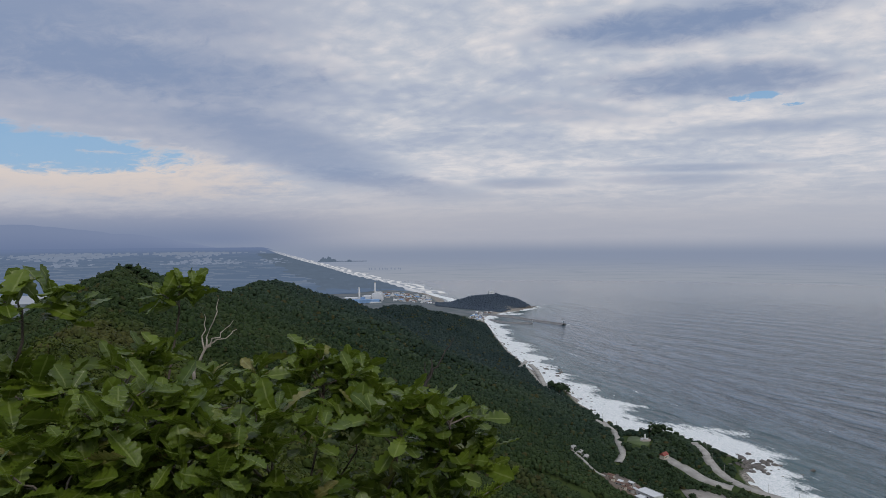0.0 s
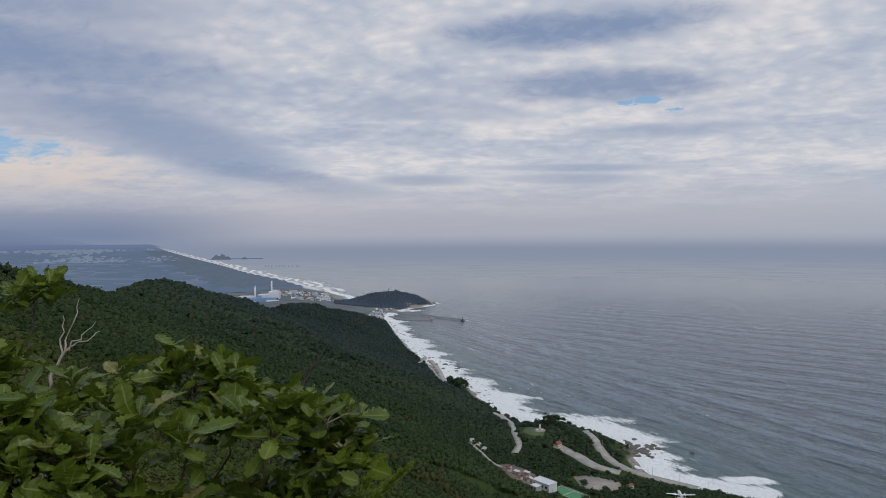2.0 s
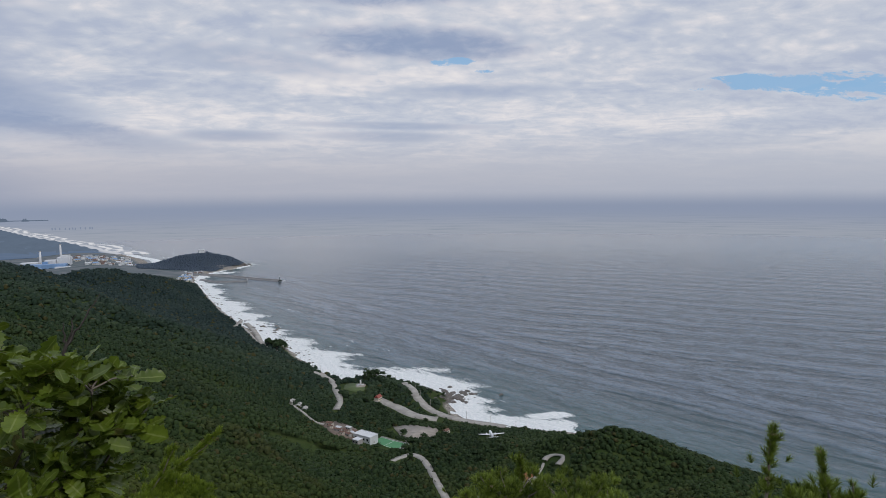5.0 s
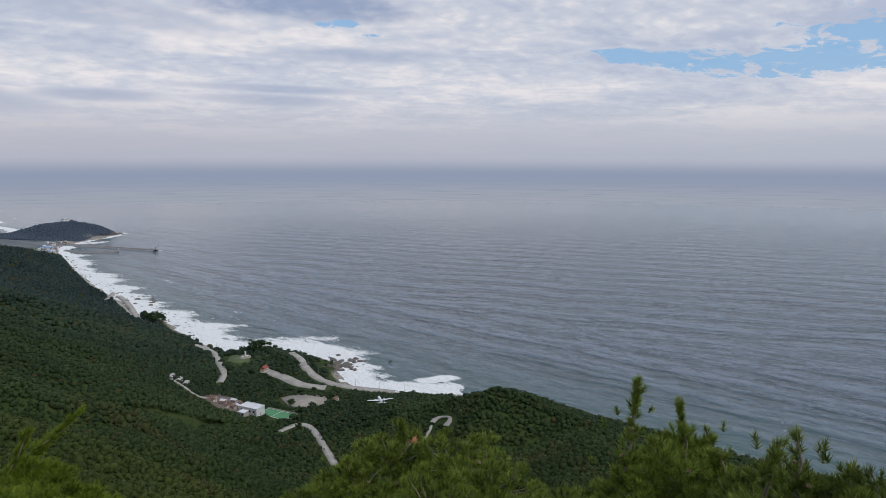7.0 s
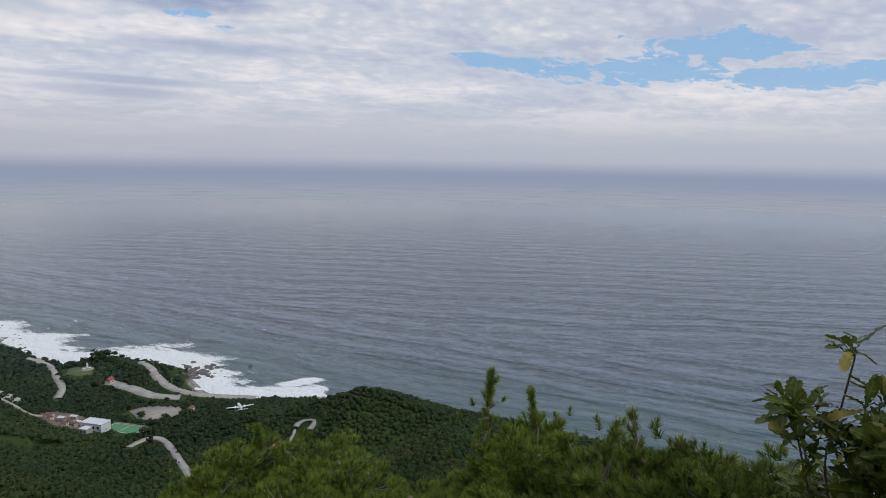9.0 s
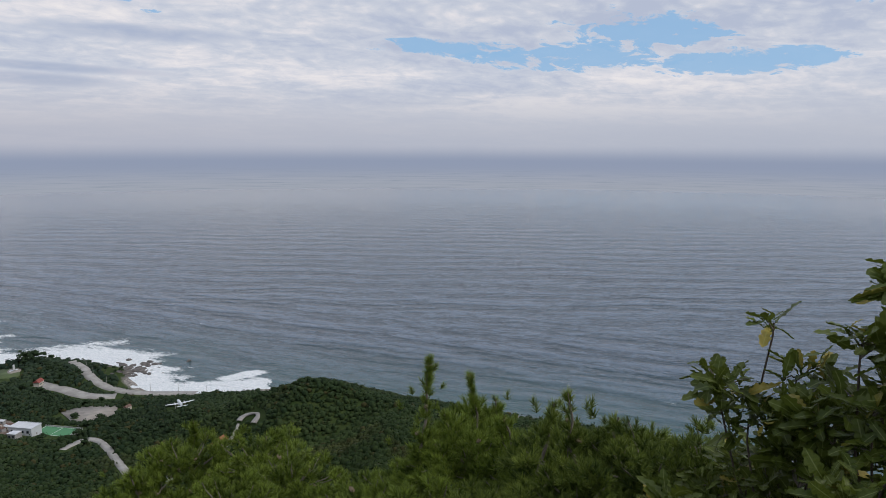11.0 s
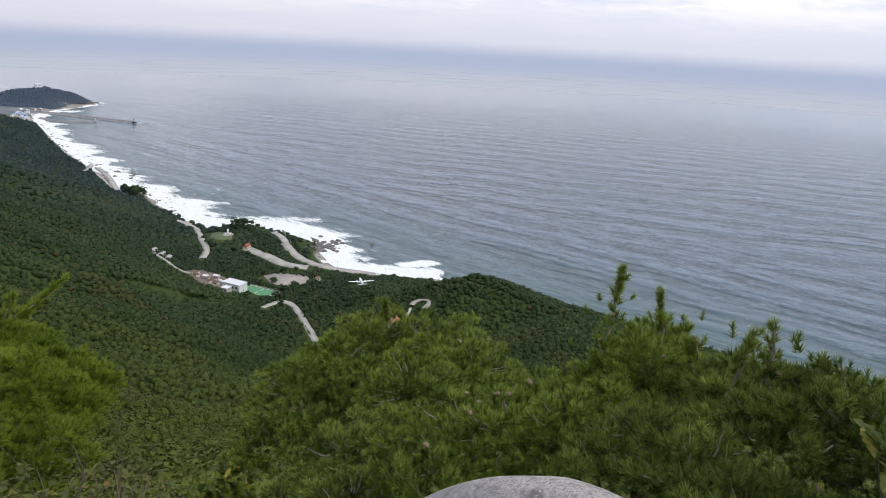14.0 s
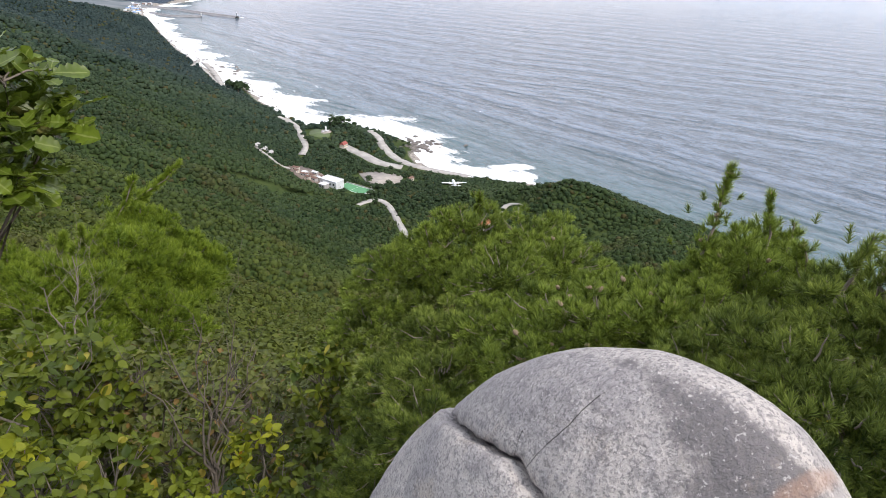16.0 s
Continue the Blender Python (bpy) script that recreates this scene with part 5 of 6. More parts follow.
bare("bare pale dead branch rising from the oak", (-1.061, 2.851, -0.55), [(-0.975, 2.92, -0.25), (-0.915, 2.93, -0.345), (-1.03, 2.90, -0.315), (-0.90, 2.93, -0.385)], 41, 0.007, MAT_PALE_TWIG, level=0, root=(0.03, -0.05, -0.75))
bare("bare dark dead branch with a pale tip", (-0.108, 2.698, -0.665), [(0.043, 2.720, -0.395), (-0.035, 2.700, -0.462), (-0.076, 2.699, -0.489)], 42, 0.009, MAT_BLACK_TWIG, level=0)
bare("bare grey twigs of a withered shrub", (0.52, 3.95, -4.6), [(0.86, 4.45, -2.85), (0.58, 4.45, -2.75), (0.36, 4.45, -2.8), (0.2, 4.3, -3.0), (0.76, 4.2, -3.0), (0.98, 4.4, -3.1)], 43, 0.017, MAT_DARK_TWIG, level=1)
bare("dry stem with grey side twigs", (-0.35, 6.0, -4.6), [(-0.2, 6.1, -2.9), (-0.05, 6.0, -3.2), (-0.45, 6.0, -3.1)], 44, 0.02)


# ---------------------------------------------------------------- the boulder
FINE = [(1.109, 0.958, -1.088), (1.079, 0.969, -1.126), (1.054, 0.977, -1.164), (1.011, 1.006, -1.243), (0.988, 1.017, -1.294)]
FINE_2 = [(1.018, 1.075, -1.236), (0.998, 1.069, -1.274), (0.986, 1.062, -1.298)]


def granite():
    m, n, b, out = material("weathered_granite")
    pos = n.add("ShaderNodeTexCoord").outputs["Object"]
    a, g, s = n.noise(pos, 2.2, 6.0, 0.6), n.noise(pos, 38.0, 6.0, 0.7), n.noise(pos, 130.0, 3.0, 0.6)
    x, y, z = n.split(pos)
    soft = n.noise(n.stretch(pos, (7.0, 3.0, 1.2), 20), 1.0, 6.0, 0.62, 0.7)
    col = n.mix(n.step(a, 0.36, 0.64), (0.43, 0.405, 0.385), (0.63, 0.585, 0.54))
    col = n.mix(n.math("MULTIPLY", n.step(soft, 0.47, 0.60), 0.6), col, (0.31, 0.295, 0.30))
    # a rough dark stain of lichen on the face, bounded by two slanting edges
    d1 = n.math("DIVIDE", n.math("SUBTRACT", n.math("SUBTRACT", 0.035, n.math("MULTIPLY", y, 0.333)), x), 0.03)
    d2 = n.math("DIVIDE", n.math("SUBTRACT", n.math("ADD", 0.22, n.math("MULTIPLY", x, 3.7)), y), 0.12)
    stain = n.math("ADD", n.math("MINIMUM", d1, d2), n.math("MULTIPLY", n.math("SUBTRACT", n.noise(pos, 14.0, 6.0, 0.7), 0.5), 5.0))
    stain = n.math("MULTIPLY", n.step(stain, -0.4, 1.4), n.step(g, 0.24, 0.40))
    col = n.mix(n.math("MULTIPLY", stain, 0.9), col, (0.125, 0.118, 0.12))
    col = n.mix(n.math("MULTIPLY", n.step(n.noise(pos, 5.0, 5.0, 0.6, 0.5), 0.58, 0.70), 0.45), col, (0.54, 0.46, 0.36))
    col = n.mix(n.math("MULTIPLY", n.step(g, 0.50, 0.60), 0.55), col, (0.22, 0.205, 0.205))
    col = n.mix(n.math("MULTIPLY", n.step(s, 0.52, 0.60), 0.62), col, (0.17, 0.16, 0.165))
    col = n.mix(n.math("MULTIPLY", n.step(n.noise(pos, 90.0, 3.0, 0.6), 0.59, 0.68), 0.45), col, (0.74, 0.71, 0.68))
    d = n.math("ADD", n.math("POWER", n.math("DIVIDE", n.math("SUBTRACT", y, -0.258), 0.022), 2.0), n.math("POWER", n.math("DIVIDE", n.math("SUBTRACT", z, 0.028), 0.035), 2.0))
    rust = n.math("MULTIPLY", n.step(n.math("ADD", d, n.math("MULTIPLY", g, 1.6)), 1.9, 0.6), 0.5)
    col = n.mix(rust, col, (0.44, 0.26, 0.17))
    cr = n.add("ShaderNodeAttribute", attribute_name="crack").outputs["Fac"]
    look_in = Vector((0.51, 0.58, -0.63)).normalized()
    u = look_in.cross(Vector((0, 0, 1))).normalized()
    w = look_in.cross(u)

    def along(axis):
        q = n.add("ShaderNodeVectorMath", operation="DOT_PRODUCT")
        n.wire(pos, q.inputs[0])
        q.inputs[1].default_value = axis
        return q.outputs["Value"]

    wob = n.math("MULTIPLY", n.math("SUBTRACT", n.noise(pos, 34.0, 5.0, 0.65), 0.5), 0.034)
    pu, pw = n.math("ADD", along(u), wob), n.math("SUBTRACT", along(w), wob)
    hair = None
    for line in (FINE, FINE_2):
        flat = [(Vector(q) - Vector((1.2, 0.85, -1.1))) for q in line]
        flat = [(q.dot(u), q.dot(w)) for q in flat]
        for (au, aw), (bu, bw) in zip(flat, flat[1:]):
            du, dw = bu - au, bw - aw
            k = du * du + dw * dw
            eu, ew = n.math("SUBTRACT", pu, au), n.math("SUBTRACT", pw, aw)
            t = n.math("DIVIDE", n.math("ADD", n.math("MULTIPLY", eu, du), n.math("MULTIPLY", ew, dw)), k, clamp=True)
            xu, xw = n.math("SUBTRACT", eu, n.math("MULTIPLY", t, du)), n.math("SUBTRACT", ew, n.math("MULTIPLY", t, dw))
            dist = n.math("SQRT", n.math("ADD", n.math("MULTIPLY", xu, xu), n.math("MULTIPLY", xw, xw)))
            hair = dist if hair is None else n.math("MINIMUM", hair, dist)
    hair = n.math("MULTIPLY", n.step(hair, 0.0003, 0.0019, 0.9, 0.0), n.step(n.noise(pos, 9.0, 3.0), 0.30, 0.50, 0.45, 1.0))
    cr = n.math("MAXIMUM", cr, hair)
    col = n.mix(cr, col, (0.05, 0.045, 0.04))
    n.put(b.inputs["Base Color"], col)
    b.inputs["Roughness"].default_value = 0.88
    h = n.math("ADD", n.math("MULTIPLY", g, 1.0), n.math("ADD", n.math("MULTIPLY", s, 0.35), n.math("MULTIPLY", n.noise(pos, 12, 5.0, 0.6), 1.4)))
    n.wire(n.bump(h, 1.0, 0.022), b.inputs["Normal"])
    return m


def rock_dome(c, radii, turn, cracks, keep_side, seed, crisp=5):
    """The upper part of a rounded block: a tall ellipsoid, worn uneven, with grooves along the cracks. Places from the first eye."""
    bm = bmesh.new()
    bmesh.ops.create_icosphere(bm, subdivisions=crisp, radius=1.0)
    v = np.array([q.co[:] for q in bm.verts])
    f = np.array([[q.index for q in t.verts] for t in bm.faces])
    bm.free()
    # crowd the points towards the top, the only part above the brush
    v[:, 2] = np.sign(v[:, 2]) * np.abs(v[:, 2]) ** 0.5
    flat = np.sqrt(np.maximum(0, 1 - v[:, 2] ** 2)); h = np.hypot(v[:, 0], v[:, 1]) + 1e-9
    v[:, 0] *= flat / h; v[:, 1] *= flat / h
    n0 = np.array([noise.fractal(Vector((*(q * (1.3, 2.6, 5.0)), )) + Vector((seed, 0, 0)), 1.0, 2.0, 5) for q in v])
    k, s = math.cos(turn), math.sin(turn)
    # one end is blunter: a broad flat top and a steep shoulder
    v = v.copy()
    v[:, 1] = np.where(v[:, 1] < 0, -0.621 * np.abs(v[:, 1]) ** 0.878, 1.144 * np.abs(v[:, 1]) ** 1.05)
    v[:, 0] = np.where(v[:, 0] < 0, -np.abs(v[:, 0]) ** 0.94, v[:, 0])
    p = v * radii
    p = np.stack([p[:, 0] * k - p[:, 1] * s, p[:, 0] * s + p[:, 1] * k, p[:, 2]], 1) + c
    nrm = (v / radii); nrm = np.stack([nrm[:, 0] * k - nrm[:, 1] * s, nrm[:, 0] * s + nrm[:, 1] * k, nrm[:, 2]], 1)
    p += nrm / np.linalg.norm(nrm, axis=1)[:, None] * (0.014 * n0)[:, None]
    groove = np.zeros(len(p))
    for line, wide, deep in cracks:
        d, _, _ = _seg3(p, np.array(line))
        g = np.exp(-(d / wide) ** 2)
        p -= (p - c) / np.linalg.norm(p - c, axis=1)[:, None] * (g * deep)[:, None]
        groove = np.maximum(groove, g)
    return p, f, groove


def _seg3(p, line):
    best = np.full(len(p), 1e9)
    for a, b in zip(line, line[1:]):
        d = b - a
        s = np.clip(((p - a) @ d) / (d @ d), 0, 1)
        best = np.minimum(best, np.linalg.norm(p - a - s[:, None] * d, axis=1))
    return best, None, None


MAT_ROCK = granite()
boulder = thing("boulder", (1.2, 0.85, EYE - 1.1), "large rounded grey granite boulder with a deep crack", "rock")
B_AT = np.array([1.2, 0.85, -1.1])

def crack_line(y):
    """How high the split runs along the face of the boulder."""
    return np.interp(y, (0.5, 0.9, 0.953, 0.997, 1.061, 1.155, 1.237, 1.336, 1.6), (-1.55, -1.34, -1.320, -1.311, -1.305, -1.346, -1.378, -1.417, -1.54)) + 0.004 * np.sin(y * 55) + 0.003 * np.sin(y * 131)


def split(p, f, keep_low):
    """The part of the rock over or under the split, with its broken edge turned in."""
    q = p.copy()
    q[:, 2] += 0.35 * (p[:, 0] - 1.0) - crack_line(p[:, 1])
    bm = bmesh.new()
    vs = [bm.verts.new(c) for c in q]
    for t in f:
        bm.faces.new([vs[i] for i in t])
    bmesh.ops.bisect_plane(bm, geom=bm.verts[:] + bm.edges[:] + bm.faces[:], dist=1e-5, plane_co=(0, 0, 0), plane_no=(0, 0, 1))
    for t in bm.faces:
        m = t.calc_center_median()
        t.tag = (m.z < 0 and m.x < 1.16) != keep_low
    bmesh.ops.delete(bm, geom=[t for t in bm.faces if t.tag], context="FACES")
    rim = [e for e in bm.edges if e.is_boundary and max(abs(v.co.z) for v in e.verts) < 1e-3 and e.verts[0].co.x < 1.16]
    out = bmesh.ops.extrude_edge_only(bm, edges=rim)["geom"]
    for v in out:
        if isinstance(v, bmesh.types.BMVert):
            v.co.x += 0.10; v.co.z += 0.02 if keep_low is False else -0.02
    bm.normal_update()
    bmesh.ops.triangulate(bm, faces=bm.faces[:])
    bm.verts.index_update()
    v = np.array([c.co[:] for c in bm.verts]); t = np.array([[c.index for c in k.verts] for k in bm.faces])
    edge = np.exp(-(v[:, 2] / 0.008) ** 2) * (v[:, 0] < 1.16)
    bm.free()
    v[:, 2] -= 0.35 * (v[:, 0] - 1.0) - crack_line(v[:, 1])
    return v, t, edge


MIDDLE, RADII = np.array([1.270, 0.796, -4.497]), np.array([0.614, 1.289, 3.503])
bp, bf, bg = rock_dome(MIDDLE, RADII, radians(15.15), [(FINE, 0.008, 0.004), (FINE_2, 0.008, 0.003)], 1, 3.0, 6)
ok = bp[:, 2] > -3.6
bf = bf[ok[bf].all(1)]
bp, bf, ex = compact(bp, bf, crack=np.clip(bg * 1.1 - 0.1, 0, 1))
for low in (False, True):
    v, t, edge = split(bp, bf, low)
    crack = np.zeros(len(v))
    v[:, 0] += edge * 0.006
    if low:
        v += np.array([-0.020, 0.010, -0.006]) + np.array([-0.01, 0.0, 0.0]) * np.clip(-1.38 - v[:, 2:3], 0, 0.4)
        part("split_slab", mesh_of("split_slab", v - B_AT, t, True, crack=crack), MAT_ROCK, boulder, "grey granite slab split off the boulder")
    else:
        # the block is set back a little over the split
        over = np.exp(-np.clip(v[:, 2] + 0.35 * (v[:, 0] - 1.0) - crack_line(v[:, 1]), 0, 1) / 0.07) * (v[:, 0] < 1.16)
        v += over[:, None] * np.array([0.016, -0.008, 0.0])
        part("block", mesh_of("block", v - B_AT, t, True, crack=crack), MAT_ROCK, boulder)


# ---------------------------------------------------------------- roads and yards
def asphalt(name, colour):
    m, n, b, out = material(name)
    pos = n.add("ShaderNodeTexCoord").outputs["Object"]
    a, c = n.noise(pos, 0.09, 5.0), n.noise(pos, 1.7, 4.0)
    col = n.mix(n.step(a, 0.35, 0.65), tuple(v * 0.82 for v in colour), tuple(min(1, v * 1.12) for v in colour))
    n.put(b.inputs["Base Color"], n.mix(n.math("MULTIPLY", n.step(c, 0.55, 0.7), 0.3), col, tuple(v * 0.6 for v in colour)))
    b.inputs["Roughness"].default_value = 0.9
    return m


MAT_CONCRETE = asphalt("pale_concrete_road", (0.33, 0.315, 0.29))
MAT_PAVING = asphalt("pale_paved_yard", (0.29, 0.265, 0.235))
MAT_EARTH = asphalt("bare_reddish_earth", (0.17, 0.135, 0.11))
MAT_LAWN = asphalt("mown_lawn", (0.085, 0.12, 0.045))
MAT_WHITE = plain("white_painted_wall", (0.62, 0.64, 0.66), 0.6, 0, 0.08, 0.3)
MAT_GREY = plain("grey_concrete_wall", (0.34, 0.33, 0.32), 0.85, 0, 0.15, 0.4)
MAT_MOLE = plain("weathered_concrete", (0.20, 0.20, 0.205), 0.85, 0, 0.3, 0.1)
MAT_CREAM = plain("cream_rendered_wall", (0.55, 0.50, 0.42), 0.8, 0, 0.12, 0.4)
MAT_WINDOW = plain("dark_window_glass", (0.03, 0.04, 0.05), 0.15, 0, 0.2, 0.5)
MAT_RED = plain("red_tiled_roof", (0.25, 0.065, 0.05), 0.75, 0, 0.25, 0.6)
MAT_RUST = plain("rusty_sheet_roof", (0.145, 0.085, 0.065), 0.75, 0, 0.4, 0.5)
MAT_BLUE = plain("blue_sheet_cladding", (0.17, 0.29, 0.48), 0.5, 0, 0.15, 0.1)
MAT_PALE = plain("pale_sheet_roof", (0.58, 0.60, 0.62), 0.5, 0, 0.12, 0.2)
MAT_ORANGE = plain("orange_tiled_roof", (0.30, 0.115, 0.055), 0.75, 0, 0.25, 0.5)
MAT_COURT = plain("green_court_surface", (0.065, 0.215, 0.095), 0.75, 0, 0.12, 0.12)
MAT_LINE = plain("white_line_paint", (0.75, 0.75, 0.73), 0.7, 0, 0.1, 1.0)
MAT_POLE = plain("grey_concrete_pole", (0.30, 0.29, 0.27), 0.8, 0, 0.2, 1.0)
MAT_SHORE_ROCK = plain("wet_shore_rock", (0.125, 0.113, 0.102), 0.7, 0, 0.45, 0.5, 0.15)


def ground_z(x, y):
    return height(np.asarray(x, float), np.asarray(y, float))


def smooth_line(points, step=4.0):
    """Points along a rounded line."""
    p = np.array(points, float)
    for _ in range(2):
        q = [p[0]]
        for a, b in zip(p, p[1:]):
            q += [a * 0.75 + b * 0.25, a * 0.25 + b * 0.75]
        p = np.array(q + [p[-1]])
    d = np.concatenate([[0], np.cumsum(np.linalg.norm(np.diff(p, axis=0), axis=1))])
    s = np.linspace(0, d[-1], max(3, int(d[-1] / step)))
    return np.stack([np.interp(s, d, p[:, 0]), np.interp(s, d, p[:, 1])], 1)


def road(name, line, half, mat, label, lift=0.5, thick=1.2):
    """A paved band with thickness, laid on the slope and level across."""
    c = smooth_line(line)
    t = np.gradient(c, axis=0); t /= np.linalg.norm(t, axis=1)[:, None]
    s = np.stack([-t[:, 1], t[:, 0]], 1)
    z = np.maximum(np.maximum(ground_z(*(c + s * half).T), ground_z(*(c - s * half).T)), ground_z(*c.T)) + lift
    z = np.maximum(z, 2.4)
    z = np.convolve(np.pad(z, 3, mode="edge"), np.ones(7) / 7, "valid")
    n = len(c)
    rows = [np.column_stack([c + s * k, z + dz]) for k, dz in ((half, -thick), (half, 0), (-half, 0), (-half, -thick))]
    v = np.concatenate(rows)
    tris = []
    for r in range(3):
        for i in range(n - 1):
            a, b2 = r * n + i, (r + 1) * n + i
            tris += [(a, b2, b2 + 1), (a, b2 + 1, a + 1)]
    ob = part(name, mesh_of(name, v, tris), mat)
    return tagged(ob, label, "road", kind="structure")


for name, (line, half) in ROADS.items():
    road("road", line, half, MAT_CONCRETE, "pale concrete road winding along the wooded shore")


def yard(name, outline, mat, label, lift=0.6, category="yard", thick=1.2):
    """A level paved area with a given outline."""
    p = np.array(outline, float)
    c = p.mean(0)
    fine = smooth_line(np.vstack([p, p[:1]]), 3.0)[:-1]
    zs = ground_z(*fine.T)
    z = float(zs.mean()) + lift
    n = len(fine)
    tilt = np.linalg.lstsq(np.column_stack([fine - c, np.ones(n)]), zs, rcond=None)[0]
    slope = (fine - c) @ tilt[:2]
    z += 0.5 * float(np.max(zs - slope - tilt[2]))
    top = slope + z - float(np.mean(slope))
    v = np.vstack([np.column_stack([fine, top]), np.column_stack([fine, top - thick]), [[*c, top.mean()]]])
    tris = []
    for i in range(n):
        j = (i + 1) % n
        tris += [(i, j, 2 * n), (i + n, j + n, j), (i + n, j, i)]
    tagged(part(name, mesh_of(name, v, tris), mat), label, category, kind="structure")
    level = z - float(np.mean(slope))
    return lambda x, y: float((np.array([x, y]) - c) @ tilt[:2] + level)


car_park = yard("pavement", [(262, 700), (262, 701), (268, 764), (269, 765), (300, 768), (301, 768), (324, 752), (324, 750), (306, 714), (285, 706)], MAT_PAVING, "pale paved car park between the trees")
earth_yard = yard("bare_earth", [(180, 768), (198, 772), (216, 766), (219, 745), (217, 716), (204, 706), (188, 705), (180, 716), (176, 740), (175, 756)], MAT_EARTH, "bare reddish earth yard with huts")
yard("lawn", [(258, 950), (272, 990), (296, 992), (290, 940), (272, 918)], MAT_LAWN, "mown park lawn above the shore")
yard("pavement", [(278, 952), (284, 978), (300, 982), (296, 956)], MAT_PAVING, "pale paved memorial terrace", 1.3)


def house(name, x, y, turn, size, walls, roof, label, gable=0.35, windows=3, group="", z=None, category="house", foot=3.0):
    """A house: walls on a footing, a gabled or flat roof, windows on both long sides, a door."""
    sx, sy, sz = size
    z = float(ground_z(x, y)) + 0.3 if z is None else z
    top = thing(name, (x, y, z), label, category, group, turn=turn)
    bm = bmesh.new(); box(bm, 0, 0, -foot, sx, sy, sz + foot); part("wall", bm, walls, top)
    bm = bmesh.new()
    if gable:
        over, h = 0.06, sy * gable
        pts = [bm.verts.new(p) for p in [(-sx * (0.5 + over), -sy * (0.5 + over), sz), (sx * (0.5 + over), -sy * (0.5 + over), sz), (sx * (0.5 + over), sy * (0.5 + over), sz), (-sx * (0.5 + over), sy * (0.5 + over), sz), (-sx * 0.5, 0, sz + h), (sx * 0.5, 0, sz + h)]]
        for q in ((0, 1, 5, 4), (2, 3, 4, 5), (3, 0, 4), (1, 2, 5), (0, 3, 2, 1)):
            bm.faces.new([pts[i] for i in q])
    else:
        box(bm, 0, 0, sz + 0.003, sx * 1.03, sy * 1.05, 0.35)
        box(bm, 0, sy * 0.5, sz + 0.36, sx * 1.03, 0.3, 0.5)
    part("roof", bm, roof, top)
    for side in (-1, 1):
        for i in range(windows):
            bm = bmesh.new()
            box(bm, (i + 0.5) / windows * sx * 0.9 - sx * 0.45, side * (sy / 2), sz * 0.38, sx / windows * 0.42, 0.12, sz * 0.32)
            part("window", bm, MAT_WINDOW, top)
    bm = bmesh.new(); box(bm, sx / 2, 0, 0, 0.12, 1.4, 2.1); part("door", bm, MAT_GREY, top)
    return top


AX = math.degrees(math.atan2(-0.86, 0.5))  # the court's long side
house("sports_hall", 216, 706, AX, (25, 13, 8), MAT_WHITE, MAT_PALE, "white flat-roofed sports hall beside the green court", 0, 4, category="building")
house("annexe", 203, 694, AX, (9, 8, 5), MAT_GREY, MAT_PALE, "low grey annexe with a pale roof", 0, 2, category="building")


def court():
    z = float(ground_z(238, 694)) + 1.2
    top = thing("sports_court", (239, 693, z), "green sports court with white lines and a low wall", "court", turn=AX)
    bm = bmesh.new(); box(bm, 0, 0, -4, 40, 19, 4); part("surface", bm, MAT_COURT, top)
    for x, y, sx, sy in ((0, 9.0, 39, 0.35), (0, -9.0, 39, 0.35), (19.3, 0, 0.35, 18), (-19.3, 0, 0.35, 18), (0, 0, 0.35, 18)):
        bm = bmesh.new(); box(bm, x, y, 0.004, sx, sy, 0.03); part("line", bm, MAT_LINE, top)
    for x, y, sx, sy in ((0, 9.8, 41, 0.5), (20.3, 0, 0.5, 20)):
        bm = bmesh.new(); box(bm, x, y, -2, sx, sy, 3.2); part("wall", bm, MAT_WHITE if sx < 1 else MAT_GREY, top)


court()
HUTS = np.random.RandomState(4)
for i, (x, y) in enumerate([(186, 748), (194, 738), (200, 730), (190, 728), (206, 722), (198, 716), (184, 738), (207, 742), (192, 718), (211, 730)]):
    house("hut", x, y, HUTS.uniform(-20, 20) + AX, (HUTS.uniform(5, 9), HUTS.uniform(3.5, 5), HUTS.uniform(2.2, 3.2)), (MAT_CREAM, MAT_GREY)[i % 2], (MAT_RUST, MAT_PALE, MAT_RUST)[i % 3],
          ("small hut with a rusty brown roof", "small hut with a pale sheet roof", "small hut with a rusty brown roof")[i % 3], 0.3, 2, "huts in the earth yard", category="hut", z=earth_yard(x, y) + 0.05)
for x, y in ((154, 806), (161, 800), (166, 790)):
    house("shed", x, y, 60, (10, 6, 3), MAT_GREY, MAT_GREY, "long grey shed on the hillside", 0.25, 3, "sheds on the hillside", category="shed")
house("park_house", 287, 876, 40, (10, 7, 5), MAT_CREAM, MAT_RED, "small house with a bright red tiled roof", 0.5, 3)
house("hill_house", 306, 512, 25, (13, 8, 4.5), MAT_CREAM, MAT_ORANGE, "hillside house with an orange tiled roof", 0.45, 3)
house("lodge", 250, 497, 70, (9, 6, 4), MAT_WHITE, MAT_PALE, "small white lodge beside the forest road", 0.3, 2)
house("gate_house", 322, 722, 20, (7, 5, 4), MAT_CREAM, MAT_RUST, "stone gate house at the car park", 0.4, 1)


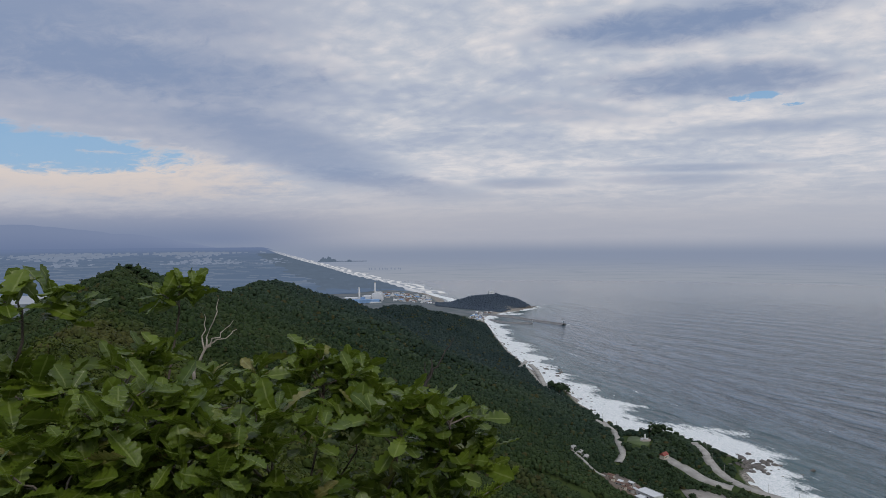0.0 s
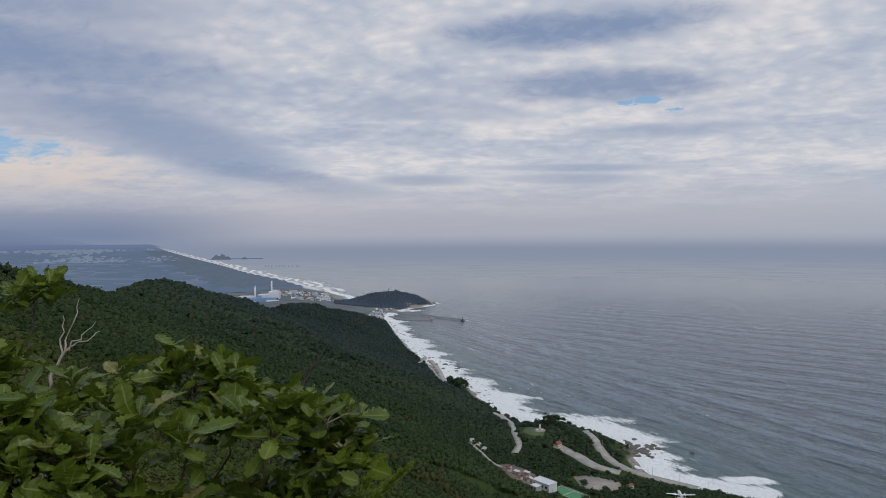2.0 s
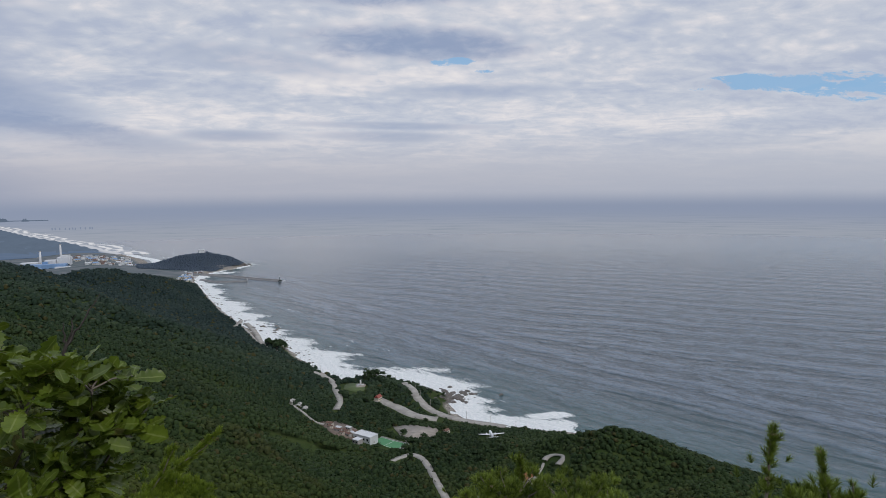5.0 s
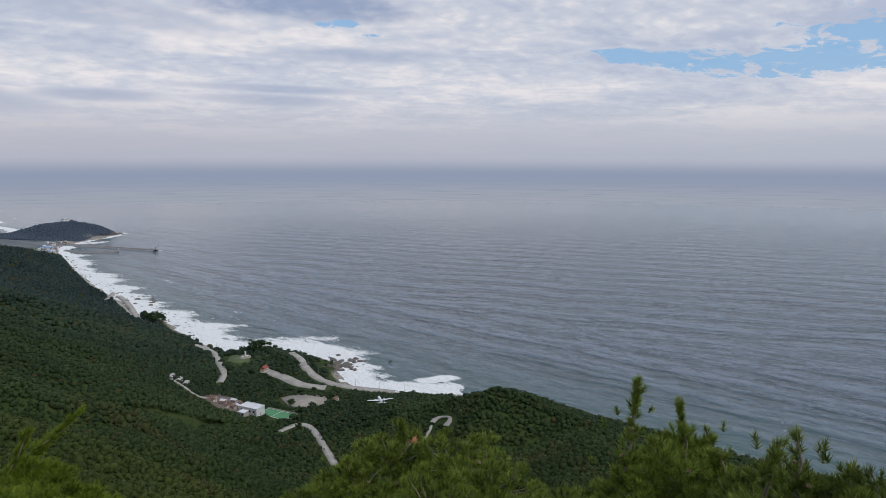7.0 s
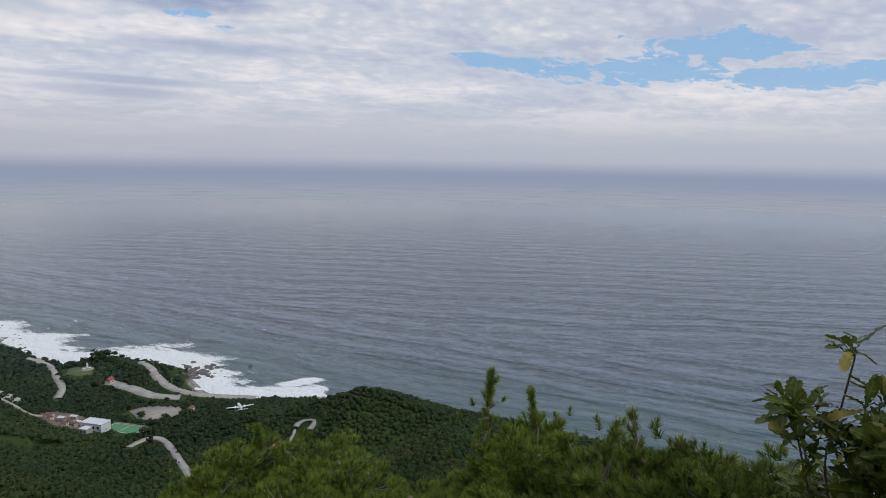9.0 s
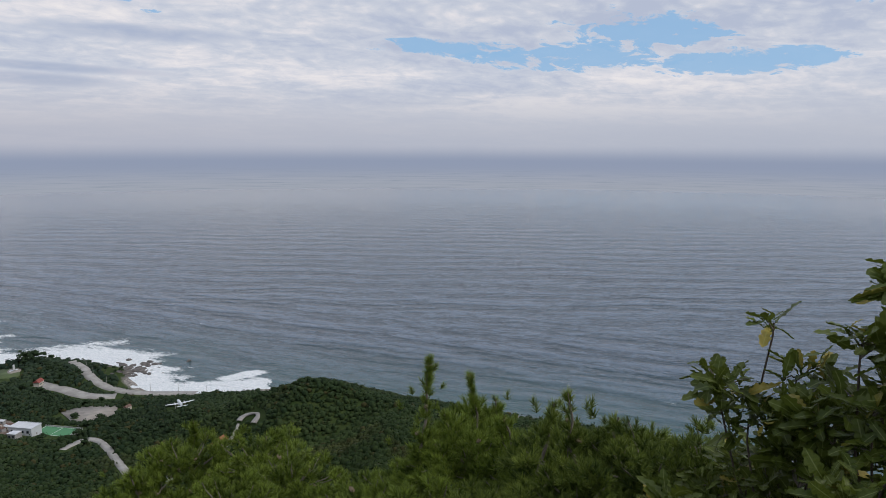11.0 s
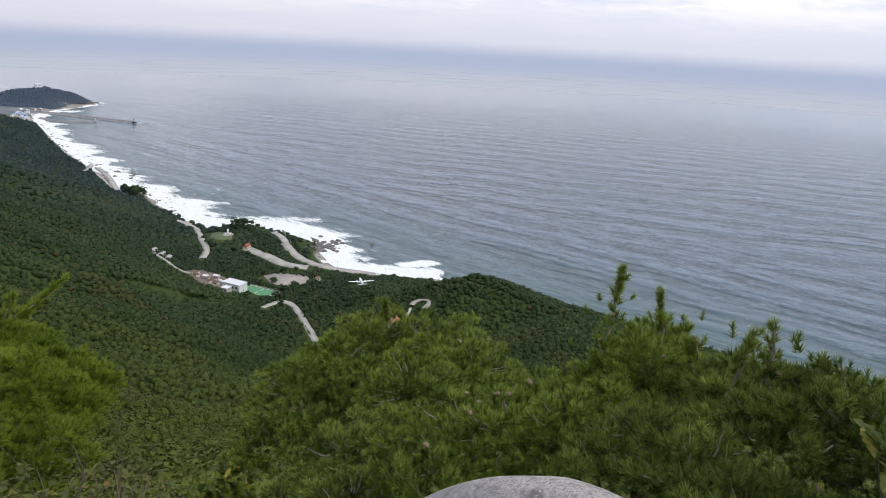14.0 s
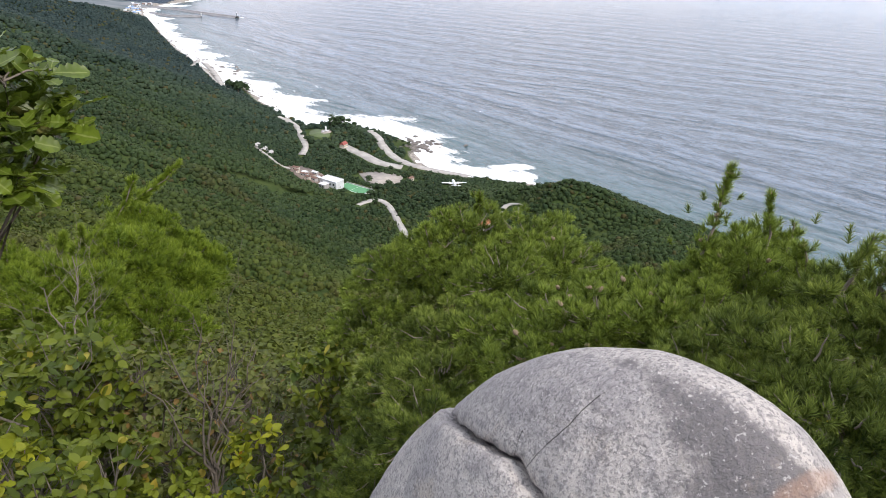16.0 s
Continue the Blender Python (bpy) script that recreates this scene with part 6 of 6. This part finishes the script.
def memorial():
    z = float(ground_z(289, 966)) + 1.4
    top = thing("memorial", (289, 966, z), "white stepped stone memorial with an upright slab", "monument")
    for i in range(3):
        bm = bmesh.new(); box(bm, 0, 0, -1 + 0.5 * i, 10 - 2.6 * i, 8 - 2.2 * i, 0.5 + (1.0 if i == 0 else 0)); part("step", bm, MAT_WHITE, top)
    bm = bmesh.new(); box(bm, 0, 0, 1.1, 2.2, 1.2, 7); bmesh.ops.bevel(bm, geom=bm.edges[:], offset=0.12, segments=1); part("slab", bm, MAT_WHITE, top)


memorial()


def aircraft():
    """A white propeller aircraft set up on show."""
    z = float(ground_z(352, 663)) + 3.2
    top = thing("display_aircraft", (352, 663, z), "white twin-engined propeller aircraft on display among trees", "aircraft", turn=-18)
    stations = [(-14, 0.3, 1.9), (-12, 0.7, 1.6), (-7, 1.3, 0.9), (0, 1.7, 0.5), (8, 1.7, 0.4), (11.5, 1.35, 0.3), (13.2, 0.7, 0.1), (13.9, 0.1, 0.0)]
    part("fuselage", mesh_of("fuselage", *tube([(0, y, zz) for y, r, zz in stations], [r for _, r, _ in stations], 14), True), MAT_WHITE, top)

    def foil(name, span, root, tip, y, zz, sweep, dihedral, parent=top):
        bm = bmesh.new()
        for side in (-1, 1):
            q = []
            for s, chord, yy in ((0, root, y), (1, tip, y - sweep)):
                x, hgt = side * s * span / 2, zz + s * dihedral
                q.append([bm.verts.new(p) for p in ((x, yy + chord * 0.5, hgt), (x, yy + chord * 0.1, hgt + chord * 0.07), (x, yy - chord * 0.5, hgt), (x, yy + chord * 0.1, hgt - chord * 0.05))])
            for i in range(4):
                j = (i + 1) % 4
                bm.faces.new((q[0][i], q[0][j], q[1][j], q[1][i]))
            bm.faces.new(q[1])
        bmesh.ops.recalc_face_normals(bm, faces=bm.faces[:])
        return part(name, bm, MAT_WHITE, parent)

    foil("wing", 30, 4.6, 2.0, 1.5, 0.2, 0.8, 1.2)
    foil("tailplane", 12, 2.8, 1.4, -12.6, 2.2, 0.6, 0.2)
    bm = bmesh.new()
    q = [bm.verts.new(p) for p in ((-0.15, -10.2, 2.4), (-0.12, -12.6, 6.4), (-0.12, -14.2, 6.4), (-0.15, -14.2, 2.2), (0.15, -10.2, 2.4), (0.12, -12.6, 6.4), (0.12, -14.2, 6.4), (0.15, -14.2, 2.2))]
    for f in ((0, 1, 2, 3), (7, 6, 5, 4), (0, 4, 5, 1), (1, 5, 6, 2), (2, 6, 7, 3)):
        bm.faces.new([q[i] for i in f])
    part("fin", bm, MAT_WHITE, top)
    for x in (-5, 5):
        e = part("engine", mesh_of("engine", *tube([(x, -0.5, 0.2), (x, 1.0, 0.25), (x, 3.6, 0.3), (x, 4.6, 0.3), (x, 4.8, 0.3)], [0.25, 0.8, 0.9, 0.7, 0.1], 10), True), MAT_WHITE, top)
        bm = bmesh.new(); box(bm, x, 4.85, -1.6, 0.22, 0.08, 3.8); part("propeller", bm, MAT_GREY, e)
    for x, y in ((-5, 1), (5, 1), (0, 11)):
        bm = bmesh.new(); box(bm, x, y, -5.2, 0.5, 0.5, 5.0); part("support", bm, MAT_GREY, top)


aircraft()


def tree(x, y, tall, wide, mat, label, seed, name="tree", z=None, group="", clumps=240, leaf=0.13):
    """A single tree: tapered trunk, limbs and a ragged crown of leaf clumps."""
    rng = np.random.RandomState(seed)
    z = float(ground_z(x, y)) if z is None else z
    top = thing(name, (x, y, z), label, "tree", group)
    part("trunk", mesh_of("trunk", *tube(bent((0, 0, -1), (0, 0, tall * 0.75), rng, 7, 0), np.linspace(0.035 * tall, 0.008 * tall, 7), 7), True), MAT_BARK, top)
    limbs, pieces = [], []
    for k in range(7):
        q, h = 2.4 * k, tall * rng.uniform(0.42, 0.9)
        e = np.array([math.cos(q) * wide * 0.55 * (1.25 - h / tall), math.sin(q) * wide * 0.55 * (1.25 - h / tall), h])
        limbs.append(tube(bent((0, 0, h - 0.12 * tall), e, rng, 5, 0), np.linspace(0.012 * tall, 0.004 * tall, 5), 5))
        v, f = crown(clumps // 7, seed * 10 + k, leaf * 1.6, 0.7, (7, 3, 0.66), 0.4)
        pieces.append((v * wide * rng.uniform(0.32, 0.46) + e, f))
    part("limb", mesh_of("limb", *joined(limbs), True), MAT_BARK, top)
    v, f = joined(pieces)
    part("crown", mesh_of("crown", v, f, False, tone=np.full(len(v), rng.uniform(0.2, 0.6))), mat, top)
    return top


TREES = np.random.RandomState(6)
for i, (x, y, t) in enumerate([(308, 996, 15), (314, 990, 18), (320, 982, 17), (327, 974, 14), (316, 998, 14), (333, 962, 11), (324, 990, 13), (305, 988, 13)]):
    tree(x, y, t, t * 0.62, MAT_TREE_DARK, "tall dark pine in a clump above the surf", 300 + i, "pine_tree", group="clump of tall pines")
for i in range(12):
    x, y = TREES.uniform(208, 240), TREES.uniform(1270, 1345)
    tree(x, y, TREES.uniform(12, 17), TREES.uniform(9, 12), MAT_TREE_DARK, "dark rounded tree on the shore bluff", 320 + i, group="trees on the shore bluff", z=max(1.5, float(ground_z(x, y))))
PARK = np.random.RandomState(16)
done = 0
while done < 120:
    zone = ((228, 300, 775, 935), (300, 338, 868, 990), (215, 330, 660, 775), (240, 330, 540, 640))[done % 4]
    x, y = PARK.uniform(zone[0], zone[1]), PARK.uniform(zone[2], zone[3])
    done += 1
    if open_ground(np.array([x]), np.array([y]))[0] or float(ground_z(x, y)) < 2:
        continue
    tree(x, y, PARK.uniform(5.5, 9.5), PARK.uniform(5, 7.5), MAT_TREE_DARK, "dark green tree in the park woods above the shore", 500 + done, group="trees of the park woods", clumps=150, leaf=0.17)
for i, (x, y) in enumerate([(362, 948), (372, 938), (366, 925), (380, 905), (384, 893), (372, 890), (388, 880), (376, 872), (364, 900), (370, 955)]):
    tree(x, y, TREES.uniform(5, 9), TREES.uniform(3.5, 5), MAT_TREE_DARK, "small dark pine beside the shore road", 340 + i, "pine_tree", group="pines beside the shore road", z=max(1.5, float(ground_z(x, y))))
for i, (x, y) in enumerate([(268, 727), (270, 729), (298, 700), (308, 704), (262, 696), (256, 702), (315, 712), (268, 692)]):
    tree(x, y, TREES.uniform(4.5, 6.5), TREES.uniform(5, 7), MAT_TREE_DARK, "round dark tree in the car park", 360 + i, group="trees in the car park", z=car_park(x, y))
for i, (x, y) in enumerate([(-268, 592), (-262, 590), (-274, 586), (-256, 588)]):
    tree(x, y, 7, 7, MAT_TREE_DARK, "dark flat-topped pine on the hilltop", 380 + i, "pine_tree", group="pines on the hilltop")
yard("scar", [(-262, 560), (-252, 558), (-240, 566), (-244, 574), (-258, 572)], MAT_PAVING, "bare pale ground on the hilltop", 1.6)


def planter():
    z = car_park(269, 728) + 0.02
    top = thing("planter", (269, 728, z), "round kerbed planter island in the car park", "planter")
    part("kerb", mesh_of("kerb", *tube([(0, 0, -1.5), (0, 0, 0.35), (0, 0, 0.36)], [4.6, 4.6, 4.0], 20), False), MAT_GREY, top)
    part("soil", mesh_of("soil", *tube([(0, 0, 0.2), (0, 0, 0.42), (0, 0, 0.43)], [3.95, 3.95, 0.01], 20), False), MAT_LAWN, top)


planter()


def pole():
    top = thing("utility_pole", (0, 0, 0), "thin grey concrete utility pole with a crossarm", "pole", "utility poles along the shore road")
    part("shaft", mesh_of("shaft", *tube([(0, 0, -1), (0, 0, 11), (0, 0, 11.05)], [0.22, 0.14, 0.01], 8), True), MAT_POLE, top)
    bm = bmesh.new(); box(bm, 0, 0, 10, 2.2, 0.16, 0.16); part("crossarm", bm, MAT_POLE, top)
    return top


first_pole = pole()
spots = [(346, 968), (362, 925), (352, 880), (353, 845), (362, 805), (378, 782), (398, 752), (418, 722), (270, 1052), (256, 1085), (247, 1130), (238, 1200)]
for i, (x, y) in enumerate(spots):
    m = pose(x, y, max(1.5, float(ground_z(x, y))), 0, 0, 20 * i)
    if i == 0:
        first_pole.matrix_world = m
    else:
        copy_thing(first_pole, m)


# ---------------------------------------------------------------- shore rocks
def rock_mesh(seed):
    bm = bmesh.new()
    bmesh.ops.create_icosphere(bm, subdivisions=2, radius=0.5)
    for v in bm.verts:
        q = noise.fractal(v.co * 2.2 + Vector((seed * 3.1, 0, 0)), 1.0, 2.0, 3)
        v.co *= 1 + 0.45 * q
        v.co.z *= 0.6
        v.co.x = round(v.co.x * 7) / 7 * 0.5 + v.co.x * 0.5
    me = bpy.data.meshes.new("rock")
    bm.to_mesh(me); bm.free()
    me.materials.append(MAT_SHORE_ROCK)
    return me


ROCKS = [rock_mesh(k) for k in range(6)]
RNG = np.random.RandomState(8)
rock_spots = [(RNG.normal(404, 13), RNG.normal(886, 17), RNG.uniform(4, 12)) for _ in range(46)]
rock_spots += [(RNG.normal(425, 12), RNG.normal(880, 16), RNG.uniform(2, 6)) for _ in range(16)]
rock_spots += [(473, 861, 7), (452, 846, 4), (244 + 8, 1262, 5), (262, 1235, 4), (282, 1240, 4), (256, 1255, 7), (240, 1290, 8), (250, 1300, 5)]
for _ in range(120):
    y = RNG.uniform(1150, 2350)
    x = np.interp(y, [1107, 1215, 1350, 1506, 1771, 2000, 2430], [256, 248, 243, 207, 178, 157, 150]) + abs(RNG.normal(6, 17))
    rock_spots.append((x, y, RNG.uniform(1.6, 4.2) * (1 + y / 2500)))
rock_spots += [(RNG.normal(232, 16), RNG.normal(1500, 30), RNG.uniform(6, 13)) for _ in range(10)]
rock_spots += [(RNG.normal(385, 14), RNG.normal(2945, 22), RNG.uniform(8, 18)) for _ in range(14)]
for i, (x, y, s) in enumerate(rock_spots):
    ob = part("rock", ROCKS[i % 6], None)
    ob.matrix_world = Matrix.Translation((x, y, max(-0.3, float(ground_z(x, y)) - 0.5) + 0.04 * s)) @ Matrix.Rotation(RNG.uniform(0, 6.28), 4, "Z") @ Matrix.Diagonal((s, s * RNG.uniform(0.6, 1), s * RNG.uniform(0.7, 1.1), 1))
    tagged(ob, "wet dark rock in the white surf", "rock", "rocks along the shore")


# ---------------------------------------------------------------- harbour, village and power station
def breakwater(line, half, tall, label, tower=None):
    c = smooth_line(line, 12.0)
    top = thing("breakwater", (float(c[0][0]), float(c[0][1]), 0.0), label, "breakwater")
    c = c - c[0]
    t = np.gradient(c, axis=0); t /= np.linalg.norm(t, axis=1)[:, None]
    s = np.stack([-t[:, 1], t[:, 0]], 1)
    n = len(c)
    rows = [np.column_stack([c + s * k, np.full(n, z)]) for k, z in ((half * 1.8, -2), (half, tall * 0.75), (half * 0.5, tall * 0.75), (half * 0.5, tall), (-half * 0.2, tall), (-half * 0.2, tall * 0.6), (-half, tall * 0.55), (-half * 1.5, -2))]
    v = np.concatenate(rows); tris = []
    for r in range(len(rows) - 1):
        for i in range(n - 1):
            a, b2 = r * n + i, (r + 1) * n + i
            tris += [(a, b2, b2 + 1), (a, b2 + 1, a + 1)]
    part("mole", mesh_of("mole", v, tris), MAT_MOLE, top)
    e = c[-1]
    if tower:
        part("light_tower", mesh_of("light_tower", *tube([(*e, tall), (*e, tall + tower), (*e, tall + tower + 0.2), (*e, tall + tower + 2), (*e, tall + tower + 2.1)], [2.4, 1.6, 2.4, 1.2, 0.1], 10), True), MAT_WHITE, top, "white harbour light tower")


breakwater([(185, 2650), (215, 2625), (267, 2572), (328, 2462), (418, 2338)], 8, 6, "long grey concrete breakwater sheltering the harbour", 9)
breakwater([(172, 2500), (188, 2470), (218, 2402), (314, 2381)], 6, 4.5, "short grey inner breakwater", 6)
VILLAGE = np.random.RandomState(15)
LOOKS = [((9, 7, 4), MAT_WHITE, MAT_PALE, 0.3, "small white house with a pale roof"), ((11, 8, 5), MAT_CREAM, MAT_BLUE, 0.3, "cream house with a blue sheet roof"), ((10, 7, 4), MAT_GREY, MAT_RUST, 0.35, "grey house with a brown roof"), ((14, 9, 7), MAT_WHITE, MAT_GREY, 0, "white flat-roofed two-storey house")]
masters = []
for i, (size, w, r, g, label) in enumerate(LOOKS):
    masters.append(house("house", 128 + 9 * i, 2470 + 32 * i, VILLAGE.uniform(0, 90), size, w, r, label, g, 2, "houses of the harbour village", foot=2.0))
placed = 0
while placed < 34:
    y = VILLAGE.uniform(2420, 2720); x = np.interp(y, [2420, 2600, 2740], [122, 140, 200]) + VILLAGE.normal(-6, 14)
    if shore(np.array([x]), np.array([y]))[0] > 10:
        m = copy_thing(masters[placed % 4], pose(x, y, float(ground_z(x, y)), 0, 0, VILLAGE.uniform(0, 180)))
        placed += 1
placed = 0
while placed < 130:
    x, y = VILLAGE.uniform(-330, 10), VILLAGE.uniform(2960, 3480)
    if shore(np.array([x]), np.array([y]))[0] > 60 and not (x < -215 and y < 3190) and float(ground_z(x, y)) < 40:
        c = copy_thing(masters[(placed * 7 + placed // 3) % 4], pose(x, y, float(ground_z(x, y)), 0, 0, VILLAGE.uniform(-25, 25) + 90 * (placed % 2)))
        c["group"] = "houses of the coastal town"
        k = VILLAGE.uniform(1.0, 1.9)
        c.scale = (k, k, k * 0.8)
        placed += 1


def power_station():
    top = thing("power_station", (-330, 3010, 9.0), "white and blue coal power station with two chimneys", "power station", turn=-6)

    def block(name, x, y, sx, sy, sz, mat, label="", ribs=0):
        bm = bmesh.new(); box(bm, x, y, -6, sx, sy, sz + 6); ob = part(name, bm, mat, top, label)
        for i in range(ribs):
            bm = bmesh.new(); box(bm, x - sx / 2 + (i + 0.5) * sx / ribs, y - sy / 2, sz * 0.3, sx / ribs * 0.6, 0.6, sz * 0.14); part("window_band", bm, MAT_WINDOW, ob)
        return ob

    block("boiler_house", 25, 60, 46, 45, 48, MAT_WHITE, "tall white boiler house", 5)
    block("boiler_house", -20, 50, 40, 40, 38, MAT_WHITE, "tall white boiler house", 4)
    block("upper_house", 30, 60, 28, 30, 55, MAT_PALE)
    block("boiler_house", -95, 50, 60, 40, 30, MAT_WHITE, "white boiler house", 4)
    block("turbine_hall", -40, 0, 170, 40, 26, MAT_BLUE, "long blue-clad turbine hall", 8)
    block("turbine_hall", 40, -30, 60, 26, 17, MAT_WHITE, "low white hall", 5)
    block("blue_tower", -35, 20, 18, 18, 34, MAT_BLUE)
    block("store", -95, 60, 40, 26, 22, MAT_PALE, "pale storage hall")
    block("store", 115, 30, 44, 22, 11, MAT_PALE, "pale storage hall")
    block("store", 95, -20, 30, 18, 12, MAT_WHITE, "white storage hall")
    block("store", -150, 40, 50, 30, 14, MAT_PALE, "pale storage hall")
    block("store", -70, -30, 60, 24, 12, MAT_WHITE, "white storage hall")
    for x, y, tall, r in ((-64, 75, 74, 4.6), (2, 110, 96, 4.2), (112, -8, 36, 2.2)):
        c = part("chimney", mesh_of("chimney", *tube([(x, y, -6), (x, y, tall * 0.5), (x, y, tall), (x, y, tall + 0.1)], [r * 1.15, r * 0.95, r * 0.8, r * 0.5], 16), True), MAT_PALE, top, "tall pale chimney")
        part("rim", mesh_of("rim", *tube([(x, y, tall - 4), (x, y, tall - 0.4)], [r * 0.9, r * 0.86], 16), True), MAT_GREY, c)


power_station()
house("lookout_house", 205, 2892, 20, (22, 12, 9), MAT_WHITE, MAT_PALE, "white observation house on the headland", 0, 4, category="building", z=float(ground_z(205, 2892)) + 6)

# ---------------------------------------------------------------- the far shore, laid on the rising shell of the distance
def far_block(x, y, sx, sy, sz):
    """Corners of a block far off, brought in along the line of sight."""
    c = [(x + i * sx / 2, y + j * sy / 2, 6 + k * sz) for k in (0, 1) for j in (-1, 1) for i in (-1, 1)]
    v = away(*np.array(c, float).T)
    f = [(0, 1, 5), (0, 5, 4), (4, 5, 7), (4, 7, 6), (1, 3, 7), (1, 7, 5), (0, 4, 6), (0, 6, 2)]
    return v, np.array(f)


# emissive paint for far blocks, with the haze already mixed into the colour
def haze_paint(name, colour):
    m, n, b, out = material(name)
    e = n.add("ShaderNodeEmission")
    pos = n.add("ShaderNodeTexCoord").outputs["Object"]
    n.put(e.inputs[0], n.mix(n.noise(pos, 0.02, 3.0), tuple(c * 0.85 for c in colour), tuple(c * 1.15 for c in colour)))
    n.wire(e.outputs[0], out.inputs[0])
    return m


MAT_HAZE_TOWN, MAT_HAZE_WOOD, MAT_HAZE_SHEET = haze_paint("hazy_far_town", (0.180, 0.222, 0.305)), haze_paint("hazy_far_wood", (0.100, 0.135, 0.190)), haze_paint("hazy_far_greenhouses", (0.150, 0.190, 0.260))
FAR = np.random.RandomState(31)
town, sheets, woods = [], [], []
while len(town) < 800:
    a, r = radians(FAR.uniform(10, 37)), FAR.uniform(9000, 19000)
    x, y = -math.sin(a) * r, math.cos(a) * r
    dense = math.sin(a * 40) + math.sin(r / 1700 + a * 9)
    if shore(np.array([x]), np.array([y]))[0] > 250 and dense > FAR.uniform(-0.6, 1.6):
        k = r / 9000
        town.append(far_block(x, y, FAR.uniform(14, 46) * k, FAR.uniform(20, 60), FAR.uniform(5, 22) * k))
while len(sheets) < 380:
    a, r = radians(FAR.uniform(8, 36)), FAR.uniform(4600, 11000)
    x, y = -math.sin(a) * r, math.cos(a) * r
    if shore(np.array([x]), np.array([y]))[0] > 300:
        sheets.append(far_block(x, y, FAR.uniform(30, 150), FAR.uniform(8, 26), 3))
for row in range(3):
    # a belt of pines along the far beach, with a wavy inland edge
    y = np.geomspace(3950, 16000, 260)
    x = np.interp(y, [q[1] for q in COAST], [q[0] for q in COAST])
    wide = 150 + 70 * np.sin(y / 410 + row) * np.sin(y / 173) + 35 * np.sin(y / 61 + 2 * row)
    near, far, tall = x - 75 - 140 * row, x - 75 - 140 * row - np.clip(wide, 8, 300), 10 + 3 * np.sin(y / 37 + row)
    rim = [away(near, y, np.full(y.shape, 5.5)), away(near, y, 5.5 + tall), away(far, y, 5.5 + tall), away(far, y, np.full(y.shape, 5.5))]
    k = np.arange(len(y) - 1)
    woods.append((np.concatenate(rim), np.concatenate([np.stack([k + a * len(y), k + a * len(y) + 1, k + (a + 1) * len(y) + 1], 1) for a in range(3)] + [np.stack([k + a * len(y), k + (a + 1) * len(y) + 1, k + (a + 1) * len(y)], 1) for a in range(3)])))
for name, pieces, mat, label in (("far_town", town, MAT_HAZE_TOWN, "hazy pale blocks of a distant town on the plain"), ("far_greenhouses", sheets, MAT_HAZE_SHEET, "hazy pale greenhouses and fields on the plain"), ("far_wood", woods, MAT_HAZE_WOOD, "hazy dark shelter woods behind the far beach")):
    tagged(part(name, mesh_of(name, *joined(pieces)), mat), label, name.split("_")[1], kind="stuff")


def far_hill(x, y, long, wide, tall, label, name="far_hill"):
    u, w = np.meshgrid(np.linspace(-1, 1, 25), np.linspace(-1, 1, 9), indexing="ij")
    h = tall * np.clip(1 - u ** 2, 0, 1) ** 0.6 * np.clip(1 - w ** 2, 0, 1) * (1 + 0.25 * np.sin(9 * u) + 0.12 * np.sin(23 * u + w))
    v = away((x + u * long).ravel(), (y + w * wide).ravel(), h.ravel())
    i, j = np.meshgrid(np.arange(24), np.arange(8), indexing="ij")
    p = (i * 9 + j).ravel()
    t = np.concatenate([np.stack([p, p + 1, p + 10], 1), np.stack([p, p + 10, p + 9], 1)])
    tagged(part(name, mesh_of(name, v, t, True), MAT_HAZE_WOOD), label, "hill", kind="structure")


far_hill(-1640, 9550, 130, 90, 62, "hazy wooded knoll beside the far harbour")
far_hill(-1330, 9560, 36, 40, 30, "hazy rock at the root of the far mole")
mole = [far_block(x, 9480, 130, 30, 9) for x in np.arange(-1500, -1060, 90)]
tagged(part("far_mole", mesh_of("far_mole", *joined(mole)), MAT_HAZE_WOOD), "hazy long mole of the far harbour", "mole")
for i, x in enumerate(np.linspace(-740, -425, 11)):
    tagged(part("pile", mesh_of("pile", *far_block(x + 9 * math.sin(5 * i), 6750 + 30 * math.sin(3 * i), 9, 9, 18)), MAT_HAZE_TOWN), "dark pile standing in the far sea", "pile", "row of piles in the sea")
